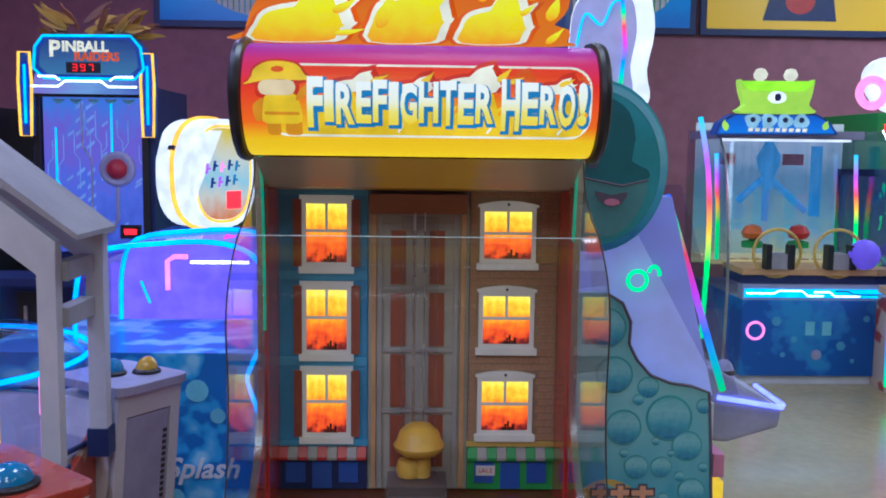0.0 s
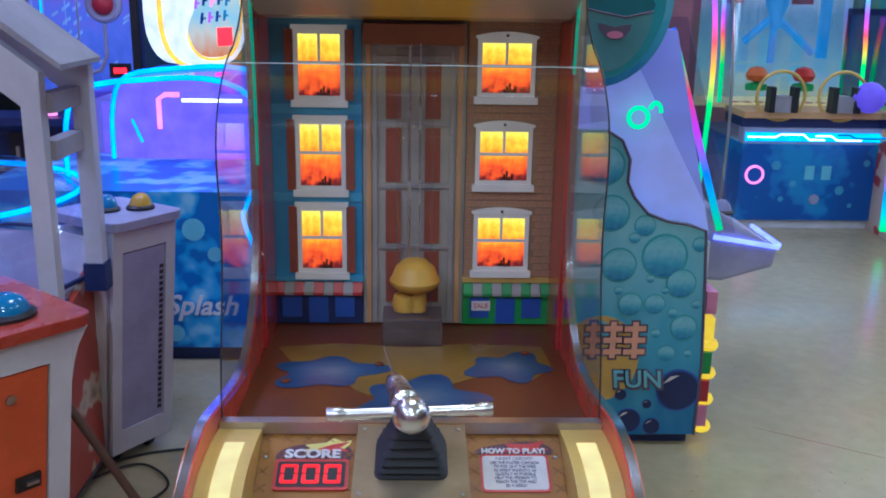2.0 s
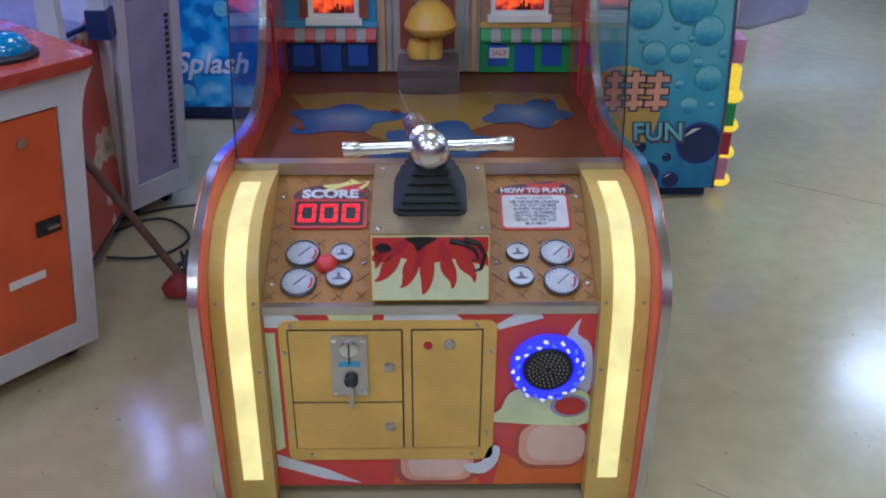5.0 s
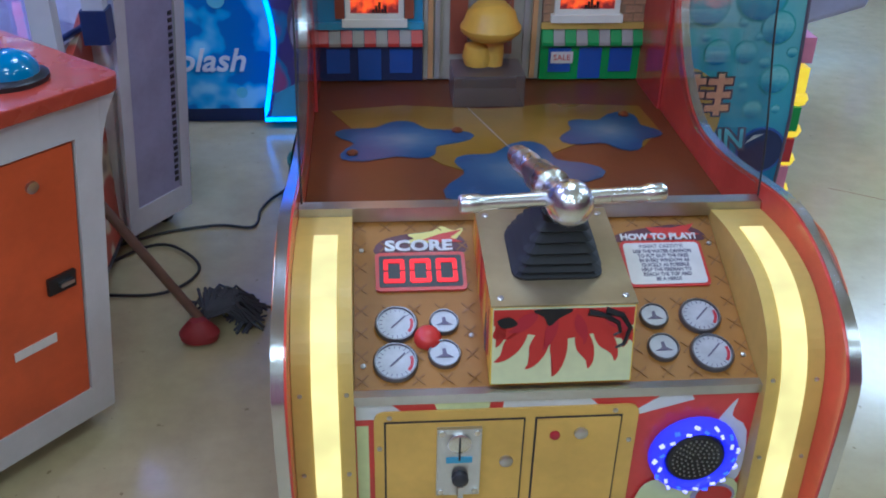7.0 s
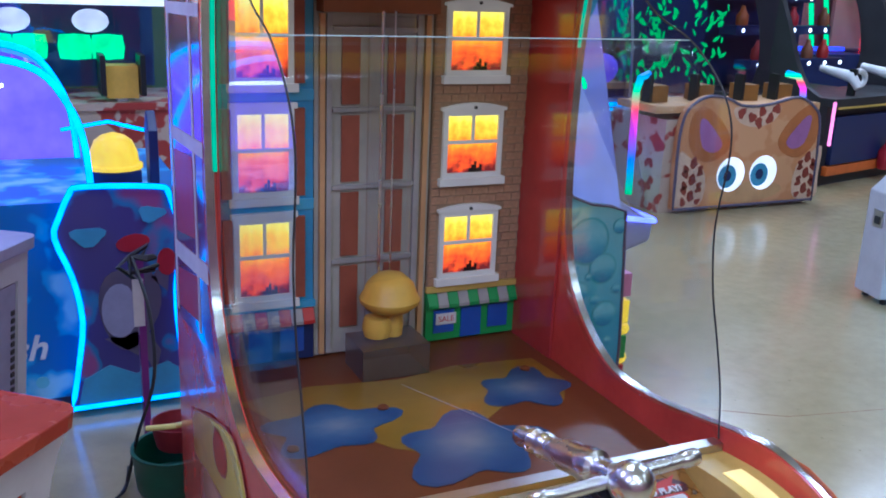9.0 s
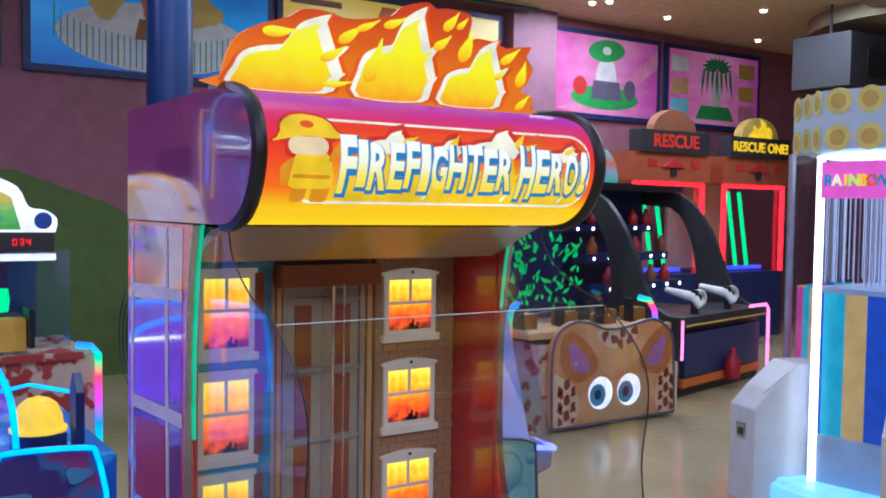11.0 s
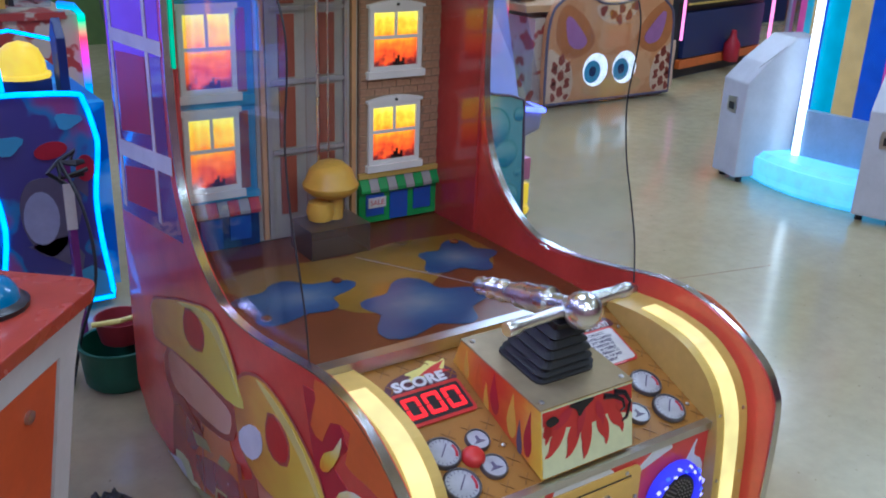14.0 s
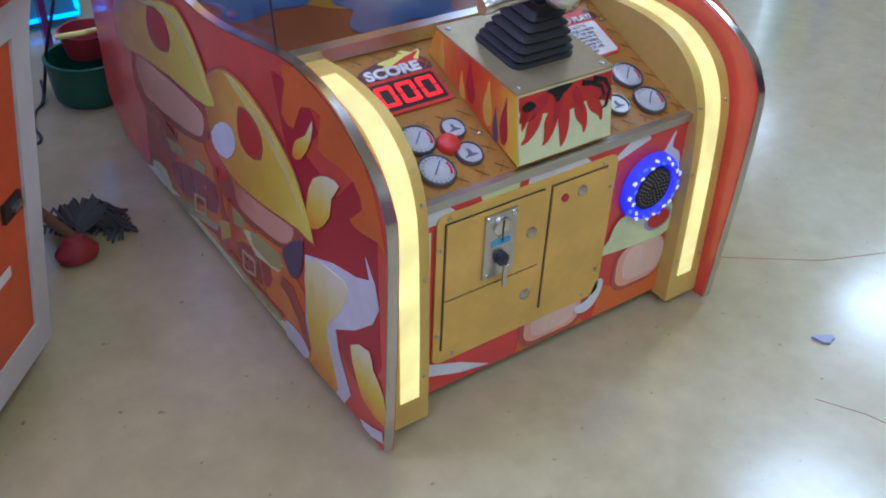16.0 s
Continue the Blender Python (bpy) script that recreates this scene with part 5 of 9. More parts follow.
M["side_amber"] = mat("side_amber", (0.74, 0.26, 0.05), 0.22, coat=0.3, bump=0.01)
M["side_olive"] = mat("side_olive", (0.50, 0.46, 0.16), 0.22, coat=0.3, bump=0.01)
M["side_gold"] = mat("side_gold", (0.66, 0.42, 0.06), 0.22, coat=0.3, bump=0.01)
side_art("coat_shade_print", [[(0.755, 0.12), (0.596, 0.183), (0.483, 0.203), (0.492, 0.125), (0.579, 0.097), (0.713, 0.06)], [(0.786, 0.225), (0.68, 0.231), (0.752, 0.131), (0.817, 0.133)], [(0.402, 0.104), (0.312, 0.147), (0.234, 0.147), (0.247, 0.087), (0.348, 0.056)]], "side_maroon", 0.00114, soft=True)
side_art("coat_light_print", [[(0.694, 0.016), (0.517, 0.053), (0.513, 0.016), (0.598, 0.016), (0.696, 0.016)], [(0.407, 0.046), (0.324, 0.034), (0.203, 0.028), (0.128, 0.016), (0.184, 0.016), (0.316, 0.016), (0.398, 0.016)], [(0.196, 0.154), (0.136, 0.157), (0.106, 0.1), (0.104, 0.044), (0.148, 0.04), (0.187, 0.085)]], "side_amber", 0.00155, soft=True)
side_art("coat_stripe_print", [[(0.764, 0.182), (0.671, 0.206), (0.643, 0.188), (0.737, 0.158)], [(0.58, 0.219), (0.522, 0.228), (0.542, 0.197), (0.601, 0.186)], [(0.319, 0.185), (0.277, 0.199), (0.177, 0.212), (0.179, 0.174), (0.233, 0.155), (0.305, 0.155)], [(0.401, 0.195), (0.346, 0.2), (0.34, 0.169), (0.397, 0.157)], [(0.759, 0.026), (0.661, 0.06), (0.492, 0.094), (0.503, 0.072), (0.692, 0.016), (0.78, 0.016)]], "side_olive", 0.00215)
side_art("belt_print", [[(0.433, 0.062), (0.327, 0.05), (0.191, 0.053), (0.203, 0.028), (0.348, 0.016), (0.445, 0.034)]], "side_olive", 0.0023)
side_art("belt_print", [[(0.481, 0.119), (0.423, 0.143), (0.421, 0.107), (0.481, 0.062)]], "side_gold", 0.0026)
side_art("outline_print", [[(0.178, 0.163), (0.135, 0.167), (0.093, 0.125), (0.071, 0.052), (0.091, 0.036), (0.114, 0.092), (0.163, 0.129), (0.191, 0.135)], [(0.439, 0.063), (0.326, 0.055), (0.185, 0.06), (0.191, 0.05), (0.334, 0.043), (0.447, 0.049)], [(0.464, 0.224), (0.38, 0.277), (0.371, 0.238), (0.426, 0.201)], [(0.891, 0.218), (0.813, 0.25), (0.685, 0.214), (0.717, 0.198), (0.84, 0.214), (0.887, 0.19)], [(0.48, 0.255), (0.461, 0.262), (0.444, 0.153), (0.464, 0.141)]], "print_line", 0.0029)
side_art("cuff_print", [[(0.901, 0.053), (0.808, 0.07), (0.775, 0.016), (0.826, 0.016), (0.891, 0.016)]], "pale", 0.0021, soft=True)
side_art("glove_print", [[(0.457, 0.345), (0.399, 0.395), (0.345, 0.404), (0.341, 0.364), (0.391, 0.316), (0.447, 0.311)], [(0.172, 0.057), (0.111, 0.065), (0.075, 0.042), (0.094, 0.016), (0.146, 0.016), (0.174, 0.016)], [(0.943, 0.017), (0.855, 0.046), (0.819, 0.016), (0.897, 0.016), (0.959, 0.016)]], "print_white", 0.0048, soft=True)
side_art("white_flame_print", [[(0.074, 0.28), (-0.029, 0.327), (-0.105, 0.348), (-0.149, 0.37), (-0.138, 0.408), (-0.166, 0.372), (-0.178, 0.329), (-0.156, 0.284), (-0.1, 0.23), (-0.029, 0.18), (-0.037, 0.135), (-0.059, 0.09), (-0.077, 0.056), (-0.053, 0.016), (-0.005, 0.016), (0.098, 0.016)]], "print_white", 0.0014)
side_art("yellow_flame_print", [[(0.071, 0.272), (-0.028, 0.309), (-0.081, 0.303), (-0.042, 0.224), (0.002, 0.167), (-0.006, 0.112), (-0.03, 0.031), (-0, 0.016), (0.097, 0.016), (0.076, 0.077), (0.078, 0.16)], [(-0.083, 0.185), (-0.146, 0.218), (-0.158, 0.185), (-0.19, 0.152), (-0.196, 0.082), (-0.134, 0.083), (-0.107, 0.109)], [(0.018, 0.574), (0.026, 0.535), (0.064, 0.482), (0.095, 0.473), (0.08, 0.51), (0.044, 0.536)], [(-0.062, 0.498), (-0.035, 0.459), (-0.026, 0.418), (0.016, 0.37), (0.057, 0.357), (0.05, 0.414), (0.025, 0.465), (-0.023, 0.495)]], "flame_art", 0.0022, soft=True)
side_art("white_drop_print", [[(-0.112, 0.026), (-0.152, 0.041), (-0.186, 0.059), (-0.19, 0.034), (-0.151, 0.016), (-0.122, 0.016)]], "print_white", 0.0022)
side_art("tower_print", [[(1.20, 1.47), (0.80, 1.47), (0.81, 1.0), (0.80, 0.80), (0.74, 0.66), (1.20, 0.60)]], "purple_gloss", 0.0)
side_art("tower_frame_print", [[(1.18, 1.47), (1.16, 1.47), (1.16, 0.62), (1.18, 0.62)], [(0.92, 1.47), (0.90, 1.47), (0.88, 0.66), (0.90, 0.66)], [(1.18, 1.06), (0.80, 1.08), (0.80, 1.05), (1.18, 1.03)], [(1.18, 0.79), (0.78, 0.84), (0.78, 0.80), (1.18, 0.75)], [(1.18, 1.33), (0.80, 1.34), (0.80, 1.315), (1.18, 1.305)]], "paper", 0.0012)
side_art("tower_window_print", [[(1.14, 1.01), (0.92, 1.03), (0.91, 0.86), (1.14, 0.82)], [(1.14, 0.73), (0.90, 0.78), (0.90, 0.68), (1.14, 0.64)]], "crimson", 0.0012)
for x in (-0.36, 0.36):
    for y in (-0.02, 1.05):
        part("caster", tube(B(), [(x - 0.012, y, 0.026), (x + 0.012, y, 0.026)], 0.026, 14), "dark", hero, "black caster wheel", smooth=True)

# firefighter doll in the lift, one plain mesh
doll = B()
lathe(doll, [(0, 0.668), (0.05, 0.674), (0.068, 0.690), (0.070, 0.700), (0.062, 0.712), (0.054, 0.735), (0.032, 0.755), (0, 0.762)], 20, Matrix.Translation((0.005, 0.868, 0)))
lathe(doll, [(0, 0.608), (0.022, 0.610), (0.024, 0.64), (0.022, 0.667), (0, 0.668)], 16, Matrix.Translation((0.014, 0.868, 0)))
lathe(doll, [(0, 0.606), (0.030, 0.610), (0.036, 0.63), (0.030, 0.655), (0, 0.666)], 16, Matrix.Translation((-0.022, 0.872, 0)))
tagged(part("doll", doll, "yellow", None, smooth=True), "small yellow helmeted toy figure on the clear lift base", "doll")

# bricks on the right-hand toy house
M["toy_brick"] = mat("toy_brick", (0.52, 0.30, 0.17), 0.6, var=0.3, scale=20)
brick_meshes = {}
holes = [(0.161, 0.333, a - 0.032, b + 0.032) for a, b in ((1.199, 1.331), (0.958, 1.094), (0.709, 0.851))]
for r in range(35):
    z = 0.680 + r * 0.0203
    spans, start = [], 0.145
    for h in holes:
        if z + 0.0165 > h[2] and z < h[3]:
            spans.append((start, h[0])); start = h[1]
    spans.append((start, 0.391))
    for lo, hi in spans:
        for k in range(-1, 7):
            x = 0.146 + k * 0.0435 + (0.0217 if r % 2 else 0)
            a, b = max(x, lo), min(x + 0.040, hi)
            w = round(b - a, 3)
            if w < 0.008:
                continue
            if w not in brick_meshes:
                bk = box(B(), 0, w, -0.003, 0, 0, 0.0165)
                brick_meshes[w] = bpy.data.meshes.new("brick"); bk.to_mesh(brick_meshes[w]); bk.free()
                brick_meshes[w].materials.append(M["toy_brick"])
            ob = new("brick", brick_meshes[w]); ob.location = (a, YB, z); ob.parent = fr


# ---- shared pieces for the other machines ----
def face_art(name, polys, material, parent, y, label="", thick=0.002, m=None):
    """Flat prints on a face that looks towards -y."""
    groups = [polys] if len(polys) > 8 else [[q] for q in polys]
    for grp in groups:
        bm = B()
        for pts in grp:
            prism(bm, pts, "y", y - thick, y)
        if m is not None:
            bm.transform(m)
        ob = part(name, bm, material, parent, label)
    return ob


def dome_button(parent, x, y, z, r, colour, m=None):
    m = (m or Matrix.Identity(4)) @ Matrix.Translation((x, y, z))
    b = part("button_base", lathe(B(), [(r * 1.25, 0), (r * 1.25, 0.008), (r * 1.05, 0.014), (0, 0.014)], 20, m), "black", parent, "black plastic button ring", smooth=True)
    part("button", lathe(B(), [(r, 0.013), (r * 0.92, 0.026), (r * 0.7, 0.040), (r * 0.35, 0.049), (0, 0.051)], 20, m), colour, b, "large domed push button", smooth=True)


def sheared(m, lean_x, lean_y):
    s = Matrix.Identity(4)
    s[0][2], s[1][2] = lean_x, lean_y
    return Matrix.Translation(m.translation) @ s @ Matrix.Translation(-m.translation) @ m


M["btn_blue"] = mat("button_blue", (0.02, 0.20, 0.42), 0.12, coat=0.6, bump=0)
M["btn_yellow"] = mat("button_yellow", (0.60, 0.36, 0.04), 0.15, coat=0.5, bump=0)
M["red_top"] = mat("red_top", (0.42, 0.06, 0.035), 0.25, coat=0.3)
M["animal_print"] = patched("animal_print", (0.42, 0.06, 0.03), (0.60, 0.52, 0.36), 5.0, 0.54, 0.35, third=(0.10, 0.05, 0.03))
M["white_frame"] = mat("white_frame", (0.58, 0.59, 0.63), 0.4, var=0.08)

# ---- many-player water game beside the cannon game ----
multi = thing("arcade_game", "white and orange many-player game with button stations", "arcade machine")
TUB = [(-0.99, 1.16), (-1.00, 0.70), (-1.18, 0.50), (-2.0, 0.50), (-2.0, 2.0 - 0.12), (-1.05, 1.55)]
part("tub", prism(B(), TUB, "z", 0.06, 0.60), "animal_print", multi, "red tub with an animal print")
part("tub_rim", prism(B(), [(x * 1.0 + (0.02 if x > -1.1 else 0), y) for x, y in TUB], "z", 0.60, 0.625), "grey", multi)
part("art_panel", prism(B(), [(0.55, 0.05), (1.17, 0.05), (1.24, 0.70), (1.0, 0.62), (0.62, 0.52), (0.55, 0.40)], "x", -0.975, -0.955), "animal_print", multi, "slanting red panel printed with an animal")
bx("panel_edge", "dark", multi, -0.98, -0.95, 0.55, 1.20, 0.045, 0.055)
for i, (x, y, c) in enumerate(((-1.15, 0.9, "amber"), (-1.3, 1.2, "cyan2"), (-1.2, 1.35, "pink_led"), (-1.45, 0.85, "lit_yellow"))):
    part("play_light", tube(B(), [(x, y, 0.64), (x, y, 0.76)], 0.012, 10), c, multi, smooth=True)
cv = B()
lathe(cv, [(0.55, 0.0), (0.55, 0.12), (0.50, 0.22), (0.36, 0.30), (0.18, 0.335), (0, 0.345)], 28, Matrix.Translation((-1.5, 1.15, 0.63)))
part("clear_cover", cv, "dome", multi, "clear domed cover", smooth=True, shadow=False)
part("cover_rim", tube(B(), [(-1.5 + 0.55 * math.cos(a), 1.15 + 0.55 * math.sin(a), 0.64) for a in [math.tau * i / 36 for i in range(36)]], 0.008, 8, True), "navy", multi)
part("cover_light", tube(B(), [(-1.5 + 0.50 * math.cos(a), 1.15 + 0.50 * math.sin(a), 0.87) for a in [math.tau * i / 36 for i in range(36)]], 0.008, 8, True), "cyan", multi, "cyan neon ring on the cover", smooth=True)


def station(m, w, dp, h, door, vent):
    st_ = part("station", box(B(), -w, 0, 0.012, dp, 0.05, h - 0.03, m), "white", multi, "white cabinet station")
    e = 0.05 if not vent else 0.035
    bm = B()
    for c in ((-w, -w + e, 0, 0.03, 0.05, h), (-e, 0.0, 0, 0.03, 0.05, h), (-w + e, -e, 0, 0.03, h - 0.07, h), (-w + e, -e, 0, 0.03, 0.05, 0.125)):
        box(bm, *c, m)
    part("frame", bm, "white_frame", st_, "white edge frame")
    part("door", box(B(), -w + e + 0.004, -e - 0.004, 0.004, 0.02, 0.125, h - 0.075, m), door, st_, bevel=0.002)
    if vent:
        for i in range(26):
            z = 0.15 + i * (h - 0.28) / 26
            part("vent_slot", box(B(), -e - 0.022, -e - 0.010, 0.001, 0.006, z, z + 0.011, m), "dark", st_)
    else:
        part("latch", box(B(), -0.125, -0.07, -0.004, 0.006, 0.395, 0.43, m), "black", st_, "black recessed latch", bevel=0.003)
        part("latch_bar", box(B(), -0.105, -0.078, -0.012, -0.004, 0.408, 0.416, m), "steel", st_)
        part("sticker", box(B(), -0.20, -0.115, 0.002, 0.005, 0.285, 0.305, m), "paper", st_)
        part("lock", lathe(B(), [(0.011, 0), (0.011, 0.006), (0, 0.008)], 14, m @ Matrix.Translation((-0.135, 0.004, h - 0.13)) @ pose(0, 0, 0, 90)), "steel", st_, smooth=True)
    top = B()
    over = 0.02 if vent else 0.040
    prism(top, rounded(-w - 0.01, over, -0.02, dp, 0.035, 5), "z", h, h + 0.028)
    top.transform(m)
    part("station_top", top, "red_top" if not vent else "lilac", st_, "printed round-edged top", bevel=0.003)
    if not vent:
        flare = prism(B(), [(0.001, h - 0.13), (0.006, h - 0.08), (0.015, h - 0.045), (0.028, h - 0.018), (0.036, h - 0.001), (0.001, h - 0.001)], "y", 0.001, dp - 0.004)
        flare.transform(m)
        part("top_flare", flare, "white_frame", st_, "white flared edge below the top")
    for x, y in ((-w + 0.05, 0.06), (-0.05, 0.06)):
        part("caster", tube(B(), [m @ Vector((x - 0.01, y, 0.025)), m @ Vector((x + 0.01, y, 0.025))], 0.025, 12), "black", st_, smooth=True)
    return st_


MA = sheared(pose(-0.825, 0.380, 0, 0, 0, 48.7), 0.13, -0.07)
MB = sheared(pose(-0.800, 1.275, 0, 0, 0, 56), 0.085, -0.03)
sa = station(MA, 0.52, 0.40, 0.755, "door_orange", False)
sb2 = station(MB, 0.235, 0.30, 0.775, "lilac", True)
dome_button(sa, -0.10, 0.10, 0.783, 0.052, "btn_blue", MA)
dome_button(sa, -0.30, 0.16, 0.783, 0.040, "btn_yellow", MA)
dome_button(sb2, -0.06, 0.09, 0.803, 0.034, "btn_yellow", MB)
dome_button(sb2, -0.14, 0.15, 0.803, 0.034, "btn_blue", MB)
# white post frame over the tub
for px, py, zb in ((-0.945, 0.78, 0.66), (-0.905, 1.02, 0.70)):
    bm = B()
    box(bm, px - 0.024, px + 0.024, py - 0.022, py + 0.022, zb, 1.235)
    part("post", bm, "white_frame", multi, "white square steel post", bevel=0.003)
    part("post_foot", box(B(), px - 0.03, px + 0.03, py - 0.03, py + 0.03, zb - 0.08, zb), "navy", multi)
    part("brace", prism(B(), [(px + 0.026, 1.18), (px + 0.026, 1.255), (px - 0.65, 1.78), (px - 0.65, 1.66), (px - 0.024, 1.17)], "y", py - 0.02, py + 0.02), "white_frame", multi, "slanting white brace", bevel=0.002)
for z in (1.03, 1.15):
    part("rung", box(B(), -0.945, -0.905, 0.80, 1.0, z, z + 0.05), "grey", multi)
part("top_cover", prism(B(), [(-0.86, 1.262), (-0.86, 1.275), (-1.62, 1.855), (-1.62, 1.80)], "y", 0.75, 1.05), "grey", multi, "dark cover plate on the braces")

# ---- splash game with a glowing outlined panel ----
mole = thing("arcade_game", "blue splash game with a cyan neon outline", "arcade machine")
M["splash"] = patched("splash_print", (0.02, 0.16, 0.48), (0.05, 0.36, 0.70), 6.0, 0.5, 0.3, third=(0.30, 0.62, 0.80))
M["underwater"] = patched("underwater_print", (0.07, 0.06, 0.22), (0.05, 0.20, 0.42), 5.0, 0.52, 0.2, third=(0.30, 0.08, 0.22))
part("body", box(B(), -1.72, -0.24, 1.99, 2.85, 0.06, 0.70), "splash", mole, "blue body printed with water", bevel=0.01)
bx("plinth", "navy", mole, -1.70, -0.27, 2.02, 2.82, 0.0, 0.06)
MP = [(-0.640, 0.035), (-0.612, 0.18), (-0.592, 0.33), (-0.612, 0.47), (-0.655, 0.60), (-0.640, 0.66), (-0.605, 0.735), (-0.57, 0.755), (-0.35, 0.745), (-0.315, 0.72), (-0.290, 0.62), (-0.285, 0.56), (-0.305, 0.40), (-0.300, 0.25), (-0.285, 0.12), (-0.278, 0.035)]
MP = [tuple(q[:2]) for q in smooth_path([(a, b, 0) for a, b in MP], 3)]
mp = part("shaped_panel", prism(B(), MP, "y", 1.945, 1.99), "underwater", mole, "wavy-edged underwater panel")
part("neon_outline", tube(B(), [(a, 1.943, b) for a, b in MP], 0.0085, 8, True), "cyan", mp, "cyan neon outline", smooth=True)
face_art("print", [blob(26, 0.085, 0.15, ((2, 0.12, 1.2), (3, 0.08, 0.4)), (-0.45, 0.36)), [(-0.53, 0.26), (-0.40, 0.17), (-0.38, 0.11), (-0.36, 0.20), (-0.40, 0.28)], [(-0.38, 0.45), (-0.32, 0.53), (-0.33, 0.40)]], "ink", mp, 1.945)
face_art("print", [blob(18, 0.055, 0.09, (), (-0.48, 0.35))], M["lilac"], mp, 1.943)
face_art("print", [blob(18, 0.05, 0.028, ((2, 0.1, 0),), (-0.43, 0.57)), blob(14, 0.03, 0.045, (), (-0.33, 0.50))], "crimson", mp, 1.943)
face_art("print", [[(-0.62, 0.04), (-0.60, 0.13), (-0.52, 0.17), (-0.44, 0.13), (-0.34, 0.16), (-0.29, 0.12), (-0.285, 0.04)]], "sky", mp, 1.9445)
face_art("print", [blob(14, 0.05, 0.03, ((3, 0.2, 0),), (-0.56, 0.60)), blob(14, 0.04, 0.025, ((3, 0.2, 1),), (-0.37, 0.66))], "sky", mp, 1.943)
letters("word", "Splash", 0.115, "white", mole, pose(-0.845, 1.988, 0.235, 90), depth=0.002, shear=0.3, offset=0.002)
face_art("bubble_print", [blob(14, r, r, (), (x, z)) for x, z, r in ((-0.78, 0.45, 0.03), (-0.86, 0.55, 0.045), (-0.72, 0.12, 0.02), (-0.95, 0.12, 0.035))], "aqua", mole, 1.9895)
HOOD = [tuple(q[:2]) for q in smooth_path([(-1.34, 0.72, 0), (-1.33, 0.95, 0), (-1.26, 1.085, 0), (-1.0, 1.125, 0), (-0.80, 1.13, 0), (-0.66, 1.09, 0), (-0.585, 0.99, 0), (-0.548, 0.88, 0), (-0.535, 0.72, 0)], 4)]
for yy in (2.03, 2.60):
    part("neon_arch", tube(B(), [(a, yy, b) for a, b in HOOD], 0.010, 8), "cyan", mole, "cyan neon arch", smooth=True)
hood = B()
ra = [[hood.verts.new((a, yy, b - 0.008)) for a, b in HOOD] for yy in (2.03, 2.60)]
for i in range(len(HOOD) - 1):
    hood.faces.new((ra[0][i], ra[0][i + 1], ra[1][i + 1], ra[1][i]))
part("hood", hood, "dome", mole, "clear arched hood", smooth=True, shadow=False)
M["violet_back"] = glow("violet_panel", (0.15, 0.09, 0.92), 1.6, (0.05, 0.05, 0.25))
part("hood_back", prism(B(), HOOD, "y", 2.61, 2.63), "violet_back", mole, "softly glowing violet back panel")
part("light_row", tube(B(), [(-1.02, 2.58, 0.985), (-0.76, 2.58, 0.985)], 0.007, 8), "white_led", mole, smooth=True)
part("hook_light", tube(B(), [(-1.12, 2.57, 0.86), (-1.12, 2.57, 0.99), (-1.09, 2.57, 1.01), (-1.03, 2.57, 1.01)], 0.011, 8), "pink_led", mole, "pink hooked light", smooth=True)
part("slash_light", tube(B(), [(-1.24, 2.57, 0.90), (-1.20, 2.57, 0.80)], 0.006, 8), "cyan2", mole, smooth=True)
part("helmet_lamp", lathe(B(), [(0.088, 0.0), (0.090, 0.012), (0.078, 0.016), (0.074, 0.05), (0.058, 0.088), (0.035, 0.105), (0, 0.115)], 22, Matrix.Translation((-0.455, 2.12, 0.775))), "lit_yellow", mole, "glowing yellow helmet-shaped lamp", smooth=True)
bx("lamp_stand", "navy", mole, -0.53, -0.38, 2.05, 2.19, 0.70, 0.775, bevel=0.01)
part("holder_arm", prism(B(), [(2.05, 0.70), (2.05, 0.90), (2.10, 0.96), (2.14, 0.90), (2.12, 0.70)], "x", -0.355, -0.325), "navy", mole, "dark blue holder", bevel=0.004)
part("neon_rail", tube(B(), [(-0.60, 2.25, 0.88), (-0.45, 2.30, 0.895), (-0.30, 2.25, 0.86)], 0.006, 8), "cyan", mole, smooth=True)

# ---- ball game with a round white sign ----
ball = thing("arcade_game", "violet-lit ball game under a round white sign", "arcade machine")
bx("body", M["lilac"], ball, -1.66, -0.76, 3.35, 4.6, 0.0, 0.90, bevel=0.01)
bx("lit_back", "violet_back", ball, -1.62, -0.80, 3.335, 3.345, 0.20, 0.88, label="softly glowing violet panel")
bx("sign_shelf", "blue", ball, -1.38, -0.86, 3.22, 3.70, 1.005, 1.055, bevel=0.006)
SG = pose(-1.13, 3.42, 1.36, 0, 0, 52) @ Matrix.Diagonal((0.82, 0.84, 0.92, 1))
SO = [(0.27 * math.copysign(abs(math.cos(a)) ** 0.75, math.cos(a)), 0.31 * math.copysign(abs(math.sin(a)) ** 0.8, math.sin(a))) for a in [math.tau * i / 36 for i in range(36)]]
sg = part("round_sign", (lambda b: (prism(b, SO, "y", -0.16, 0.16), b.transform(SG), b)[2])(B()), "lit_white", ball, "glowing white rounded sign box", bevel=0.012)
part("sign_band", tube(B(), [SG @ Vector((1.012 * x, 0.0, 1.012 * z)) for x, z in SO], 0.014, 8, True), "amber", sg, "orange light band", smooth=True)
# emission brightens the sign face, which no lamp reaches
M["sign_face"] = ramp_mat("sign_face_print", [(0, (0.95, 0.30, 0.12)), (0.25, (0.85, 0.80, 0.70)), (0.45, (0.45, 0.78, 0.92)), (0.7, (0.90, 0.86, 0.70)), (1, (1.0, 0.72, 0.05))], 2, 0.8, 0.35, 0.3, 4)
face_art("sign_print", [[(x * 0.80, z * 0.84) for x, z in SO]], "sign_face", sg, -0.16, "colourful sign print", 0.004, SG)
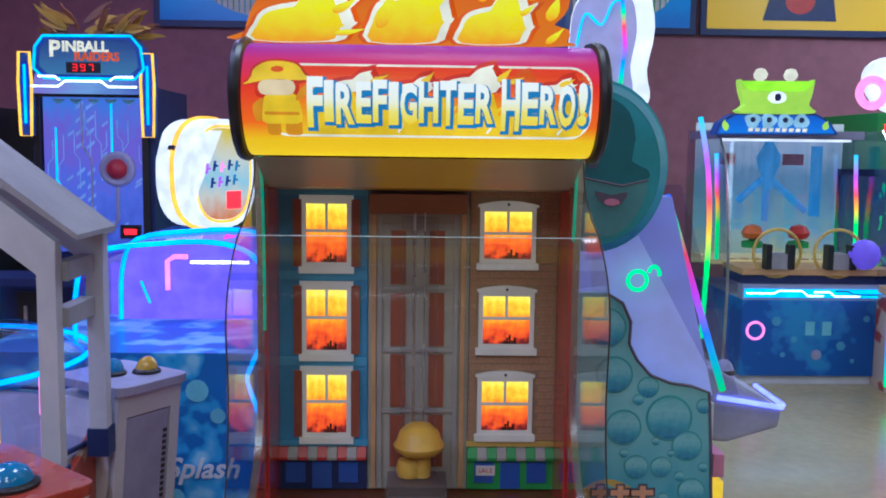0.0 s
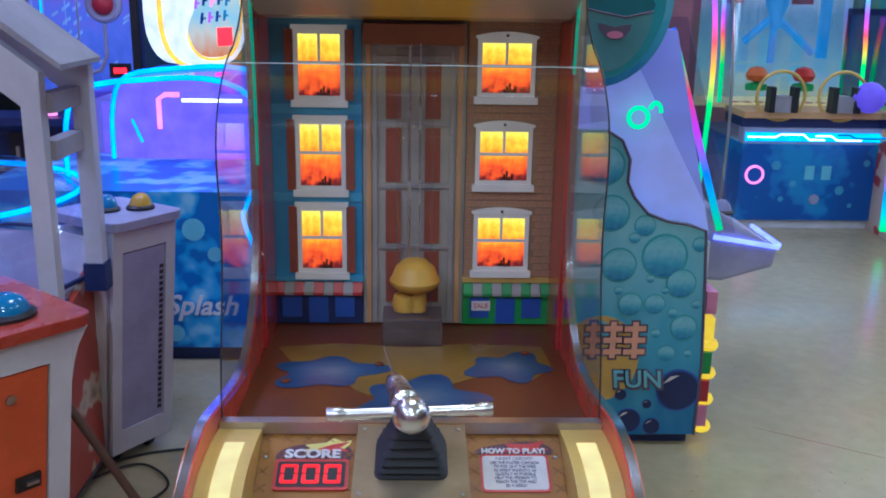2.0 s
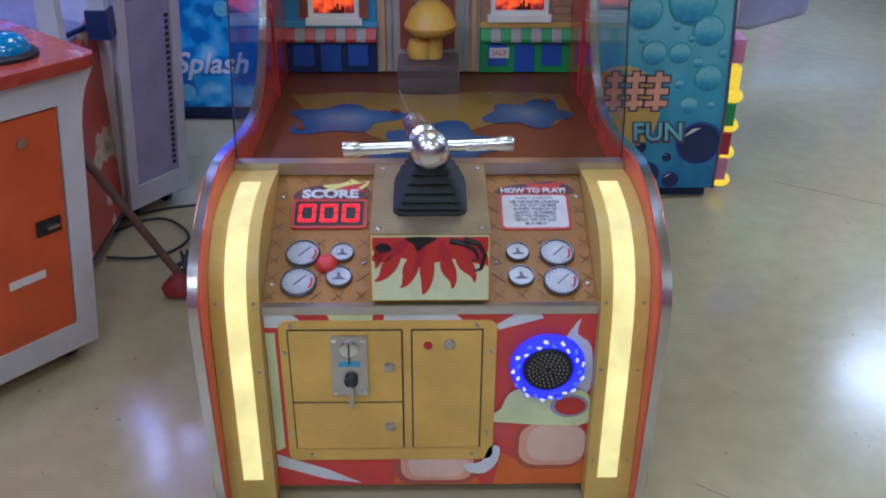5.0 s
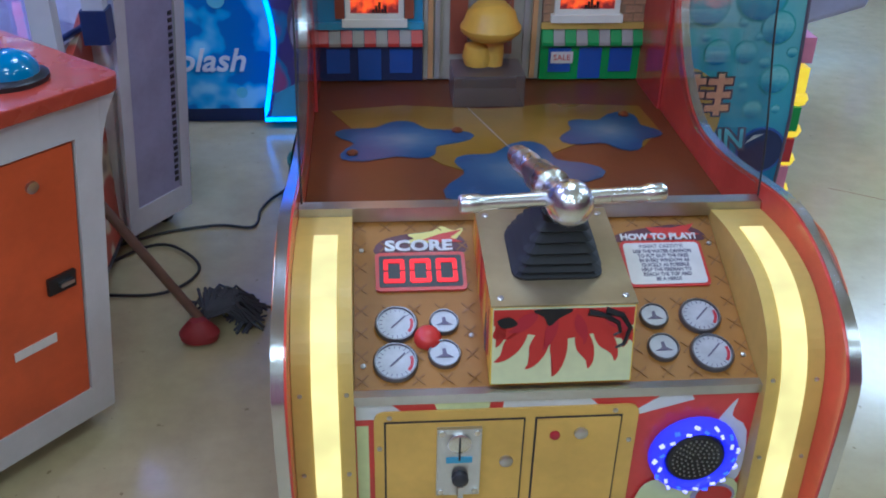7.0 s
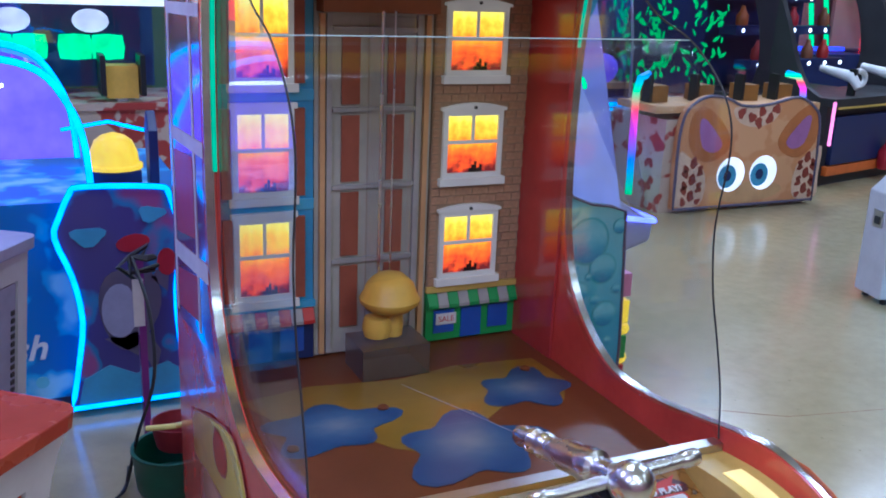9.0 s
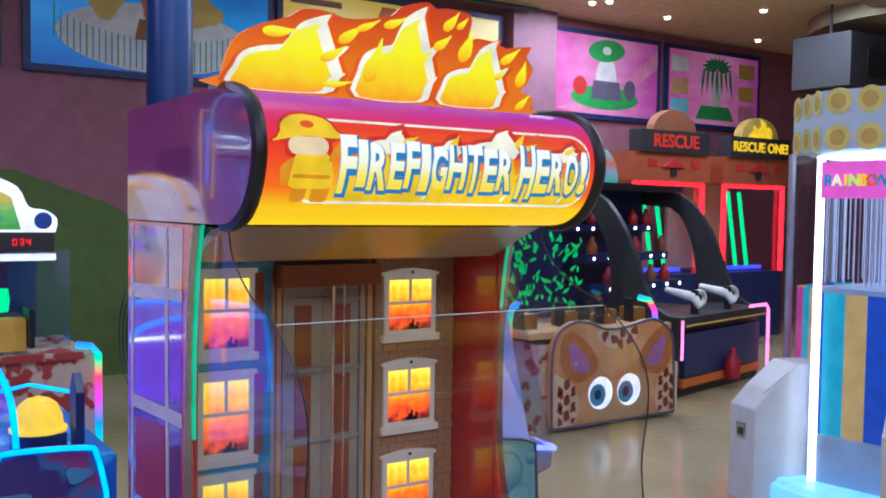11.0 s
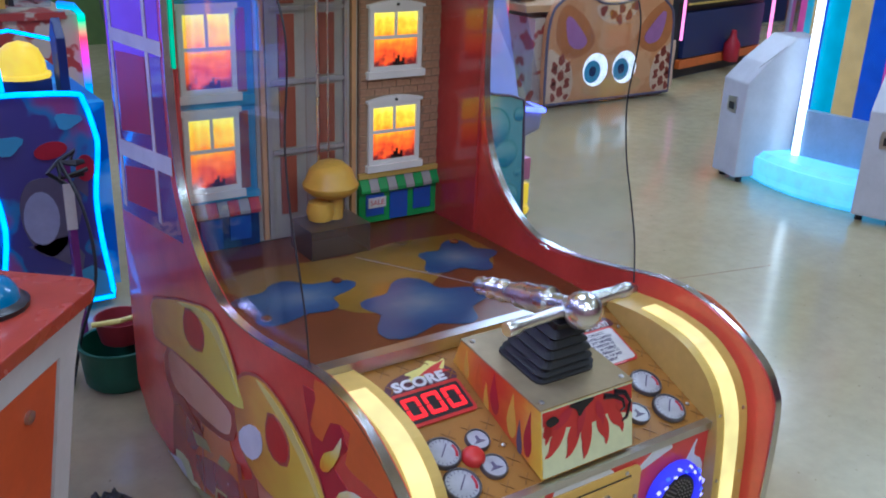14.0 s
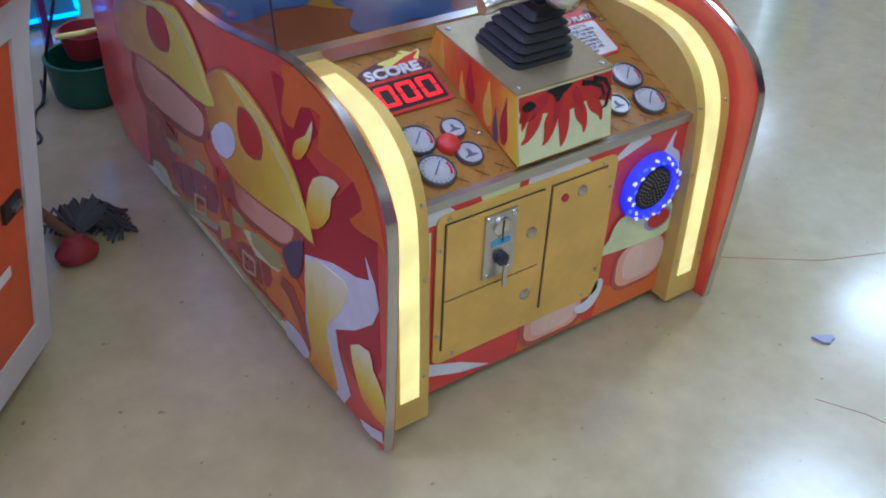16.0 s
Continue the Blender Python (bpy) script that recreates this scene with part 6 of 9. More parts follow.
face_art("sign_rim", ring([(x * 0.86, z * 0.90) for x, z in SO], [(x * 0.81, z * 0.85) for x, z in SO]), "amber", sg, -0.16, "", 0.005, SG)
face_art("sign_counter", [[(0.02, -0.20), (0.14, -0.20), (0.14, -0.10), (0.02, -0.10)]], "red_led", sg, -0.164, "red lit counter window", 0.004, SG)
for k, (x, z, c) in enumerate(((-0.15, 0.03, "violet"), (-0.09, 0.045, "blue"), (-0.03, 0.04, "pink_led"), (0.03, 0.05, "blue"), (0.09, 0.045, "lit_blue"), (-0.11, -0.05, "blue"), (-0.05, -0.045, "violet"), (0.01, -0.04, "blue"), (0.07, -0.035, "lit_blue"))):
    face_art("letter_bar", [[(x, z - 0.028), (x + 0.018, z - 0.028), (x + 0.030, z + 0.030), (x + 0.010, z + 0.030)], [(x + 0.016, z - 0.005), (x + 0.042, z - 0.005), (x + 0.044, z + 0.006), (x + 0.018, z + 0.006)]], c, sg, -0.164, "", 0.003, SG)
for a in (0.9, 2.3, 3.7, 5.2):
    part("band_clip", box(B(), -0.012, 0.012, -0.025, 0.025, 0.300, 0.316, SG @ pose(0, 0, 0, 0, math.degrees(a), 0)), "dark", sg)

# ---- space pinball game ----
pin = thing("arcade_game", "blue space pinball game with lit crest", "arcade machine")
M["circuit"] = ramp_mat("circuit_print", [(0, (0.06, 0.10, 0.55)), (0.4, (0.10, 0.15, 0.72)), (0.7, (0.18, 0.12, 0.62)), (1, (0.08, 0.20, 0.72))], 2, 0.95, 0.7, 0.3, 9)
YP = 3.80
bx("cabinet", "navy", pin, -2.40, -1.50, YP - 0.02, 4.7, 0.0, 0.72, bevel=0.01)
bx("upper_body", "navy", pin, -2.24, -1.54, YP + 0.12, 4.7, 0.72, 1.84, bevel=0.01)
M["circuit_pale"] = glow("circuit_pale", (0.22, 0.36, 0.90), 0.8)
bx("play_panel", "circuit", pin, -2.17, -1.60, YP + 0.10, YP + 0.12, 0.88, 1.78, label="glowing blue circuit-printed playfield")
for x in (-2.20, -1.585):
    part("panel_rail", box(B(), x - 0.018, x + 0.018, YP + 0.08, YP + 0.12, 0.80, 1.82), "black", pin)
bx("panel_beam", "black", pin, -2.22, -1.565, YP + 0.07, YP + 0.12, 1.775, 1.84)
for i in range(5):
    face_art("tooth", [[(-2.12 + i * 0.10, 1.765), (-2.04 + i * 0.10, 1.765), (-2.08 + i * 0.10, 1.73)]], "aqua", pin, YP + 0.10)
part("bumper_ring", lathe(B(), [(0.105, 0), (0.10, 0.02), (0.085, 0.03), (0.068, 0.026), (0.06, 0.02), (0, 0.02)], 24, Matrix.Translation((-1.75, YP + 0.10, 1.365)) @ pose(0, 0, 0, 90)), M["lilac"], pin, smooth=True)
part("bumper", lathe(B(), [(0.060, 0.02), (0.052, 0.05), (0.028, 0.07), (0, 0.076)], 20, Matrix.Translation((-1.75, YP + 0.10, 1.365)) @ pose(0, 0, 0, 90)), "crimson", pin, "red dome bumper", smooth=True)
part("ball_track", tube(B(), [(-1.75, YP + 0.09, 1.26), (-1.75, YP + 0.09, 1.08), (-1.79, YP + 0.09, 1.0), (-1.86, YP + 0.09, 0.98)], 0.012, 8), M["lilac"], pin, smooth=True)
for k, pts in enumerate(([(-1.95, 1.74), (-1.95, 1.50), (-1.90, 1.42), (-1.90, 1.10), (-1.94, 1.0)], [(-1.78, 1.74), (-1.78, 1.46)], [(-2.10, 1.60), (-2.10, 1.30), (-2.05, 1.22), (-2.05, 0.95)])):
    part("circuit_line", tube(B(), [(x, YP + 0.098, z) for x, z in pts], 0.006, 6), "cyan2" if k else M["lilac"], pin)
random.seed(14)
for k in range(9):
    x, z = -2.12 + k * 0.062, random.uniform(1.50, 1.72)
    s, h = random.choice((-0.03, 0.03)), random.uniform(0.14, 0.34)
    part("circuit_line", tube(B(), [(x, YP + 0.098, z), (x, YP + 0.098, z - h * 0.5), (x + s, YP + 0.098, z - h * 0.5 - 0.04), (x + s, YP + 0.098, z - h - 0.1)], 0.003, 6), "circuit_pale", pin)
for k in range(12):
    x, z = random.uniform(-2.14, -1.64), random.uniform(0.95, 1.70)
    face_art("chevron", [[(x, z), (x + 0.035, z + 0.025), (x + 0.035, z + 0.04), (x, z + 0.015)]], "circuit_pale", pin, YP + 0.10)
for k in range(10):
    z = 1.70 - k * 0.075 if k < 4 else 1.62 - k * 0.075
    for x in (-1.985, -1.925):
        face_art("chevron", [[(x, z), (x + 0.045, z + 0.035), (x + 0.045, z + 0.055), (x, z + 0.02)]], "circuit_pale", pin, YP + 0.10)
for x in (-2.0, -1.68):
    bx("counter_window", "black", pin, x - 0.06, x + 0.06, YP + 0.085, YP + 0.10, 0.96, 1.04)
    bx("counter_digit", "red_led", pin, x - 0.035, x + 0.035, YP + 0.08, YP + 0.085, 0.985, 1.015)
HX = [(-2.12, 1.875), (-2.175, 1.93), (-2.165, 2.05), (-2.12, 2.11), (-1.63, 2.115), (-1.575, 2.05), (-1.56, 1.93), (-1.61, 1.875)]
M["plume_gold"] = mat("plume_gold", (0.60, 0.36, 0.07), 0.35, 0.3, scale=20)
M["band_glow"] = ramp_mat("band_glow", [(0, (0.30, 0.20, 0.75)), (0.5, (0.25, 0.45, 0.85)), (1, (0.10, 0.15, 0.60))], 0, 0.8, 0.5)
crest = part("crest", prism(B(), HX, "y", YP + 0.0, YP + 0.16), "blue", pin, "blue lit title box", bevel=0.008)
M["crest_glow"] = ramp_mat("crest_print", [(0, (0.10, 0.32, 0.60)), (0.5, (0.08, 0.20, 0.50)), (1, (0.03, 0.08, 0.35))], 2, 0.6, 0.4)
face_art("crest_print", [[(-1.865 + (x + 1.865) * 0.90, 1.995 + (z - 1.995) * 0.82) for x, z in HX]], "crest_glow", crest, YP - 0.001)
letters("word", "P", 0.125, "lit_cream", crest, pose(-2.055, YP - 0.006, 2.035, 90), depth=0.002, offset=0.004)
letters("word", "INBALL", 0.080, "lit_cream", crest, pose(-1.885, YP - 0.006, 2.05, 90), depth=0.002, offset=0.003)
letters("word", "RAIDERS", 0.066, "lit_orange", crest, pose(-1.82, YP - 0.006, 1.995, 90), depth=0.002, offset=0.002)
bx("score_window", "black", crest, -1.99, -1.80, YP - 0.012, YP - 0.003, 1.905, 1.965)
for i, c in enumerate("397"):
    seven(c, -1.955 + i * 0.045, 1.915, 0.028, 0.04, 0.006, YP - 0.016, YP - 0.012, "digit_bar", "digit", crest)
part("crest_rim", tube(B(), [(x, YP - 0.003, z) for x, z in HX], 0.008, 6, True), "cyan2", crest)
random.seed(4)
for i in range(30):
    a = random.uniform(-1, 1)
    plume = flat([leafdrop(0.045, random.uniform(0.13, 0.21), 0)])
    bmesh.ops.solidify(plume, geom=plume.faces[:], thickness=0.012)
    plume.transform(pose(-1.87 + a * 0.24, YP + 0.06 + random.uniform(-0.05, 0.05), 2.12 + (1 - a * a) * random.uniform(0.0, 0.09), random.uniform(-20, 20), (55 + random.uniform(-15, 30)) * (1 if a > -0.3 else -1), random.uniform(-25, 25)))
    part("gold_plume", plume, "plume_gold" if i % 3 else "brown", crest)
face_art("lower_band", [[(-2.21, 1.79), (-2.18, 1.905), (-1.57, 1.905), (-1.57, 1.79)]], "band_glow", crest, YP + 0.03, "pale lit band under the title")
for pts in ([(-2.19, 1.83), (-2.04, 1.83), (-2.0, 1.86), (-1.80, 1.86), (-1.76, 1.83), (-1.60, 1.83)], [(-2.15, 1.885), (-2.06, 1.885), (-2.03, 1.865)], [(-1.62, 1.885), (-1.72, 1.885), (-1.75, 1.865)]):
    part("band_line", tube(B(), [(x, YP - 0.006, z) for x, z in pts], 0.006, 6), "white_led", crest)
for s, x in ((-1, -2.235), (1, -1.546)):
    fin = part("side_fin", prism(B(), [(x - 0.03, 1.55), (x - 0.038, 1.85), (x - 0.03, 2.02), (x + 0.03, 2.02), (x + 0.038, 1.85), (x + 0.03, 1.55)], "y", YP + 0.02, YP + 0.10), "blue", pin, "blue fin with amber light edge")
    part("fin_light", tube(B(), [(x - 0.03, YP + 0.018, 1.55), (x - 0.038, YP + 0.018, 1.85), (x - 0.03, YP + 0.018, 2.02), (x + 0.03, YP + 0.018, 2.02), (x + 0.038, YP + 0.018, 1.85), (x + 0.03, YP + 0.018, 1.55)], 0.008, 6, True), "amber", fin)
    part("fin_line", tube(B(), [(x, YP + 0.015, 1.62), (x, YP + 0.015, 1.95)], 0.008, 6), "cyan", fin)
part("neon_edge", tube(B(), [(-2.42, YP - 0.04, 0.08), (-2.42, YP - 0.04, 0.735), (-1.48, YP - 0.04, 0.735)], 0.011, 8), "cyan2", pin, "pale cyan neon edge", smooth=True)
bx("front_door", "dark", pin, -2.30, -2.12, YP - 0.035, YP - 0.02, 0.30, 0.66, bevel=0.004)
bx("door_handle", "steel", pin, -2.255, -2.235, YP - 0.055, YP - 0.035, 0.40, 0.58, bevel=0.004)
bx("control_ledge", "navy", pin, -2.42, -1.48, YP - 0.35, YP - 0.02, 0.74, 0.78, bevel=0.008)
part("ledge_knob", lathe(B(), [(0.03, 0.78), (0.028, 0.82), (0.014, 0.84), (0, 0.842)], 14, Matrix.Translation((-1.98, YP - 0.2, 0))), "pink_led", pin, smooth=True)
neighbour = thing("arcade_game", "dark green cabinet with a small violet sign", "arcade machine", None)
bx("body", "dark", neighbour, -3.4, -2.52, 3.9, 4.8, 0.0, 1.72, bevel=0.01)
bx("sign", "violet", neighbour, -3.0, -2.50, 3.88, 3.90, 1.52, 1.66)
bx("sign_bar", "green", neighbour, -2.95, -2.53, 3.87, 3.88, 1.44, 1.50)

# ---- bulging-eyed creature shooting game ----
eyes = thing("arcade_game", "creature game with bulging lit eyes behind plastic", "arcade machine")
YE = 4.50
M["hide"] = patched("hide_print", (0.55, 0.44, 0.34), (0.36, 0.05, 0.04), 7.0, 0.56, 0.35)
bx("cabinet", "hide", eyes, -0.95, 0.20, YE, 5.5, 0.0, 0.62, label="cream cabinet with red patches", bevel=0.01)
bx("counter", "hide", eyes, -0.97, 0.22, YE - 0.03, YE + 0.35, 0.62, 0.66, bevel=0.008)
bx("back_wall", "navy", eyes, -0.93, 0.12, 5.3, 5.4, 0.66, 1.22)
bx("canopy", "dark", eyes, -0.95, 0.08, YE + 0.05, YE + 0.6, 1.235, 1.345, label="dark canopy with red counters", bevel=0.01)
for i, tx_ in enumerate(("700", "90", "394", "034")):
    for j, c in enumerate(tx_):
        seven(c, -0.86 + i * 0.24 + j * 0.035, 1.27, 0.024, 0.038, 0.006, YE + 0.042, YE + 0.048, "digit_bar", "digit", eyes)
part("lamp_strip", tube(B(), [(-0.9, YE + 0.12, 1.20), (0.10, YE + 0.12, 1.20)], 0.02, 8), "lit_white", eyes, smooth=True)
SGN = [(-0.75, 1.345), (-0.73, 1.45), (-0.62, 1.48), (-0.56, 1.58), (-0.42, 1.66), (-0.28, 1.665), (-0.12, 1.60), (-0.06, 1.49), (0.03, 1.47), (0.09, 1.42), (0.08, 1.345)]
SGN = [tuple(q[:2]) for q in smooth_path([(a, b, 0) for a, b in SGN], 3)]
sgn = part("shaped_sign", prism(B(), SGN, "y", YE + 0.02, YE + 0.09), "lit_white", eyes, "white cloud-shaped lit sign")
M["meadow"] = ramp_mat("meadow_print", [(0, (0.10, 0.50, 0.10)), (0.45, (0.25, 0.70, 0.20)), (0.6, (0.95, 0.65, 0.10)), (1, (0.30, 0.75, 0.35))], 2, 0.7, 0.5, 0.3, 8)
face_art("sign_print", [[(-0.60, 1.36), (-0.57, 1.47), (-0.46, 1.60), (-0.30, 1.62), (-0.15, 1.54), (-0.10, 1.36)]], "meadow", sgn, YE + 0.02)
face_art("sign_print", [[(-0.46, 1.48), (-0.22, 1.50), (-0.22, 1.55), (-0.46, 1.53)]], "lit_gold", sgn, YE + 0.016)
face_art("sign_print", [[(-0.48, 1.40), (-0.20, 1.40), (-0.20, 1.435), (-0.48, 1.435)]], "aqua", sgn, YE + 0.016)
face_art("sign_disc", [blob(18, 0.048, 0.048, (), (0.015, 1.41)), blob(18, 0.048, 0.048, (), (-0.67, 1.41))], "blue", sgn, YE + 0.018)
for x in (-0.70, -0.28):
    part("eye", lathe(B(), [(0, -0.075)] + [(0.075 * math.cos(q), 0.075 * math.sin(q)) for q in [radians(-70 + 20 * i) for i in range(8)]] + [(0, 0.075)], 18, Matrix.Translation((x, YE + 0.40, 1.08)) @ Matrix.Diagonal((1.35, 1, 0.9, 1))), "lit_white", eyes, "glowing white bulging eye", smooth=True)
    for dx in (-0.09, 0.09):
        part("lit_grille", lathe(B(), [(0, -0.05), (0.085, -0.045), (0.095, 0), (0.085, 0.045), (0, 0.05)], 14, Matrix.Translation((x + dx, YE + 0.42, 0.93)) @ Matrix.Diagonal((1.0, 0.6, 1.5, 1))), "green_led", eyes, "green lit grille", smooth=True)
for x in (-0.76, -0.16):
    gb = bx("water_gun", "yellow", eyes, x - 0.085, x + 0.085, YE + 0.02, YE + 0.16, 0.68, 0.86, bevel=0.012, label="yellow mounted gun with black arms")
    for dx in (-0.105, 0.105):
        bx("gun_arm", "black", gb, x + dx - 0.014, x + dx + 0.014, YE - 0.04, YE + 0.16, 0.70, 0.92, bevel=0.006)
    bx("gun_foot", "steel", gb, x - 0.03, x + 0.03, YE + 0.05, YE + 0.13, 0.655, 0.68)
part("window", box(B(), -0.95, 0.20, YE + 0.205, YE + 0.210, 0.66, 1.235), "dome", eyes, "clear plastic window", shadow=False)
part("colour_edge", tube(B(), [(0.20, YE + 0.05, 0.69), (0.27, YE + 0.0, 0.685), (0.305, YE - 0.02, 0.64), (0.31, YE - 0.02, 0.05)], 0.022, 8), "rainbow", eyes, "rainbow light edge", smooth=True)
bx("side_wing", "hide", eyes, 0.20, 0.29, YE, 5.4, 0.05, 0.64)

# ---- bubble dolphin game ----
dol = thing("arcade_game", "pale blue bubble ball game with a dolphin disc", "arcade machine")
M["bubble_sea"] = ramp_mat("bubble_sea", [(0, (0.03, 0.19, 0.42)), (0.35, (0.09, 0.40, 0.58)), (0.7, (0.24, 0.58, 0.68)), (1, (0.16, 0.48, 0.58))], 2, 0.0, 0.5, 0.25, 5)
YD = 1.265
SIDE = [(0.40, 0.04), (0.945, 0.04), (0.950, 0.30), (0.935, 0.60), (0.925, 0.745), (0.87, 0.765), (0.80, 0.775), (0.735, 0.80), (0.69, 0.85), (0.665, 0.90), (0.668, 0.97), (0.64, 1.03), (0.59, 1.06), (0.40, 1.06)]
sd = part("side_panel", prism(B(), SIDE, "y", YD, YD + 0.03), "bubble_sea", dol, "sea-blue side panel printed with bubbles")
part("side_panel", prism(B(), SIDE, "y", YD + 0.66, YD + 0.69), "bubble_sea", dol)
part("panel_edge", tube(B(), [(a, YD - 0.002, b) for a, b in SIDE[1:-1]], 0.005, 6), "ink", sd)
BUB = ((0.80, 0.66, 0.075), (0.655, 0.63, 0.058), (0.62, 0.80, 0.06), (0.73, 0.76, 0.035), (0.86, 0.57, 0.05), (0.70, 0.50, 0.04), (0.88, 0.42, 0.045), (0.78, 0.50, 0.035), (0.88, 0.20, 0.075), (0.72, 0.09, 0.045), (0.60, 0.40, 0.05), (0.59, 0.95, 0.065), (0.83, 0.33, 0.03), (0.80, 0.07, 0.03), (0.91, 0.70, 0.025), (0.76, 0.585, 0.014), (0.81, 0.545, 0.012), (0.915, 0.50, 0.016), (0.84, 0.47, 0.018), (0.90, 0.33, 0.014), (0.79, 0.40, 0.016), (0.66, 0.545, 0.015), (0.70, 0.72, 0.018), (0.69, 0.185, 0.020), (0.78, 0.15, 0.016), (0.64, 0.12, 0.018))
for i, (x, z, r) in enumerate(BUB):
    dark = z < 0.25
    b_ = face_art("bubble", [blob(26, r, r, (), (x, z))], "blue" if dark else "teal", sd, YD - 0.0005 * (i % 3), thick=0.001)
    face_art("bubble_fill", [blob(26, r * 0.90, r * 0.90, (), (x, z))], "bubble_sea" if not dark else "navy", sd, YD - 0.0015 - 0.0005 * (i % 3), thick=0.001)
    face_art("bubble_glint", [[(x - r * 0.7, z + r * 0.3), (x - r * 0.4, z + r * 0.66), (x, z + r * 0.72), (x - r * 0.35, z + r * 0.5)]], "aqua" if not dark else "white", sd, YD - 0.003, thick=0.001)
face_art("gold_disc", [blob(26, 0.13, 0.15, (), (0.61, 0.31))], "gold", sd, YD - 0.001, thick=0.001)
for k, (x, w) in enumerate(((0.585, 0.05), (0.650, 0.06), (0.722, 0.07))):
    for mt, gr, off in (("ink", 0.006, 0.0042), ("peach", 0.0, 0.0052)):
        face_art("sign_stroke", [[(x - w / 2 - gr, z - 0.008 - gr), (x + w / 2 + gr, z - 0.006 - gr), (x + w / 2 + gr, z + 0.012 + gr), (x - w / 2 - gr, z + 0.010 + gr)] for z in (0.335, 0.375, 0.415)], mt, sd, YD - off, thick=0.001)
        face_art("sign_stroke", [[(x - 0.008 - gr, 0.315 - gr), (x + 0.010 + gr, 0.315 - gr), (x + 0.010 + gr, 0.44 + gr), (x - 0.008 - gr, 0.44 + gr)]], mt, sd, YD - off - 0.0002, thick=0.001)
letters("word", "FUN", 0.085, "ink", sd, pose(0.745, YD - 0.004, 0.235, 90, 0, 0), depth=0.001, offset=0.008, shear=-0.1)
letters("word", "FUN", 0.085, "aqua", sd, pose(0.743, YD - 0.006, 0.238, 90, 0, 0), depth=0.001, offset=0.001, shear=-0.1)
bx("base", "navy", dol, 0.42, 0.93, YD + 0.03, YD + 0.66, 0.0, 0.62)
bx("front", "white", dol, 0.90, 0.952, YD + 0.03, YD + 0.66, 0.05, 0.70)
for z, c in ((0.10, "pink"), (0.19, "crimson"), (0.29, "green"), (0.41, "lit_yellow"), (0.50, "pink")):
    bx("colour_block", c, dol, 0.955, 0.99, YD + 0.02, YD + 0.12, z - 0.04, z + 0.035)
for z in (0.045, 0.145, 0.24, 0.34):
    part("lamp_cup", lathe(B(), [(0.030, -0.014), (0.036, 0.0), (0.030, 0.014), (0, 0.016)], 14, Matrix.Translation((0.985, YD + 0.06, z))), "lit_yellow", dol, "yellow lit cup", smooth=True)
ledge = part("ledge", prism(B(), [(0.955, 0.49), (1.10, 0.475), (1.285, 0.53), (1.295, 0.60), (1.05, 0.745), (0.955, 0.76)], "y", YD + 0.33, YD + 0.68), M["lilac"], dol, "lilac control ledge", bevel=0.015)
part("ledge_light", tube(B(), [(1.06, YD + 0.325, 0.642), (1.295, YD + 0.325, 0.606), (1.31, YD + 0.36, 0.605), (1.31, YD + 0.64, 0.606)], 0.009, 8), (M.setdefault("ledge_led", glow("ledge_led", (0.14, 0.16, 1.0), 4.5))), ledge, "white-blue light edge", smooth=True)
dome_button(ledge, 1.12, YD + 0.45, 0.700, 0.035, M["lilac"])
# sloping ball lane behind the side
part("lane", prism(B(), [(0.93, 0.70), (0.955, 0.72), (0.80, 1.36), (0.55, 1.36), (0.55, 0.70)], "y", YD + 0.06, YD + 0.62), (M.setdefault("lane_glow", glow("lane_glow", (0.26, 0.30, 0.85), 0.42, (0.4, 0.42, 0.6)))), dol, "pale violet-lit sloping ball lane")
part("lane_light", tube(B(), [(1.035, YD + 0.20, 0.70), (0.82, YD + 0.20, 1.36)], 0.012, 8), "rainbow", dol, "rainbow light along the lane", smooth=True)
part("lane_cover", prism(B(), [(0.975, 0.73), (1.03, 0.73), (0.82, 1.40), (0.60, 1.40)], "y", YD + 0.03, YD + 0.036), "dome", dol, "clear lane cover", shadow=False)
M["dolphin_teal"] = mat("dolphin_teal", (0.018, 0.16, 0.19), 0.35)
M["dolphin_pale"] = mat("dolphin_pale", (0.10, 0.30, 0.33), 0.35)
CO = (0.535, 1.45)
disc = part("disc", prism(B(), blob(40, 0.225, 0.262, ((1, 0.03, 0),), CO), "y", YD - 0.03, YD + 0.01), "teal", dol, "teal dolphin disc", bevel=0.004)
face_art("disc_rim", ring(blob(40, 0.222, 0.258, (), CO), blob(40, 0.200, 0.236, (), CO)), "bubble_sea", disc, YD - 0.03)
face_art("dolphin_shape", [curvy([(0.44, 1.668), (0.506, 1.675), (0.583, 1.660), (0.636, 1.618), (0.656, 1.542), (0.647, 1.473), (0.696, 1.448), (0.697, 1.417), (0.618, 1.399), (0.513, 1.42), (0.44, 1.45)], 2)], "dolphin_teal", disc, YD - 0.031)
face_art("dolphin_belly", [curvy([(0.44, 1.44), (0.513, 1.415), (0.618, 1.395), (0.697, 1.414), (0.681, 1.336), (0.639, 1.274), (0.579, 1.239), (0.50, 1.26), (0.44, 1.32)], 2)], "dolphin_pale", disc, YD - 0.032)
part("lip_line", tube(B(), [(0.47, YD - 0.034, 1.428), (0.513, YD - 0.034, 1.417), (0.618, YD - 0.034, 1.397), (0.697, YD - 0.034, 1.415)], 0.004, 6), "ink", disc)
face_art("dolphin_mouth", [curvy([(0.535, 1.381), (0.584, 1.369), (0.636, 1.378), (0.62, 1.344), (0.585, 1.333), (0.55, 1.351)], 2)], "ink", disc, YD - 0.035)
face_art("dolphin_tongue", [blob(14, 0.024, 0.011, (), (0.588, 1.347))], "pink", disc, YD - 0.038)
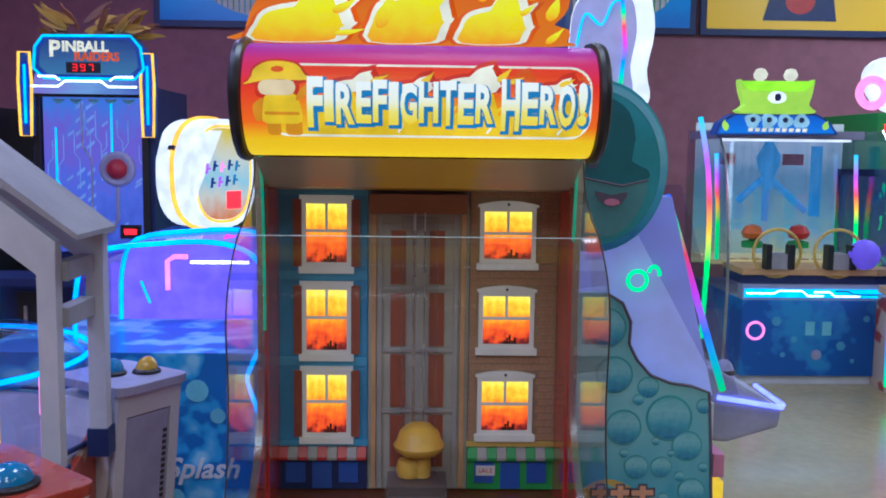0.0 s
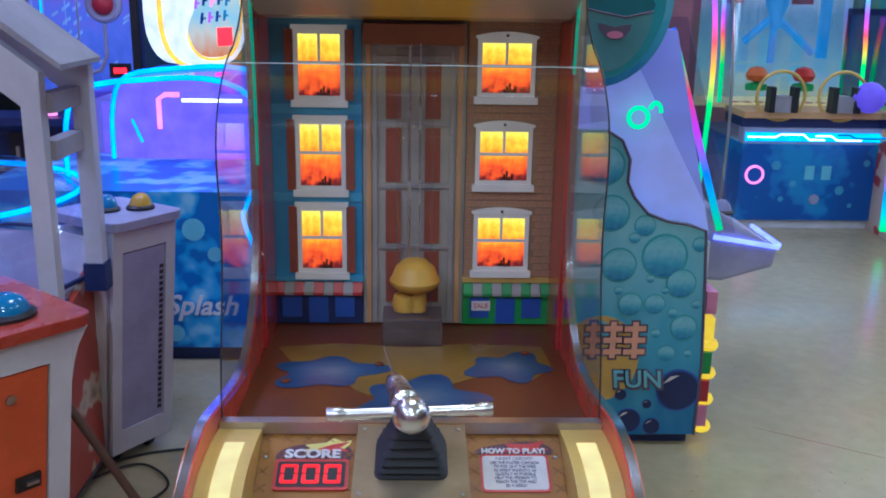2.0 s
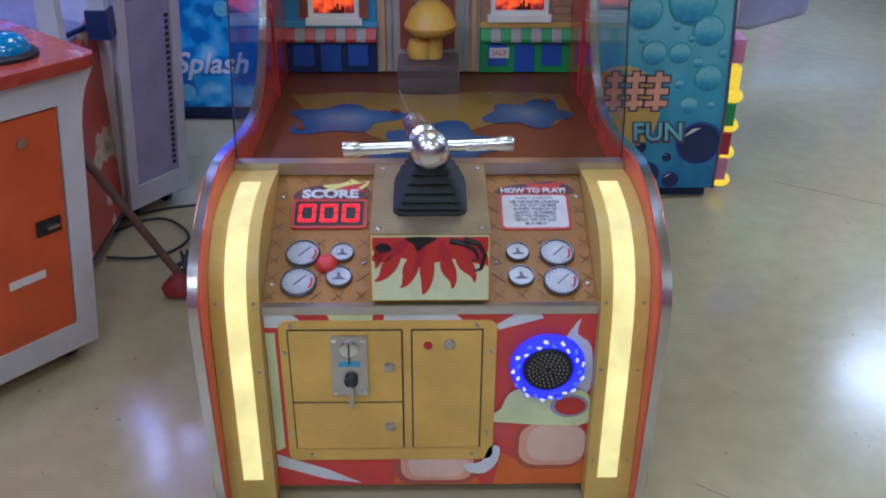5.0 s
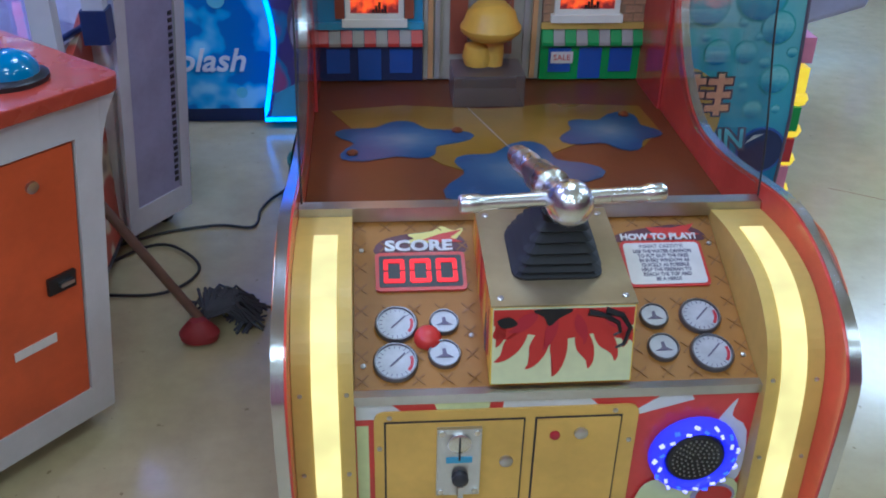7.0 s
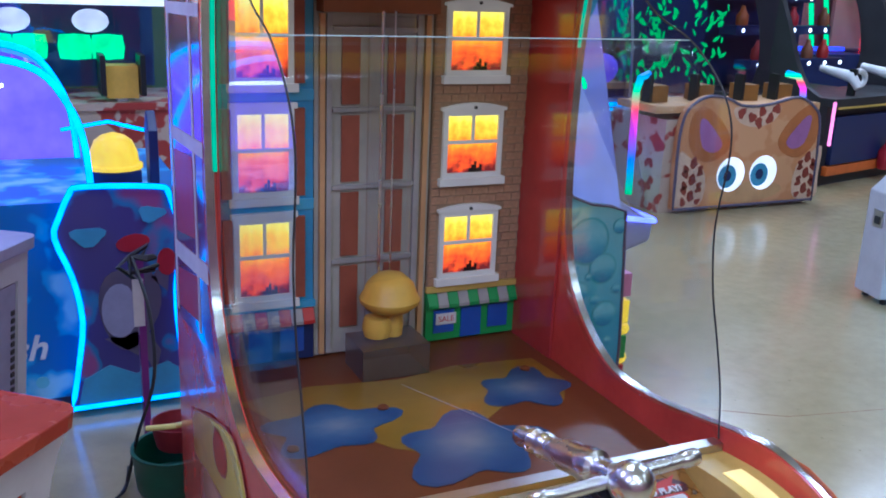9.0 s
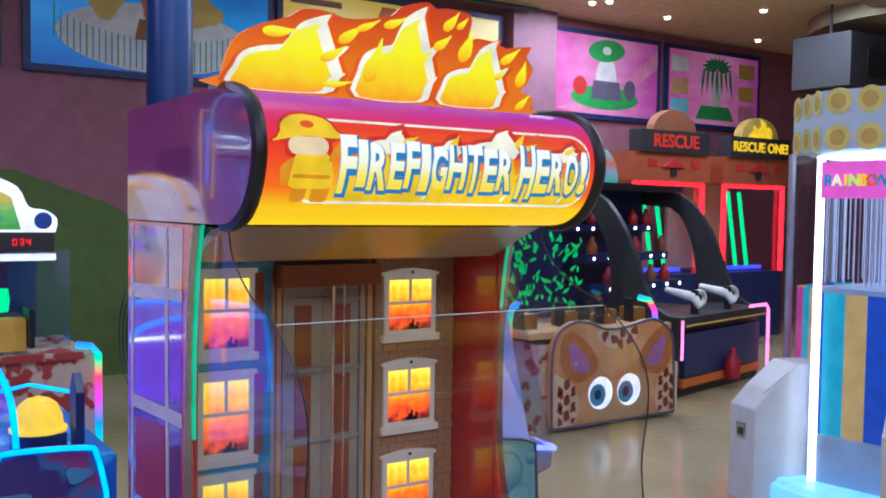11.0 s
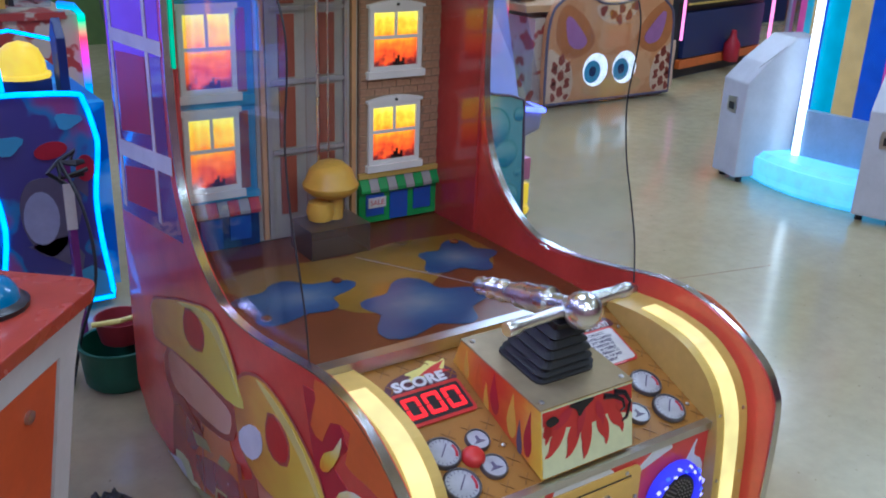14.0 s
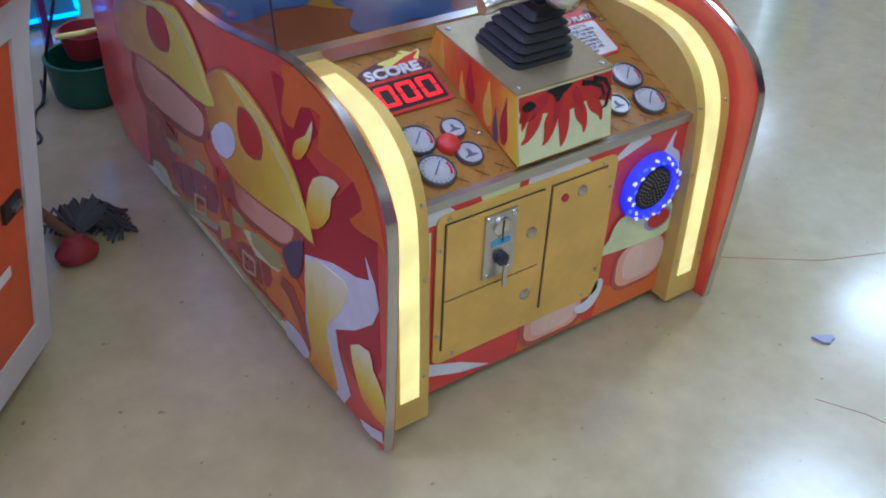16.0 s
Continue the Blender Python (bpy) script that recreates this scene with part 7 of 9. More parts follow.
face_art("dolphin_eye", [blob(16, 0.020, 0.026, (), (0.526, 1.475))], "ink", disc, YD - 0.034)
face_art("eye_glint", [blob(10, 0.006, 0.008, (), (0.531, 1.485))], "white", disc, YD - 0.037)
for dx in (0.0, 0.052):
    part("ring_light", tube(B(), [(0.690 + dx + (0.030 if not dx else 0.018) * math.cos(a), YD + 0.025, 1.097 + dx * 0.3 + 0.030 * math.sin(a)) for a in [math.tau * i / 18 for i in range(18)][: 18 if not dx else 9]], 0.006, 6, not dx), "green_led", dol, "small green light ring", smooth=True)
CL = [(0.55, 1.75), (0.56, 2.00), (0.62, 2.10), (0.74, 2.14), (0.83, 2.09), (0.86, 1.95), (0.835, 1.80), (0.85, 1.70), (0.80, 1.64), (0.70, 1.66), (0.62, 1.70)]
CL = [tuple(q[:2]) for q in smooth_path([(a, b, 0) for a, b in CL + CL[:1]], 3)][:-1]
part("cloud_sign", prism(B(), CL, "y", YD + 0.60, YD + 0.66), "lit_white", dol, "white cloud-shaped lit sign")
M["cloud_print"] = glow("cloud_print", (0.36, 0.34, 0.62), 0.55, (0.3, 0.3, 0.45))
face_art("cloud_face", [[(0.665 + (x - 0.70) * 0.80, 1.90 + (z - 1.90) * 0.86) for x, z in CL]], "cloud_print", dol, YD + 0.60, "lilac lit sign face")
part("sign_light", tube(B(), [(0.735, YD + 0.59, 1.74), (0.750, YD + 0.59, 1.88), (0.735, YD + 0.59, 2.05)], 0.008, 8), "rainbow", dol, smooth=True)
part("sign_outline", tube(B(), smooth_path([(0.57, YD + 0.59, 1.88), (0.60, YD + 0.59, 2.00), (0.66, YD + 0.59, 1.96), (0.70, YD + 0.59, 2.04), (0.735, YD + 0.59, 2.05)], 4), 0.005, 6), "cyan2", dol, smooth=True)
bx("sign_post", "white", dol, 0.56, 0.62, YD + 0.61, YD + 0.65, 1.36, 1.76)

# ---- one-eyed creature game with steering wheels ----
frog = thing("arcade_game", "blue driving-ring game with a green creature crest", "arcade machine")
YG = 4.32
M["deep_blue"] = patched("deep_blue_print", (0.012, 0.10, 0.40), (0.03, 0.18, 0.52), 5.0, 0.54, 0.3, third=(0.04, 0.26, 0.56))
bx("base", "deep_blue", frog, 2.10, 3.12, YG, 5.4, 0.06, 0.56, bevel=0.01, label="deep blue printed base")
bx("plinth", "white", frog, 2.12, 3.10, YG + 0.03, 5.4, 0.0, 0.06)
bx("light_band", "cyan2", frog, 2.11, 3.11, YG - 0.012, YG, 0.578, 0.632, label="zigzag cyan light band")
for k, pts in enumerate(([(2.12, 0.605), (2.30, 0.605), (2.33, 0.622), (2.48, 0.622), (2.52, 0.59), (2.62, 0.59)], [(2.70, 0.622), (2.78, 0.622), (2.82, 0.60), (3.09, 0.60)], [(2.56, 0.615), (2.66, 0.615), (2.70, 0.588), (2.86, 0.588)])):
    part("zigzag_line", tube(B(), [(x, YG - 0.014, z) for x, z in pts], 0.005, 6), "navy" if k == 1 else "white_led", frog)
bx("band_cover", M["lilac"], frog, 2.10, 3.12, YG, YG + 0.1, 0.56, 0.66)
bx("counter", "tan", frog, 2.10, 3.12, YG + 0.02, YG + 0.42, 0.72, 0.76, bevel=0.006)
bx("counter_front", "navy", frog, 2.10, 3.12, YG + 0.05, YG + 0.4, 0.66, 0.72)
# emission in the scene print stands in for the lighting inside the case
M["inside"] = ramp_mat("inside_print_glow", [(0, (0.62, 0.60, 0.22)), (0.25, (0.25, 0.50, 0.50)), (0.6, (0.16, 0.32, 0.42)), (1, (0.60, 0.68, 0.75))], 2, 0.85, 0.5, 0.3, 7)
bx("back_scene", "inside", frog, 2.02, 3.10, 5.20, 5.22, 0.70, 1.72, label="lit scene at the back of the case")
bx("case_top", M["lilac"], frog, 2.0, 2.98, YG + 0.30, 5.3, 1.60, 1.655)
# light strip added under the top to brighten the case
bx("case_fill_lamp", "lit_white", frog, 2.06, 2.92, YG + 0.36, YG + 0.50, 1.585, 1.60)
SIDE_WING = smooth_path([(YG + 0.02, 0.08, 0), (YG - 0.02, 0.60, 0), (YG + 0.02, 1.10, 0), (YG + 0.12, 1.45, 0), (YG + 0.32, 1.66, 0)], 4)
for x in (1.985, 3.10):
    wg = part("side_window", prism(B(), [tuple(q[:2]) for q in SIDE_WING] + [(5.3, 1.66), (5.3, 0.08)], "x", x, x + 0.012), "dome", frog, "smoky clear side window", shadow=False)
    part("window_edge", tube(B(), [(x + 0.006, q[0], q[1]) for q in SIDE_WING], 0.010, 6), "steel", wg, smooth=True)
# emission in place of yellowish light falling on the play floor
M["lit_floor"] = glow("lit_floor", (0.80, 0.66, 0.24), 0.55, (0.4, 0.35, 0.2))
bx("play_floor", "lit_floor", frog, 2.03, 3.05, YG + 0.43, 5.19, 0.74, 0.77, label="play floor made to glow yellow")
for k in range(9):
    bx("letter_bar", "red", frog, 2.16 + k * 0.085, 2.21 + k * 0.085, YG + 0.46, YG + 0.52, 0.77, 0.774)
# the blue robot and beams emit in place of light inside the case
M["lit_sky"] = glow("lit_sky", (0.05, 0.34, 0.62), 0.55, (0.1, 0.3, 0.5))
part("hanging_robot", lathe(B(), [(0, 1.24), (0.03, 1.25), (0.045, 1.34), (0.075, 1.41), (0.085, 1.48), (0.05, 1.54), (0.02, 1.60)], 18, Matrix.Translation((2.49, 5.02, 0))), "lit_sky", frog, "blue hanging robot with two arms", smooth=True)
for x in (1.99, 2.93):
    pts = smooth_path([(x + 0.02, YG + 0.28, 0.79), (x + 0.015, YG + 0.28, 1.1), (x, YG + 0.28, 1.30), (x - 0.01, YG + 0.28, 1.50)], 4)
    part("light_tube", tube(B(), pts, 0.014, 8), "tube_run", frog, "rainbow light tube", smooth=True)
part("cyan_tube", tube(B(), smooth_path([(1.863, YG + 0.08, 0.29), (1.880, YG + 0.08, 0.65), (1.888, YG + 0.08, 1.03), (1.865, YG + 0.08, 1.40), (1.803, YG + 0.08, 1.73)], 3), 0.017, 8), "tube_run", frog, smooth=True)
for x in (2.20, 2.52):
    part("target", lathe(B(), [(0, -0.05), (0.06, -0.035), (0.075, 0.0), (0.05, 0.045), (0, 0.06)], 16, Matrix.Translation((x + 0.1, 4.75, 0.96))), "orange" if x < 2.4 else "red", frog, "round creature target", smooth=True)
    part("target_foot", lathe(B(), [(0.07, 0.86), (0.07, 0.90), (0.02, 0.91), (0.02, 0.93)], 14, Matrix.Translation((x + 0.1, 4.75, 0))), "green", frog, smooth=True)
for pts in ([(2.49, 1.30), (2.49, 1.02)], [(2.46, 1.32), (2.29, 1.16)], [(2.52, 1.32), (2.785, 1.09)]):
    part("scene_beam", tube(B(), [(x, 5.05, z) for x, z in pts], 0.026, 8), "lit_sky", frog)
bx("scene_pillar", "lit_sky", frog, 2.86, 2.92, 5.12, 5.18, 1.05, 1.56)
for x in (2.22, 2.72):
    bx("red_board", "red", frog, x - 0.07, x + 0.07, 5.14, 5.18, 1.42, 1.50)
for x in (2.33, 2.73):
    w_ = part("wheel", tube(B(), [(x + 0.155 * math.cos(a), YG + 0.05, 0.86 + 0.155 * math.sin(a)) for a in [math.tau * i / 28 for i in range(28)]], 0.011, 8, True), "gold", frog, "gold steering ring", smooth=True)
    for dx in (-0.075, 0.075):
        bx("grip", "black", w_, x + dx - 0.018, x + dx + 0.018, YG - 0.02, YG + 0.06, 0.76, 0.92, bevel=0.006)
    bx("gun_body", "grey", w_, x - 0.055, x + 0.055, YG + 0.0, YG + 0.14, 0.76, 0.86, bevel=0.01)
M["ball_violet"] = glow("ball_violet", (0.14, 0.08, 0.75), 0.55, (0.15, 0.1, 0.5))
part("ball", lathe(B(), [(0, -0.10), (0.05, -0.087), (0.087, -0.05), (0.10, 0), (0.087, 0.05), (0.05, 0.087), (0, 0.10)], 20, Matrix.Translation((2.88, YG + 0.0, 0.86))), "ball_violet", frog, "violet lit ball", smooth=True)
part("window", box(B(), 2.05, 2.98, YG + 0.43, YG + 0.435, 0.76, 1.64), "dome", frog, "clear case window", shadow=False)
TS = [(1.94, 1.62), (1.97, 1.70), (2.06, 1.76), (2.62, 1.765), (2.71, 1.71), (2.765, 1.63)]
tsg = part("title_box", prism(B(), TS, "y", YG + 0.22, YG + 0.34), "blue", frog, "blue arched title box")
M["lit_green"] = glow("lit_green", (0.48, 0.80, 0.05), 0.72, (0.3, 0.5, 0.1))
M["lit_pale_blue"] = glow("lit_pale_blue", (0.42, 0.72, 0.95), 0.8)
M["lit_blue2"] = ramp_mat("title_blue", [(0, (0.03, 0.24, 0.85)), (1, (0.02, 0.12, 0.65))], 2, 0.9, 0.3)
face_art("title_print", [[(2.36 + (x - 2.36) * 0.94, 1.69 + (z - 1.69) * 0.84) for x, z in TS]], "lit_blue2", tsg, YG + 0.22)
face_art("title_blob", [blob(14, 0.052, 0.048, ((3, 0.12, i), (5, 0.06, 1)), (2.19 + i * 0.108, 1.715)) for i in range(4)], "lit_pale_blue", tsg, YG + 0.217)
face_art("eye_dot", [blob(10, 0.018, 0.018, (), (2.19 + i * 0.108, 1.722)) for i in range(4)], "navy", tsg, YG + 0.214)
face_art("letter_bar", [[(2.16 + k * 0.045, 1.645), (2.19 + k * 0.045, 1.645), (2.195 + k * 0.045, 1.668), (2.165 + k * 0.045, 1.668)] for k in range(9)], "lit_cream", tsg, YG + 0.214)
face_art("title_leaf", [leafdrop(0.05, 0.07, 20, (2.02, 1.65)), leafdrop(0.05, 0.06, -10, (2.67, 1.66))], "lit_green", tsg, YG + 0.216)
CR = curvy([(2.10, 1.765), (2.13, 1.82), (2.105, 1.90), (2.093, 1.985), (2.135, 1.935), (2.19, 1.915), (2.25, 1.955), (2.34, 1.968), (2.43, 1.955), (2.49, 1.915), (2.545, 1.935), (2.585, 1.988), (2.575, 1.90), (2.555, 1.82), (2.58, 1.765)], 3)
cr = part("crest", prism(B(), CR, "y", YG + 0.20, YG + 0.30), "lit_green", frog, "green crown-shaped creature head", bevel=0.008)
for x in (2.24, 2.44):
    part("stalk", lathe(B(), [(0.02, 1.93), (0.018, 1.975), (0.040, 1.995), (0.046, 2.02), (0.03, 2.052), (0, 2.06)], 14, Matrix.Translation((x, YG + 0.25, 0))), "lit_cream", cr, "lit eye stalk", smooth=True)
face_art("eye_white", [blob(20, 0.062, 0.040, (), (2.338, 1.868))], "lit_white", cr, YG + 0.20)
face_art("pupil", [blob(14, 0.022, 0.025, (), (2.342, 1.868))], "navy", cr, YG + 0.197)
part("side_ring", tube(B(), [(2.19 + 0.055 * math.cos(a), YG - 0.012, 0.36 + 0.055 * math.sin(a)) for a in [math.tau * i / 20 for i in range(20)]], 0.008, 6, True), "pink_led", frog, "pink ring light", smooth=True)
part("side_ring", tube(B(), [(3.05 + 0.055 * math.cos(a), YG - 0.012, 0.36 + 0.055 * math.sin(a)) for a in [math.tau * i / 20 for i in range(20)]], 0.008, 6, True), "green_led", frog, smooth=True)
for x, z, r in ((2.33, 0.42, 0.030), (2.45, 0.30, 0.022), (2.76, 0.26, 0.030), (2.92, 0.44, 0.022), (2.38, 0.20, 0.018), (2.84, 0.16, 0.015)):
    face_art("star_print", [blob(12, r, r, ((6, 0.35, 0.2),), (x, z))], "sky", frog, YG)
for x in (2.55, 2.66):
    bx("door_label", "aqua", frog, x - 0.03, x + 0.03, YG - 0.006, YG, 0.33, 0.42)
part("emblem", lathe(B(), [(0.035, 0), (0.03, 0.01), (0, 0.012)], 12, Matrix.Translation((2.60, YG, 0.20)) @ pose(0, 0, 0, 90)), M["lilac"], frog)

bird = thing("arcade_game", "green machine with a glowing bird-shaped sign", "arcade machine")
bx("body", "green", bird, 3.25, 4.0, 5.0, 5.9, 0.0, 1.80, bevel=0.01)
part("bird_sign", prism(B(), blob(30, 0.30, 0.22, ((2, 0.15, 0.6), (3, 0.12, 0.2)), (3.42, 2.02)), "y", 4.90, 4.98), "lit_white", bird, "white bird-shaped lit sign")
face_art("bird_print", [blob(24, 0.20, 0.15, ((2, 0.15, 0.6),), (3.45, 2.02))], "lit_green", bird, 4.90)
part("ring_light", tube(B(), [(3.14 + 0.09 * math.cos(a), 4.88, 1.93 + 0.09 * math.sin(a)) for a in [math.tau * i / 22 for i in range(22)]], 0.03, 8, True), "pink_led", bird, "pink ring light", smooth=True)
bx("counter", "red_led", bird, 3.30, 3.60, 4.985, 4.998, 1.66, 1.72)

# ---- giraffe-fronted game ----
gir = thing("arcade_game", "giraffe-fronted shooting game with a clear hood", "arcade machine")
M["giraffe"] = patched("giraffe_fur", (0.60, 0.27, 0.11), (0.66, 0.34, 0.16), 4.0, 0.5, 0.4)
YR = 3.67
GP = [(3.06, 0.03), (3.05, 0.425), (3.07, 0.61), (3.13, 0.70), (3.26, 0.752), (3.41, 0.732), (3.52, 0.69), (3.66, 0.683), (3.80, 0.70), (4.0, 0.735), (4.15, 0.665), (4.22, 0.53), (4.24, 0.03)]
GP = [tuple(q[:2]) for q in smooth_path([(a, b, 0) for a, b in GP], 3)]
gp = part("head_panel", prism(B(), GP, "y", YR, YR + 0.05), "giraffe", gir, "giraffe-head front panel with big eyes")
part("panel_edge", tube(B(), [(a, YR - 0.002, b) for a, b in GP], 0.010, 6, True), "ink", gp)
M["cheek_cream"] = mat("cheek_cream", (0.72, 0.50, 0.34), 0.4)
M["patch_red"] = mat("patch_red", (0.30, 0.055, 0.035), 0.4)
M["ear_lilac"] = mat("ear_lilac", (0.40, 0.16, 0.36), 0.4)
M["ear_brown"] = mat("ear_brown", (0.50, 0.17, 0.05), 0.4)
for cx, s in ((3.28, 1), (4.06, -1)):
    face_art("ear", [curvy([(cx + s * x, z) for x, z in ((-0.15, 0.60), (-0.07, 0.69), (0.09, 0.60), (0.19, 0.46), (0.14, 0.37), (-0.01, 0.33), (-0.14, 0.43))])], "ear_brown", gp, YR)
    face_art("ear_inner", [curvy([(cx + s * x, z) for x, z in ((-0.08, 0.58), (-0.04, 0.61), (0.06, 0.52), (0.12, 0.44), (0.06, 0.39), (-0.04, 0.43))])], "ear_lilac", gp, YR - 0.002)
    face_art("cheek", [curvy([(cx - s * 0.21, 0.05), (cx - s * 0.21, 0.20), (cx - s * 0.21, 0.40), (cx - s * 0.12, 0.36), (cx - s * 0.02, 0.30), (cx + s * 0.02, 0.17), (cx - s * 0.02, 0.05)])], "cheek_cream", gp, YR)
    for k in range(18):
        px, pz = cx - s * (0.035 + 0.058 * (k % 3)), 0.075 + 0.054 * (k // 3) + 0.024 * (k % 2)
        if pz < 0.35:
            face_art("patch", [blob(10, 0.023 + 0.004 * (k % 2), 0.020 + 0.004 * (k % 3), ((3, 0.18, k), (2, 0.15, k * 2)), (px, pz))], "patch_red", gp, YR - 0.002)
face_art("forehead", [curvy([(3.46, 0.66), (3.52, 0.685), (3.66, 0.68), (3.80, 0.695), (3.86, 0.66), (3.80, 0.58), (3.66, 0.545), (3.52, 0.58)])], "cheek_cream", gp, YR)
for k, (x, z) in enumerate(((3.53, 0.64), (3.62, 0.61), (3.70, 0.65), (3.77, 0.60), (3.82, 0.66), (3.68, 0.575))):
    face_art("patch", [blob(9, 0.032, 0.036, ((3, 0.2, k), (2, 0.15, k * 2)), (x, z))], "patch_red", gp, YR - 0.002)
for x in (3.50, 3.775):
    face_art("eye_white", [blob(22, 0.115, 0.115, (), (x, 0.240))], "lit_white", gp, YR - 0.001)
    face_art("iris", [blob(18, 0.075, 0.078, (), (x + (-0.03 if x < 3.6 else -0.035), 0.228))], "sky", gp, YR - 0.004)
    face_art("pupil", [blob(14, 0.032, 0.036, (), (x + (-0.03 if x < 3.6 else -0.035), 0.232))], "navy", gp, YR - 0.006)
face_art("snout", [blob(26, 0.28, 0.07, ((2, 0.06, 0),), (3.67, 0.115))], "tan", gp, YR)
bx("body", "hide", gir, 2.98, 4.22, YR + 0.05, 5.0, 0.0, 0.60, label="pale patched side panels")
bx("counter", "tan", gir, 2.90, 4.26, YR + 0.06, 4.15, 0.64, 0.685, bevel=0.008)
# drop-shaped pieces stand in for green-lit figures, their light put in as emission
M["figure_green"] = glow("green_figure", (0.02, 0.70, 0.12), 0.75, (0.03, 0.35, 0.08))
random.seed(11)
for gx, gy in ((3.20, 4.55), (3.55, 4.60), (3.95, 4.60)):
    for k in range(52):
        a, r, z = random.uniform(0, math.tau), random.uniform(0.02, 0.16), random.uniform(0.70, 1.30)
        r *= 1.2 - abs(z - 0.98)
        lf = part("figure_piece", (lambda b: (prism(b, leafdrop(0.030, 0.065, 0), "y", -0.003, 0.003), b.transform(pose(gx + r * math.cos(a), gy + r * math.sin(a), z, random.uniform(-40, 40), random.uniform(-70, 70), random.uniform(0, 180))), b)[2])(B()), "figure_green", gir)
for x in (3.05, 3.42, 3.80, 4.10):
    gg = bx("mounted_gun", "leather", gir, x - 0.06, x + 0.06, 3.90, 4.05, 0.685, 0.79, bevel=0.02)
    bx("gun_handle", "black", gg, x - 0.085, x - 0.062, 3.90, 3.98, 0.685, 0.86, bevel=0.005)
part("hood", box(B(), 2.98, 4.22, 4.20, 4.206, 0.68, 1.36), "dome", gir, "clear front hood", shadow=False)
bx("hood_side", "dome", gir, 2.98, 2.986, 4.206, 5.0, 0.60, 1.36).visible_shadow = False
bx("back_board", "navy", gir, 2.98, 4.22, 4.94, 5.0, 0.60, 1.40)
for x, s in ((2.86, -1), (4.26, 1)):
    part("light_arm", tube(B(), [(x - s * 0.12, 3.95, 0.86), (x - s * 0.04, 3.92, 0.84), (x, 3.90, 0.76), (x, 3.88, 0.10 if s < 0 else 0.62)], 0.024, 8), "rainbow", gir, "rainbow light arm", smooth=True)

# ---- dark bottle-shooting game ----
SM = pose(4.74, 4.06, 0, 0, 0, 13)
sh = thing("arcade_game", "black shooting game with bottle shelves and pink lights", "arcade machine", SM)
bx("base", "dark", sh, 0.0, 1.50, 0.04, 1.3, 0.0, 0.60, bevel=0.01)
bx("display_front", "navy", sh, 0.08, 1.44, 0.0, 0.04, 0.16, 0.52)
bx("base_glow", "orange", sh, 0.04, 1.46, -0.004, 0.04, 0.08, 0.15)
bx("counter", "dark", sh, -0.02, 1.52, -0.03, 0.5, 0.60, 0.66, bevel=0.008)
bx("hazard_strip", "gold", sh, 0.02, 1.48, -0.04, -0.03, 0.585, 0.60)
part("light_edge", tube(B(), [(1.20, -0.02, 0.675), (1.50, -0.03, 0.675), (1.545, -0.035, 0.63), (1.55, -0.035, 0.06)], 0.016, 8), "pink_led", sh, "pink light edge", smooth=True)
part("light_edge", tube(B(), [(-0.03, -0.03, 0.64), (-0.03, -0.03, 0.32)], 0.012, 8), "pink_led", sh, smooth=True)
ARC = [(0.10, 0.66), (0.22, 0.72), (0.34, 0.90), (0.46, 1.20), (0.62, 1.48), (0.86, 1.68), (1.30, 1.72), (1.30, 1.58), (0.96, 1.55), (0.80, 1.40), (0.70, 1.15), (0.66, 0.85), (0.72, 0.66)]
ARC = [tuple(q[:2]) for q in smooth_path([(a, b, 0) for a, b in ARC], 2)]
for x in (-0.02, 1.46):
    part("side_arch", prism(B(), ARC, "x", x, x + 0.06), "dark", sh, "curved black side arch")
bx("back_board", "navy", sh, 0.02, 1.48, 1.28, 1.32, 0.6, 1.70)
bx("canopy", "black", sh, -0.02, 1.52, 0.86, 1.32, 1.70, 1.76)
random.seed(3)
for k, z in enumerate((0.86, 1.12, 1.38)):
    y = 0.78 + 0.18 * k
    sl = bx("shelf", "navy", sh, 0.06, 1.44, y, y + 0.16, z - 0.07, z, label="dark blue shelf with small lamps", bevel=0.004)
    for i in range(6):
        x = 0.16 + i * 0.24
        part("lamp", lathe(B(), [(0.018, 0), (0.012, 0.01), (0, 0.013)], 10, Matrix.Translation((x, y, z - 0.035)) @ pose(0, 0, 0, 90)), "white_led", sl)
        if (i + k) % 3 != 2:
            part("bottle", lathe(B(), [(0.045, 0), (0.050, 0.02), (0.050, 0.08), (0.024, 0.115), (0.018, 0.15), (0.022, 0.155), (0, 0.158)], 14, Matrix.Translation((x + 0.08, y + 0.08, z))), ("red", "crimson", "orange", "brown")[(i + 2 * k) % 4], sh, "red target bottle", smooth=True)
for x in (0.35, 0.95):
    gq = part("toy_gun", tube(B(), [(x, 0.02, 0.72), (x, 0.08, 0.80), (x + 0.03, 0.36, 0.84)], [0.030, 0.045, 0.028], 10), "white", sh, "white mounted toy gun", smooth=True)
    part("gun_ring", tube(B(), [(x + 0.12 + 0.10 * math.cos(a), 0.10, 0.78 + 0.06 * math.sin(a)) for a in [math.tau * i / 18 for i in range(18)]], 0.022, 8, True), "white", gq, smooth=True)
    bx("gun_post", "black", gq, x - 0.02, x + 0.02, 0.05, 0.10, 0.66, 0.86)
part("big_bottle", lathe(B(), [(0.06, 0.16), (0.07, 0.20), (0.07, 0.30), (0.03, 0.36), (0.022, 0.42), (0, 0.425)], 14, Matrix.Translation((0.80, -0.06, -0.08))), "crimson", sh, smooth=True)
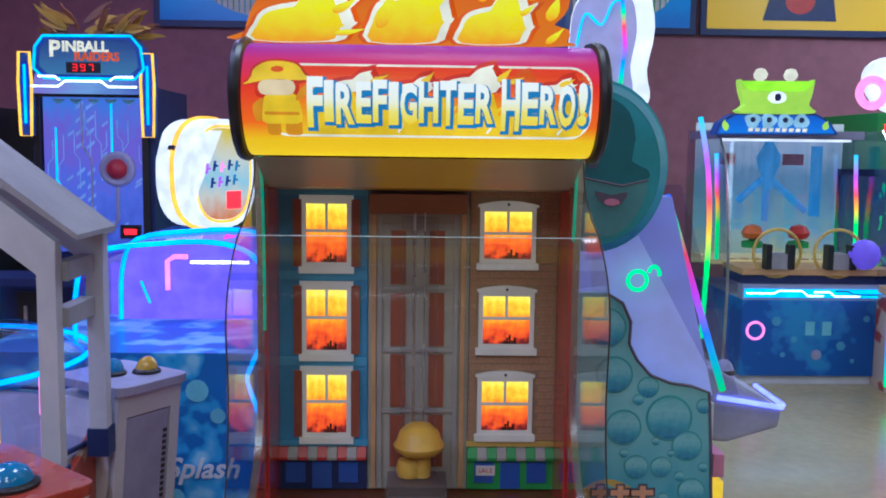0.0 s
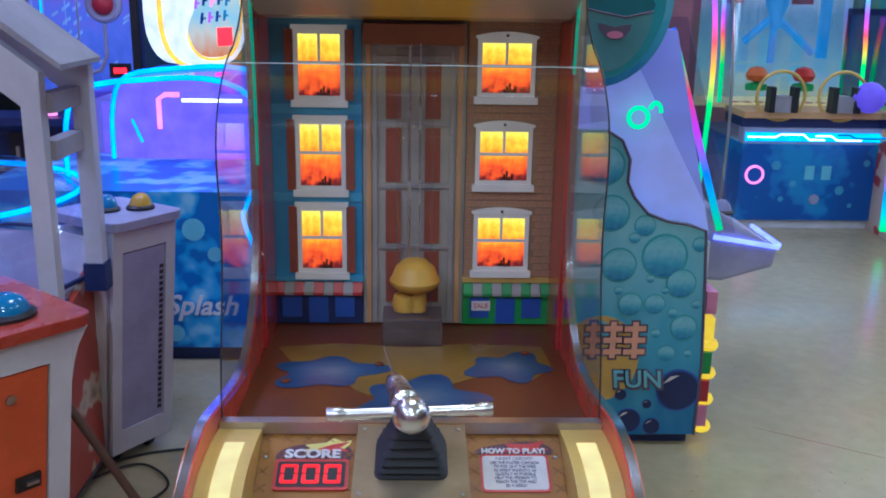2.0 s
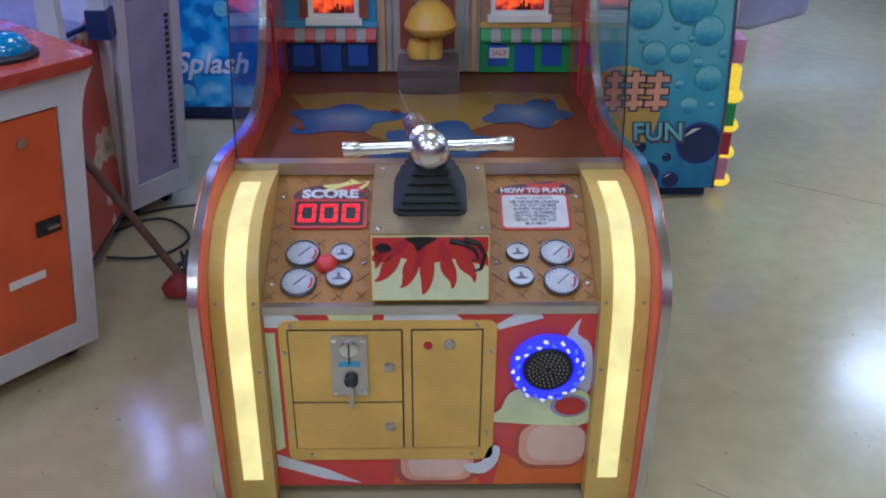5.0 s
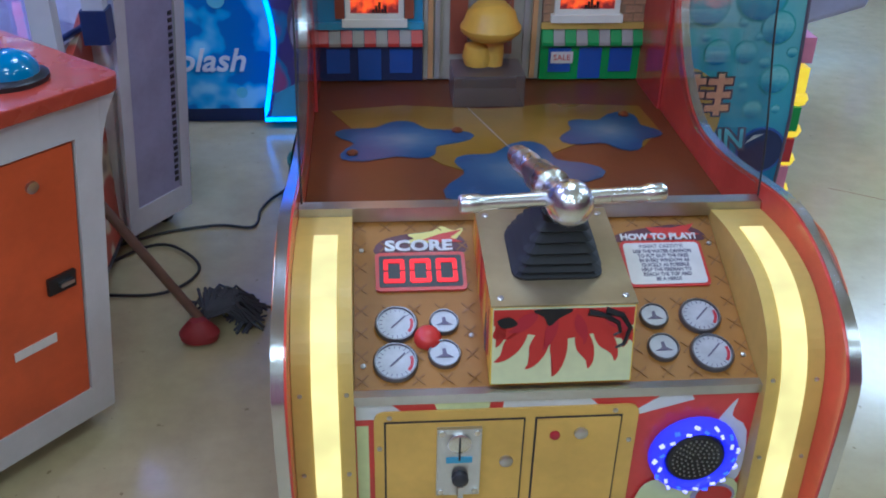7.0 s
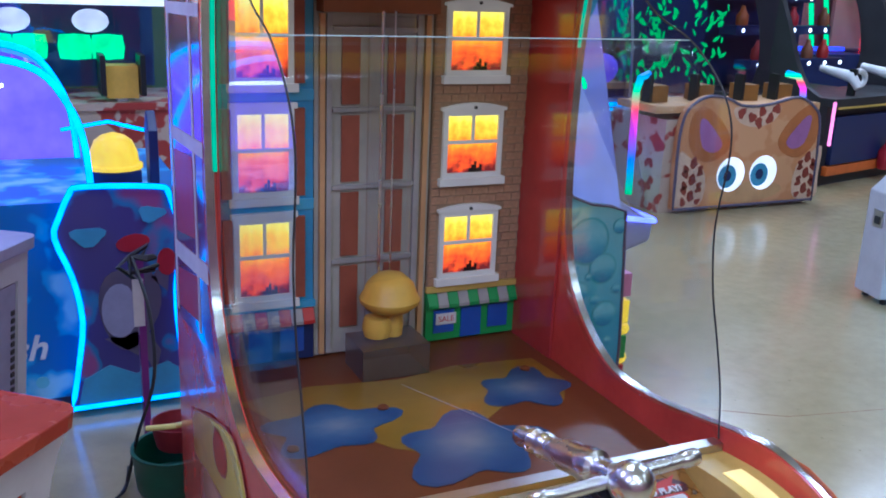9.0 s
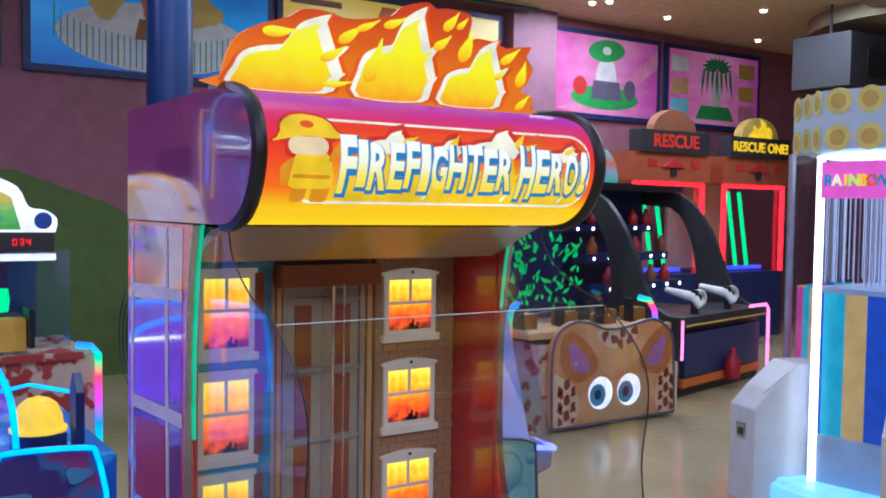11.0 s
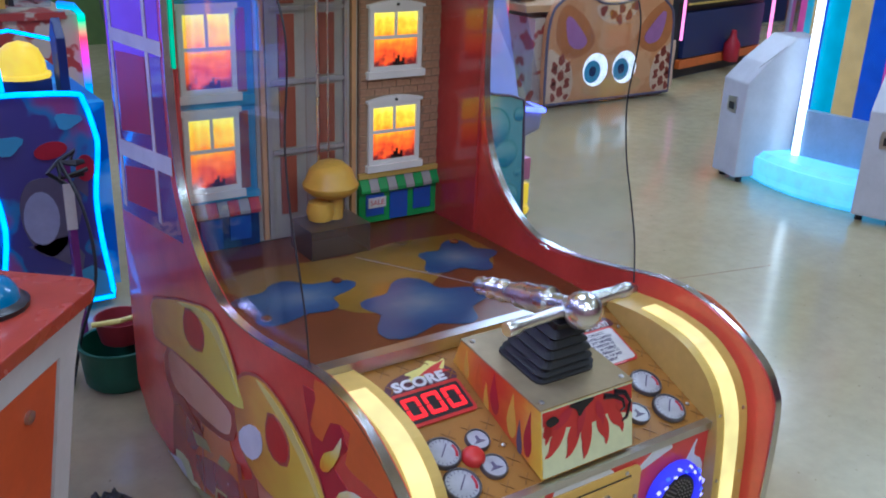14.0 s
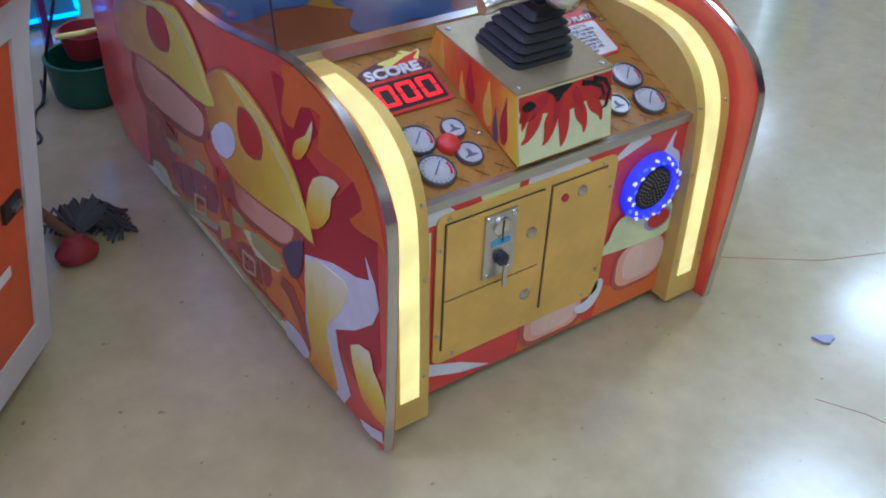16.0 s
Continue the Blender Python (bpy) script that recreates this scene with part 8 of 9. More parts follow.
M["dome_print"] = ramp_mat("dome_print", [(0, (0.05, 0.40, 0.30)), (0.35, (0.25, 0.35, 0.50)), (0.6, (0.55, 0.16, 0.10)), (0.8, (0.30, 0.40, 0.45)), (1, (0.45, 0.50, 0.60))], 2, 0.45, 0.5)
part("sign_dome", prism(B(), [(0.02 + 0.24 * (1 - math.cos(a)), 1.76 + 0.30 * math.sin(a)) for a in [math.pi * i / 16 for i in range(17)]], "y", 0.95, 1.05), "dome_print", sh, "domed printed sign")

# ---- two tall red-framed rescue machines ----
M["rescue_back"] = mat("rescue_back", (0.70, 0.50, 0.42), 0.4)
M["rescue_head"] = mat("rescue_head", (0.42, 0.10, 0.045), 0.35)


def rescue(x0, x1, word, gold):
    r = thing("arcade_game", "tall red-framed %s machine with green light bars" % ("gold-lettered" if gold else "red-lettered"), "arcade machine", None, "red-framed machines along the wall")
    y = 6.2
    w = x1 - x0
    bx("base", "navy", r, x0, x1, y, 7.1, 0.0, 0.80, bevel=0.01)
    bx("back", "rescue_back", r, x0, x1, 7.05, 7.1, 0.80, 1.85)
    for a in (x0, x1 - 0.06):
        bx("red_upright", "red_led", r, a + 0.01, a + 0.05, y - 0.01, y + 0.03, 0.80, 1.84, label="red glowing upright")
    bx("red_beam", "red_led", r, x0 + 0.05, x1 - 0.05, y - 0.01, y + 0.03, 1.80, 1.84)
    for k in (0.34, 0.52):
        part("light_bar", tube(B(), [(x0 + w * k, y + 0.25, 1.76), (x0 + w * (k + 0.16), y + 0.25, 0.86)], 0.024, 8), "green_led", r, "green slanting light bar", smooth=True)
    bx("lower_glow", "blue_led", r, x0 + 0.15, x1 - 0.15, y + 0.2, y + 0.24, 0.82, 0.86)
    part("window", box(B(), x0 + 0.05, x1 - 0.05, y + 0.05, y + 0.055, 0.80, 1.80), "dome", r, "tall clear window", shadow=False)
    hd = bx("header", "rescue_head", r, x0 - 0.04, x1 + 0.04, y - 0.04, 7.0, 1.85, 2.16, bevel=0.01)
    part("roof_shape", prism(B(), [(x0 + w * 0.34, 2.0), (x0 + w * 0.5, 2.10), (x0 + w * 0.66, 2.0)], "y", y - 0.07, y - 0.04), "red", hd)
    for k in (0.15, 0.75):
        bx("red_panel", "red", hd, x0 + w * k, x0 + w * (k + 0.12), y - 0.05, y - 0.04, 2.0, 2.08)
    bx("door_shape", "dark", hd, x0 + w * 0.46, x0 + w * 0.54, y - 0.055, y - 0.04, 1.90, 1.99)
    bx("sign", "dark", hd, x0 + 0.02, x1 - 0.02, y - 0.08, y + 0.1, 2.16, 2.40, bevel=0.02)
    part("sign_arch", prism(B(), [(x0 + w * 0.2, 2.40)] + [(x0 + w * (0.5 - 0.3 * math.cos(a)), 2.40 + 0.24 * math.sin(a)) for a in [math.pi * i / 12 for i in range(13)]], "y", y - 0.06, y + 0.06), "gold" if gold else "brown", hd, bevel=0.01)
    if gold:
        part("sign_flame", prism(B(), flame(0.4, 0.24, 0, (x0 + w * 0.5, 2.38)), "y", y - 0.075, y - 0.062), "lit_gold", hd)
    letters("word", word, 0.20 if not gold else 0.158, "lit_gold" if gold else "lit_red", hd, pose(x0 + w * 0.5, y - 0.085, 2.28, 90), depth=0.004, squash=1.05, offset=0.004)
    return r


rescue(6.32, 7.46, "RESCUE", False)
rescue(7.78, 8.92, "RESCUE ONE!", True)

# ---- rainbow tower ----
tow = thing("arcade_game", "clear eight-sided prize tower with striped base", "arcade machine")
TC = Vector((3.74, 1.585, 0))
OCT = [(TC.x + 0.62 * math.cos(radians(30 + 45 * i)), TC.y + 0.62 * math.sin(radians(30 + 45 * i))) for i in range(8)]
part("round_base", lathe(B(), [(0.76, 0.0), (0.80, 0.03), (0.80, 0.13), (0.76, 0.165), (0, 0.165)], 40, Matrix.Translation(TC)), (M.setdefault("disc_glow", glow("base_glow", (0.14, 0.56, 1.0), 0.95, (0.3, 0.45, 0.55)))), tow, "round glowing pale blue base", smooth=True)
part("lit_rim", lathe(B(), [(0.802, 0.06), (0.806, 0.075), (0.806, 0.125), (0.802, 0.14)], 40, Matrix.Translation(TC)), "disc_glow", tow, "glowing rim of the base", smooth=True)
for nm, c in (("aqua", (0.05, 0.45, 0.62)), ("tan", (0.60, 0.42, 0.18)), ("blue", (0.03, 0.10, 0.55)), ("pink", (0.62, 0.08, 0.36))):
    M["stripe_" + nm] = glow("stripe_" + nm, c, 0.5, tuple(v * 0.6 for v in c))
STRIPES = ("aqua", "tan", "blue", "pink", "aqua", "gold", "blue", "pink")
for i in range(8):
    a, b = OCT[i], OCT[(i + 1) % 8]
    for k in range(4):
        p, q = k / 4, (k + 1) / 4
        pa = (TC.x + 0.93 * (a[0] + (b[0] - a[0]) * p - TC.x), TC.y + 0.93 * (a[1] + (b[1] - a[1]) * p - TC.y))
        pb = (TC.x + 0.93 * (a[0] + (b[0] - a[0]) * q - TC.x), TC.y + 0.93 * (a[1] + (b[1] - a[1]) * q - TC.y))
        sp = B()
        vs = [sp.verts.new((*pa, 0.40)), sp.verts.new((*pb, 0.40)), sp.verts.new((*pb, 1.12)), sp.verts.new((*pa, 1.12))]
        sp.faces.new(vs)
        bmesh.ops.solidify(sp, geom=sp.faces[:], thickness=0.02)
        part("stripe", sp, "stripe_" + STRIPES[(i + k + 1) % 4], tow)
    pn = B()
    pn.faces.new([pn.verts.new((*a, 0.40)), pn.verts.new((*b, 0.40)), pn.verts.new((*b, 1.84)), pn.verts.new((*a, 1.84))])
    part("pane", pn, "glass", tow, "clear pane", shadow=False)
    part("corner_light" if i == 3 else "corner_post", tube(B(), [(*a, 0.165), (*a, 1.80 if i == 3 else 1.84)], 0.020, 8), "white_led" if i == 3 else "steel", tow, "white light tube" if i == 3 else "", smooth=True)
M["pale_blue"] = mat("pale_blue", (0.36, 0.48, 0.66), 0.4)
# emitting panel added to brighten the tower inside, no known fitting
part("added_top_light", prism(B(), [(TC.x + 0.8 * (x - TC.x), TC.y + 0.8 * (y - TC.y)) for x, y in OCT], "z", 1.815, 1.832), (M.setdefault("tower_fill", glow("tower_fill", (0.65, 0.85, 1.0), 2.0))), tow, "added light panel under the crown")
part("skirt", prism(B(), OCT, "z", 0.165, 0.40), "pale_blue", tow, "pale blue skirt")
part("crown", prism(B(), OCT, "z", 1.84, 2.13), M.setdefault("crown_lit", glow("crown_lit", (0.30, 0.42, 0.62), 0.25, (0.4, 0.45, 0.52))), tow, "pale crown printed with lemon slices")
for i in range(8):
    a, b = Vector((*OCT[i], 0)), Vector((*OCT[(i + 1) % 8], 0))
    n_ = ((a + b) / 2 - TC).normalized()
    for z in (1.895, 2.075):
        for k in range(3):
            c = a.lerp(b, (k + 0.5) / 3) + n_ * 0.003
            mm = Matrix.Translation((c.x, c.y, z)) @ Vector((0, 0, 1)).rotation_difference(n_).to_matrix().to_4x4()
            lm = part("lemon_slice", lathe(B(), [(0.066, 0), (0.066, 0.004), (0, 0.004)], 18, mm), "lemon", tow)
            part("slice_core", lathe(B(), [(0.040, 0.004), (0.040, 0.006), (0, 0.006)], 14, mm), "gold", lm)
a, b = Vector((*OCT[3], 0)), Vector((*OCT[4], 0))
n_ = ((a + b) / 2 - TC).normalized()
n2 = Vector((*OCT[4], 0)).lerp(Vector((*OCT[5], 0)), 0.5)
SGM = Matrix.Translation((a + b).to_3d() / 2 + n_ * 0.03 + Vector((0, 0, 1.685))) @ pose(0, 0, 0, 0, 0, math.degrees(math.atan2(n_.y, n_.x)) + 90)
M["pink_sign"] = glow("pink_sign", (0.80, 0.10, 0.55), 0.7, (0.5, 0.1, 0.4))
sgb = part("sign_board", (lambda q: (box(q, -0.215, 0.215, -0.01, 0.01, -0.09, 0.09), q.transform(SGM), q)[2])(B()), "pink_sign", tow, "pink lit name board")
for k, c in enumerate("RAINBOW"):
    letters("letter", c, 0.076, ("lit_blue", "lit_cream", "lit_gold", "lit_green", "lit_gold", "lit_orange", "lit_blue")[k], sgb, SGM @ pose(-0.178 + k * 0.043, -0.013, -0.005, 90), depth=0.002, offset=0.003)
random.seed(9)
# emission in the tinsel stands in for bluish haze inside the tower
M["tinsel_glow"] = glow("tinsel_glow", (0.40, 0.50, 0.85), 0.35, (0.6, 0.65, 0.8))
for k in range(190):
    a_, r_ = random.uniform(0, math.tau), random.uniform(0.1, 0.48)
    part("tinsel", box(B(), -0.003, 0.003, -0.001, 0.001, 1.15, 1.80 - random.random() * 0.15, pose(TC.x + r_ * math.cos(a_), TC.y + r_ * math.sin(a_), 0, 0, 0, random.uniform(0, 180))), "tinsel_glow" if k % 3 else "steel", tow)
bx("inner_floor", "pale_blue", tow, TC.x - 0.36, TC.x + 0.36, TC.y - 0.36, TC.y + 0.36, 1.10, 1.13)


def side_console(m):
    c = thing("ticket_console", "white console with slanted top and ticket slot", "console", m, "white consoles round the tower")
    part("body", prism(B(), [(0.0, 0.03), (0.0, 0.52), (0.10, 0.62), (0.26, 0.745), (0.50, 0.745), (0.50, 0.03)], "y", -0.10, 0.10), "white_frame", c, "white steel body", bevel=0.008)
    bx("ticket_slot", "steel", c, -0.006, 0.0, -0.035, 0.035, 0.36, 0.44, bevel=0.002)
    bx("slot_mouth", "dark", c, -0.009, -0.006, -0.02, 0.02, 0.375, 0.41)
    face_art("label", [[(0.05, 0.60), (0.20, 0.70), (0.20, 0.705), (0.05, 0.605)]], "grey", c, -0.10)
    for x in (0.05, 0.44):
        for y in (-0.07, 0.07):
            part("foot", lathe(B(), [(0.018, 0), (0.018, 0.03)], 10, Matrix.Translation((x, y, 0))), "black", c)
    return c


side_console(pose(2.91, 2.00, 0, 0, 0, -15))
side_console(pose(2.95, 1.15, 0, 0, 0, 20))


# ---- mop, bucket, cables ----
M["mop_wood"] = mat("mop_wood", (0.14, 0.075, 0.05), 0.6, scale=25)
M["clamp_red"] = mat("clamp_red", (0.26, 0.02, 0.025), 0.6)
M["bucket_green"] = mat("bucket_green", (0.015, 0.11, 0.06), 0.45)
mop = thing("mop", "grey string mop with a red clamp on the floor", "mop")
part("handle", tube(B(), [(-0.685, 0.672, 0.055), (-0.90, 0.72, 0.375), (-1.05, 0.76, 0.60)], 0.012, 10), "mop_wood", mop, "grubby brown wooden handle", smooth=True)
part("clamp", lathe(B(), [(0.040, 0.012), (0.044, 0.03), (0.03, 0.05), (0.018, 0.065), (0, 0.065)], 16, Matrix.Translation((-0.687, 0.655, 0.0)) @ Matrix.Diagonal((1.1, 0.8, 1, 1))), "clamp_red", mop, "dull red plastic clamp", smooth=True)
random.seed(21)
ms = B()
for i in range(210):
    a = random.uniform(-0.7, 2.5)
    r = random.uniform(0.03, 0.095)
    x, y = -0.640 + r * math.cos(a), 0.742 + r * math.sin(a)
    tube(ms, [(-0.672, 0.680, 0.045 + random.uniform(0, 0.03)), ((x - 0.66) / 2 + random.uniform(-0.02, 0.02), (y + 0.70) / 2, 0.055 + random.uniform(0, 0.035)), (x, y, 0.012 + random.uniform(0, 0.02)), (x + random.uniform(-0.03, 0.03), y + random.uniform(-0.03, 0.03), 0.006)], 0.0036, 4)
mst = part("string_bundle", ms, "mop", mop, "tangled dark grey strings")
mst["kind"] = "stuff"
bucket = thing("bucket", "green plastic bucket with a red wringer", "bucket")
part("pail", lathe(B(), [(0.085, 0.0), (0.10, 0.015), (0.105, 0.06), (0.110, 0.12), (0.114, 0.125), (0.114, 0.132), (0.104, 0.132), (0.098, 0.03), (0, 0.03)], 24, Matrix.Translation((-0.41, 1.41, 0))), "bucket_green", bucket, smooth=True)
part("wringer", lathe(B(), [(0.06, 0.12), (0.075, 0.19), (0.070, 0.19), (0.055, 0.125), (0, 0.125)], 20, Matrix.Translation((-0.39, 1.44, 0))), "clamp_red", bucket, "red wringer basket", smooth=True)
part("yellow_handle", tube(B(), [(-0.48, 1.40, 0.20), (-0.41, 1.37, 0.21), (-0.34, 1.42, 0.19)], 0.008, 8), "lemon", bucket, smooth=True)


def cord(pts, r=0.0042, label="black power cable lying on the floor"):
    tagged(part("power_cable", tube(B(), smooth_path(pts, 6), r, 6), "cable", None, smooth=True), label, "cable")


cord([(-1.00, 1.10, 0.006), (-0.90, 1.165, 0.006), (-0.827, 1.198, 0.006), (-0.715, 1.222, 0.006), (-0.630, 1.206, 0.006), (-0.606, 1.235, 0.006), (-0.603, 1.312, 0.006), (-0.574, 1.390, 0.006), (-0.540, 1.430, 0.012), (-0.52, 1.52, 0.03)])
cord([(-0.98, 1.02, 0.008), (-0.90, 1.10, 0.008), (-0.833, 1.107, 0.008), (-0.758, 1.034, 0.008), (-0.736, 0.964, 0.008), (-0.772, 0.891, 0.008), (-0.84, 0.855, 0.008), (-0.95, 0.86, 0.008)])
cord([(-0.47, 1.62, 0.62), (-0.445, 1.50, 0.50), (-0.45, 1.42, 0.34), (-0.50, 1.44, 0.16), (-0.53, 1.46, 0.02), (-0.55, 1.42, 0.008)], 0.005, "black cable hanging behind the machine")
tag = thing("cable_bundle", "tied bundle of black plugs with white tag", "cable")
random.seed(5)
for i in range(7):
    a = random.uniform(0, math.tau)
    part("cord", tube(B(), [(-0.475, 1.63, 0.62), (-0.475 + 0.05 * math.cos(a), 1.62 + 0.02 * math.sin(a), 0.64 + 0.06 * math.sin(a)), (-0.475 + 0.08 * math.cos(a + 1), 1.62, 0.58 + 0.04 * math.cos(a))], 0.007, 6), "cable", tag)
bx("paper_tag", "paper", tag, -0.475, -0.445, 1.60, 1.602, 0.42, 0.56)
bx("hanger", "purple", tag, -0.455, -0.435, 1.66, 1.70, 0.0, 0.60)
tagged(part("paper_scrap", (lambda b: (prism(b, blob(9, 0.022, 0.013, ((3, 0.3, 0),)), "z", 0.001, 0.006), b.transform(pose(0.52, -0.42, 0, 0, 0, -30)), b)[2])(B()), "lilac", None), "small torn scrap lying on the floor", "litter")
ck = B()
for pts in ([(0.55, -0.10), (0.75, -0.24), (0.98, -0.33)], [(0.36, -0.52), (0.41, -0.60), (0.43, -0.66)], [(1.2, 1.4), (1.6, 1.15), (2.1, 1.05)], [(1.6, 0.2), (2.2, 0.5), (2.9, 0.4)]):
    tube(ck, [(x, y, 0.0002) for x, y in pts], 0.0009, 4)
tagged(part("floor_cracks", ck, "brown", None), "thin dark cracks in the epoxy floor", "cracks", kind="structure")

# ---- walls and ceiling fittings ----
def poster(x0, x1, ground, label):
    p = thing("wall_poster", label, "poster", None, "posters high on the wall")
    z0, z1, y = 2.60, 3.64, Y1
    bx("frame", "navy", p, x0, x1, y - 0.05, y, z0, z1, bevel=0.008)
    bx("print", ground, p, x0 + 0.06, x1 - 0.06, y - 0.056, y - 0.05, z0 + 0.06, z1 - 0.06)
    return p


M["palm_green"] = mat("palm_green", (0.04, 0.30, 0.10), 0.4)
# poster prints emit a little in place of light falling on them
M["print_blue"] = ramp_mat("print_blue", [(0, (0.015, 0.12, 0.42)), (0.5, (0.02, 0.26, 0.62)), (1, (0.01, 0.08, 0.34))], 2, 0.42, 0.4, 0.3)
M["print_yellow"] = ramp_mat("print_yellow", [(0, (0.70, 0.42, 0.03)), (1, (0.75, 0.50, 0.05))], 2, 0.30, 0.4, 0.3)
M["print_pink"] = ramp_mat("print_pink", [(0, (0.45, 0.08, 0.26)), (0.5, (0.60, 0.22, 0.40)), (1, (0.40, 0.06, 0.28))], 0, 0.30, 0.8, 0.3)
YW = Y1 - 0.057
for x0, x1 in ((-2.45, 0.22), (0.38, 2.58)):
    p = poster(x0, x1, "print_blue", "blue framed poster of a fenced playground ride")
    cx = (x0 + x1) / 2
    face_art("platform", [blob(30, 0.85, 0.30, (), (cx, 2.96))], "paper", p, YW)
    for i in range(34):
        x = cx - 0.86 + i * 0.052
        h0 = 2.96 - 0.28 * math.sqrt(max(0, 1 - ((x - cx) / 0.88) ** 2))
        face_art("fence_bar", [[(x - 0.006, h0), (x + 0.006, h0), (x + 0.006, h0 + 0.27), (x - 0.006, h0 + 0.27)]], "green" if i % 5 == 0 else "teal", p, YW - 0.003)
    for k, x in enumerate((-0.45, 0.0, 0.42)):
        face_art("ride_shape", [blob(18, 0.16, 0.14, ((3, 0.2, k),), (cx + x, 3.24))], "gold" if k != 1 else "orange", p, YW - 0.005)
    face_art("ride_shape", [[(cx - 0.2, 2.94), (cx + 0.2, 2.94), (cx + 0.16, 3.12), (cx - 0.16, 3.12)]], "brown", p, YW - 0.006)
p = poster(2.62, 5.30, "print_yellow", "yellow framed poster with a small ride")
face_art("ride_shape", [[(3.2, 2.74), (3.9, 2.74), (3.85, 3.05), (3.3, 3.08)]], "navy", p, YW)
face_art("ride_shape", [blob(18, 0.14, 0.12, (), (3.55, 2.92))], "red", p, YW - 0.003)
face_art("ride_shape", [blob(18, 0.16, 0.16, ((3, 0.1, 0),), (3.85, 3.30))], "aqua", p, YW)
face_art("ride_cap", [[(3.70, 3.40), (4.0, 3.40), (3.92, 3.54), (3.76, 3.54)]], "orange", p, YW - 0.003)
face_art("title_bar", [[(2.75, 3.46), (3.30, 3.46), (3.30, 3.52), (2.75, 3.52)]], "brown", p, YW)
p = poster(6.02, 7.80, "print_pink", "pink framed poster of a mushroom ride")
face_art("swirl", [[(6.1, 2.7), (6.5, 2.66), (7.2, 2.9), (7.74, 3.3), (7.74, 3.5), (7.2, 3.1), (6.6, 2.85)]], "pink", p, YW)
face_art("ride_base", [blob(26, 0.55, 0.14, (), (6.86, 2.86))], "green", p, YW - 0.002)
face_art("ride_stem", [[(6.66, 2.84), (7.08, 2.84), (7.02, 3.2), (6.96, 3.34), (6.78, 3.34), (6.72, 3.2)]], "paper", p, YW - 0.004)
face_art("ride_cup", [[(6.62, 2.84), (7.12, 2.84), (7.08, 3.06), (6.66, 3.06)]], "ink", p, YW - 0.006)
face_art("ride_cap", [blob(22, 0.28, 0.14, ((2, 0.1, 0.5),), (6.87, 3.42))], "green", p, YW - 0.006)
face_art("ride_spot", [blob(12, 0.07, 0.05, (), (6.87, 3.42))], "paper", p, YW - 0.008)
face_art("ride_toy", [blob(16, 0.11, 0.11, (), (6.45, 2.98))], "red", p, YW - 0.006)
face_art("ride_toy", [blob(16, 0.10, 0.12, (), (7.26, 2.98))], "ink", p, YW - 0.006)
p = poster(7.90, 9.75, "print_pink", "pink framed poster of a palm tree ride")
for k, a in enumerate((-100, -75, -50, -28, -8, 12, 32, 54, 78, 102)):
    face_art("palm_leaf", [lick(8.85, 3.40, 8.85 + 0.30 * math.sin(radians(a)), 3.40 + 0.16 * math.cos(radians(a)), 0.09)], "palm_green", p, YW - 0.002 - 0.0005 * k)
for k in range(7):
    x = 8.60 + k * 0.082
    face_art("palm_frond", [lick(x, 3.38, x + 0.02 * (k - 3), 3.0 + 0.05 * (k % 3), 0.05)], "palm_green", p, YW - 0.0075)
face_art("palm_trunk", [[(8.72, 2.75), (8.98, 2.75), (8.90, 3.3), (8.80, 3.3)]], "paper", p, YW - 0.001)
face_art("ride_base", [[(8.45, 2.72), (9.2, 2.72), (9.1, 2.90), (8.55, 2.90)]], "green", p, YW - 0.004)
for k, (x, z) in enumerate(((8.15, 3.40), (8.15, 3.12), (8.15, 2.86), (9.45, 3.40), (9.45, 3.10), (9.45, 2.84))):
    face_art("inset", [rounded(x - 0.16, x + 0.16, z - 0.10, z + 0.10, 0.02)], ("paper", "tan", "aqua", "gold", "gold", "pink")[k], p, YW)

M["column_blue"] = mat("column_blue", (0.012, 0.045, 0.16), 0.3)
tagged(part("column", lathe(B(), [(0.15, 0.0), (0.15, CEIL)], 24, Matrix.Translation((0.93, 5.15, 0))), "column_blue", None, smooth=True), "dark blue round steel column", "column", kind="structure")
M["pier"] = mat("pier_paint", (0.27, 0.115, 0.16), 0.6)
tagged(part("wall_pier", box(B(), 5.36, 5.98, Y1 - 0.18, Y1, 0, CEIL), "pier", None), "dusty pink pier on the wall", "wall", kind="structure")
M["hill"] = mat("hill_paint", (0.10, 0.16, 0.035), 0.7)
tagged(part("painted_hill", prism(B(), [(-6, 0.0), (-6, 1.2), (-2.0, 1.4), (-0.6, 1.75), (0.3, 1.78), (1.1, 1.5), (1.9, 0.95), (2.6, 0.35), (3.0, 0.0)], "y", Y1 - 0.004, Y1), "hill", None), "green hill painted on the pink wall", "mural", kind="structure")
M["downlight_led"] = glow("downlight_led", (1.0, 0.86, 0.66), 6.0)
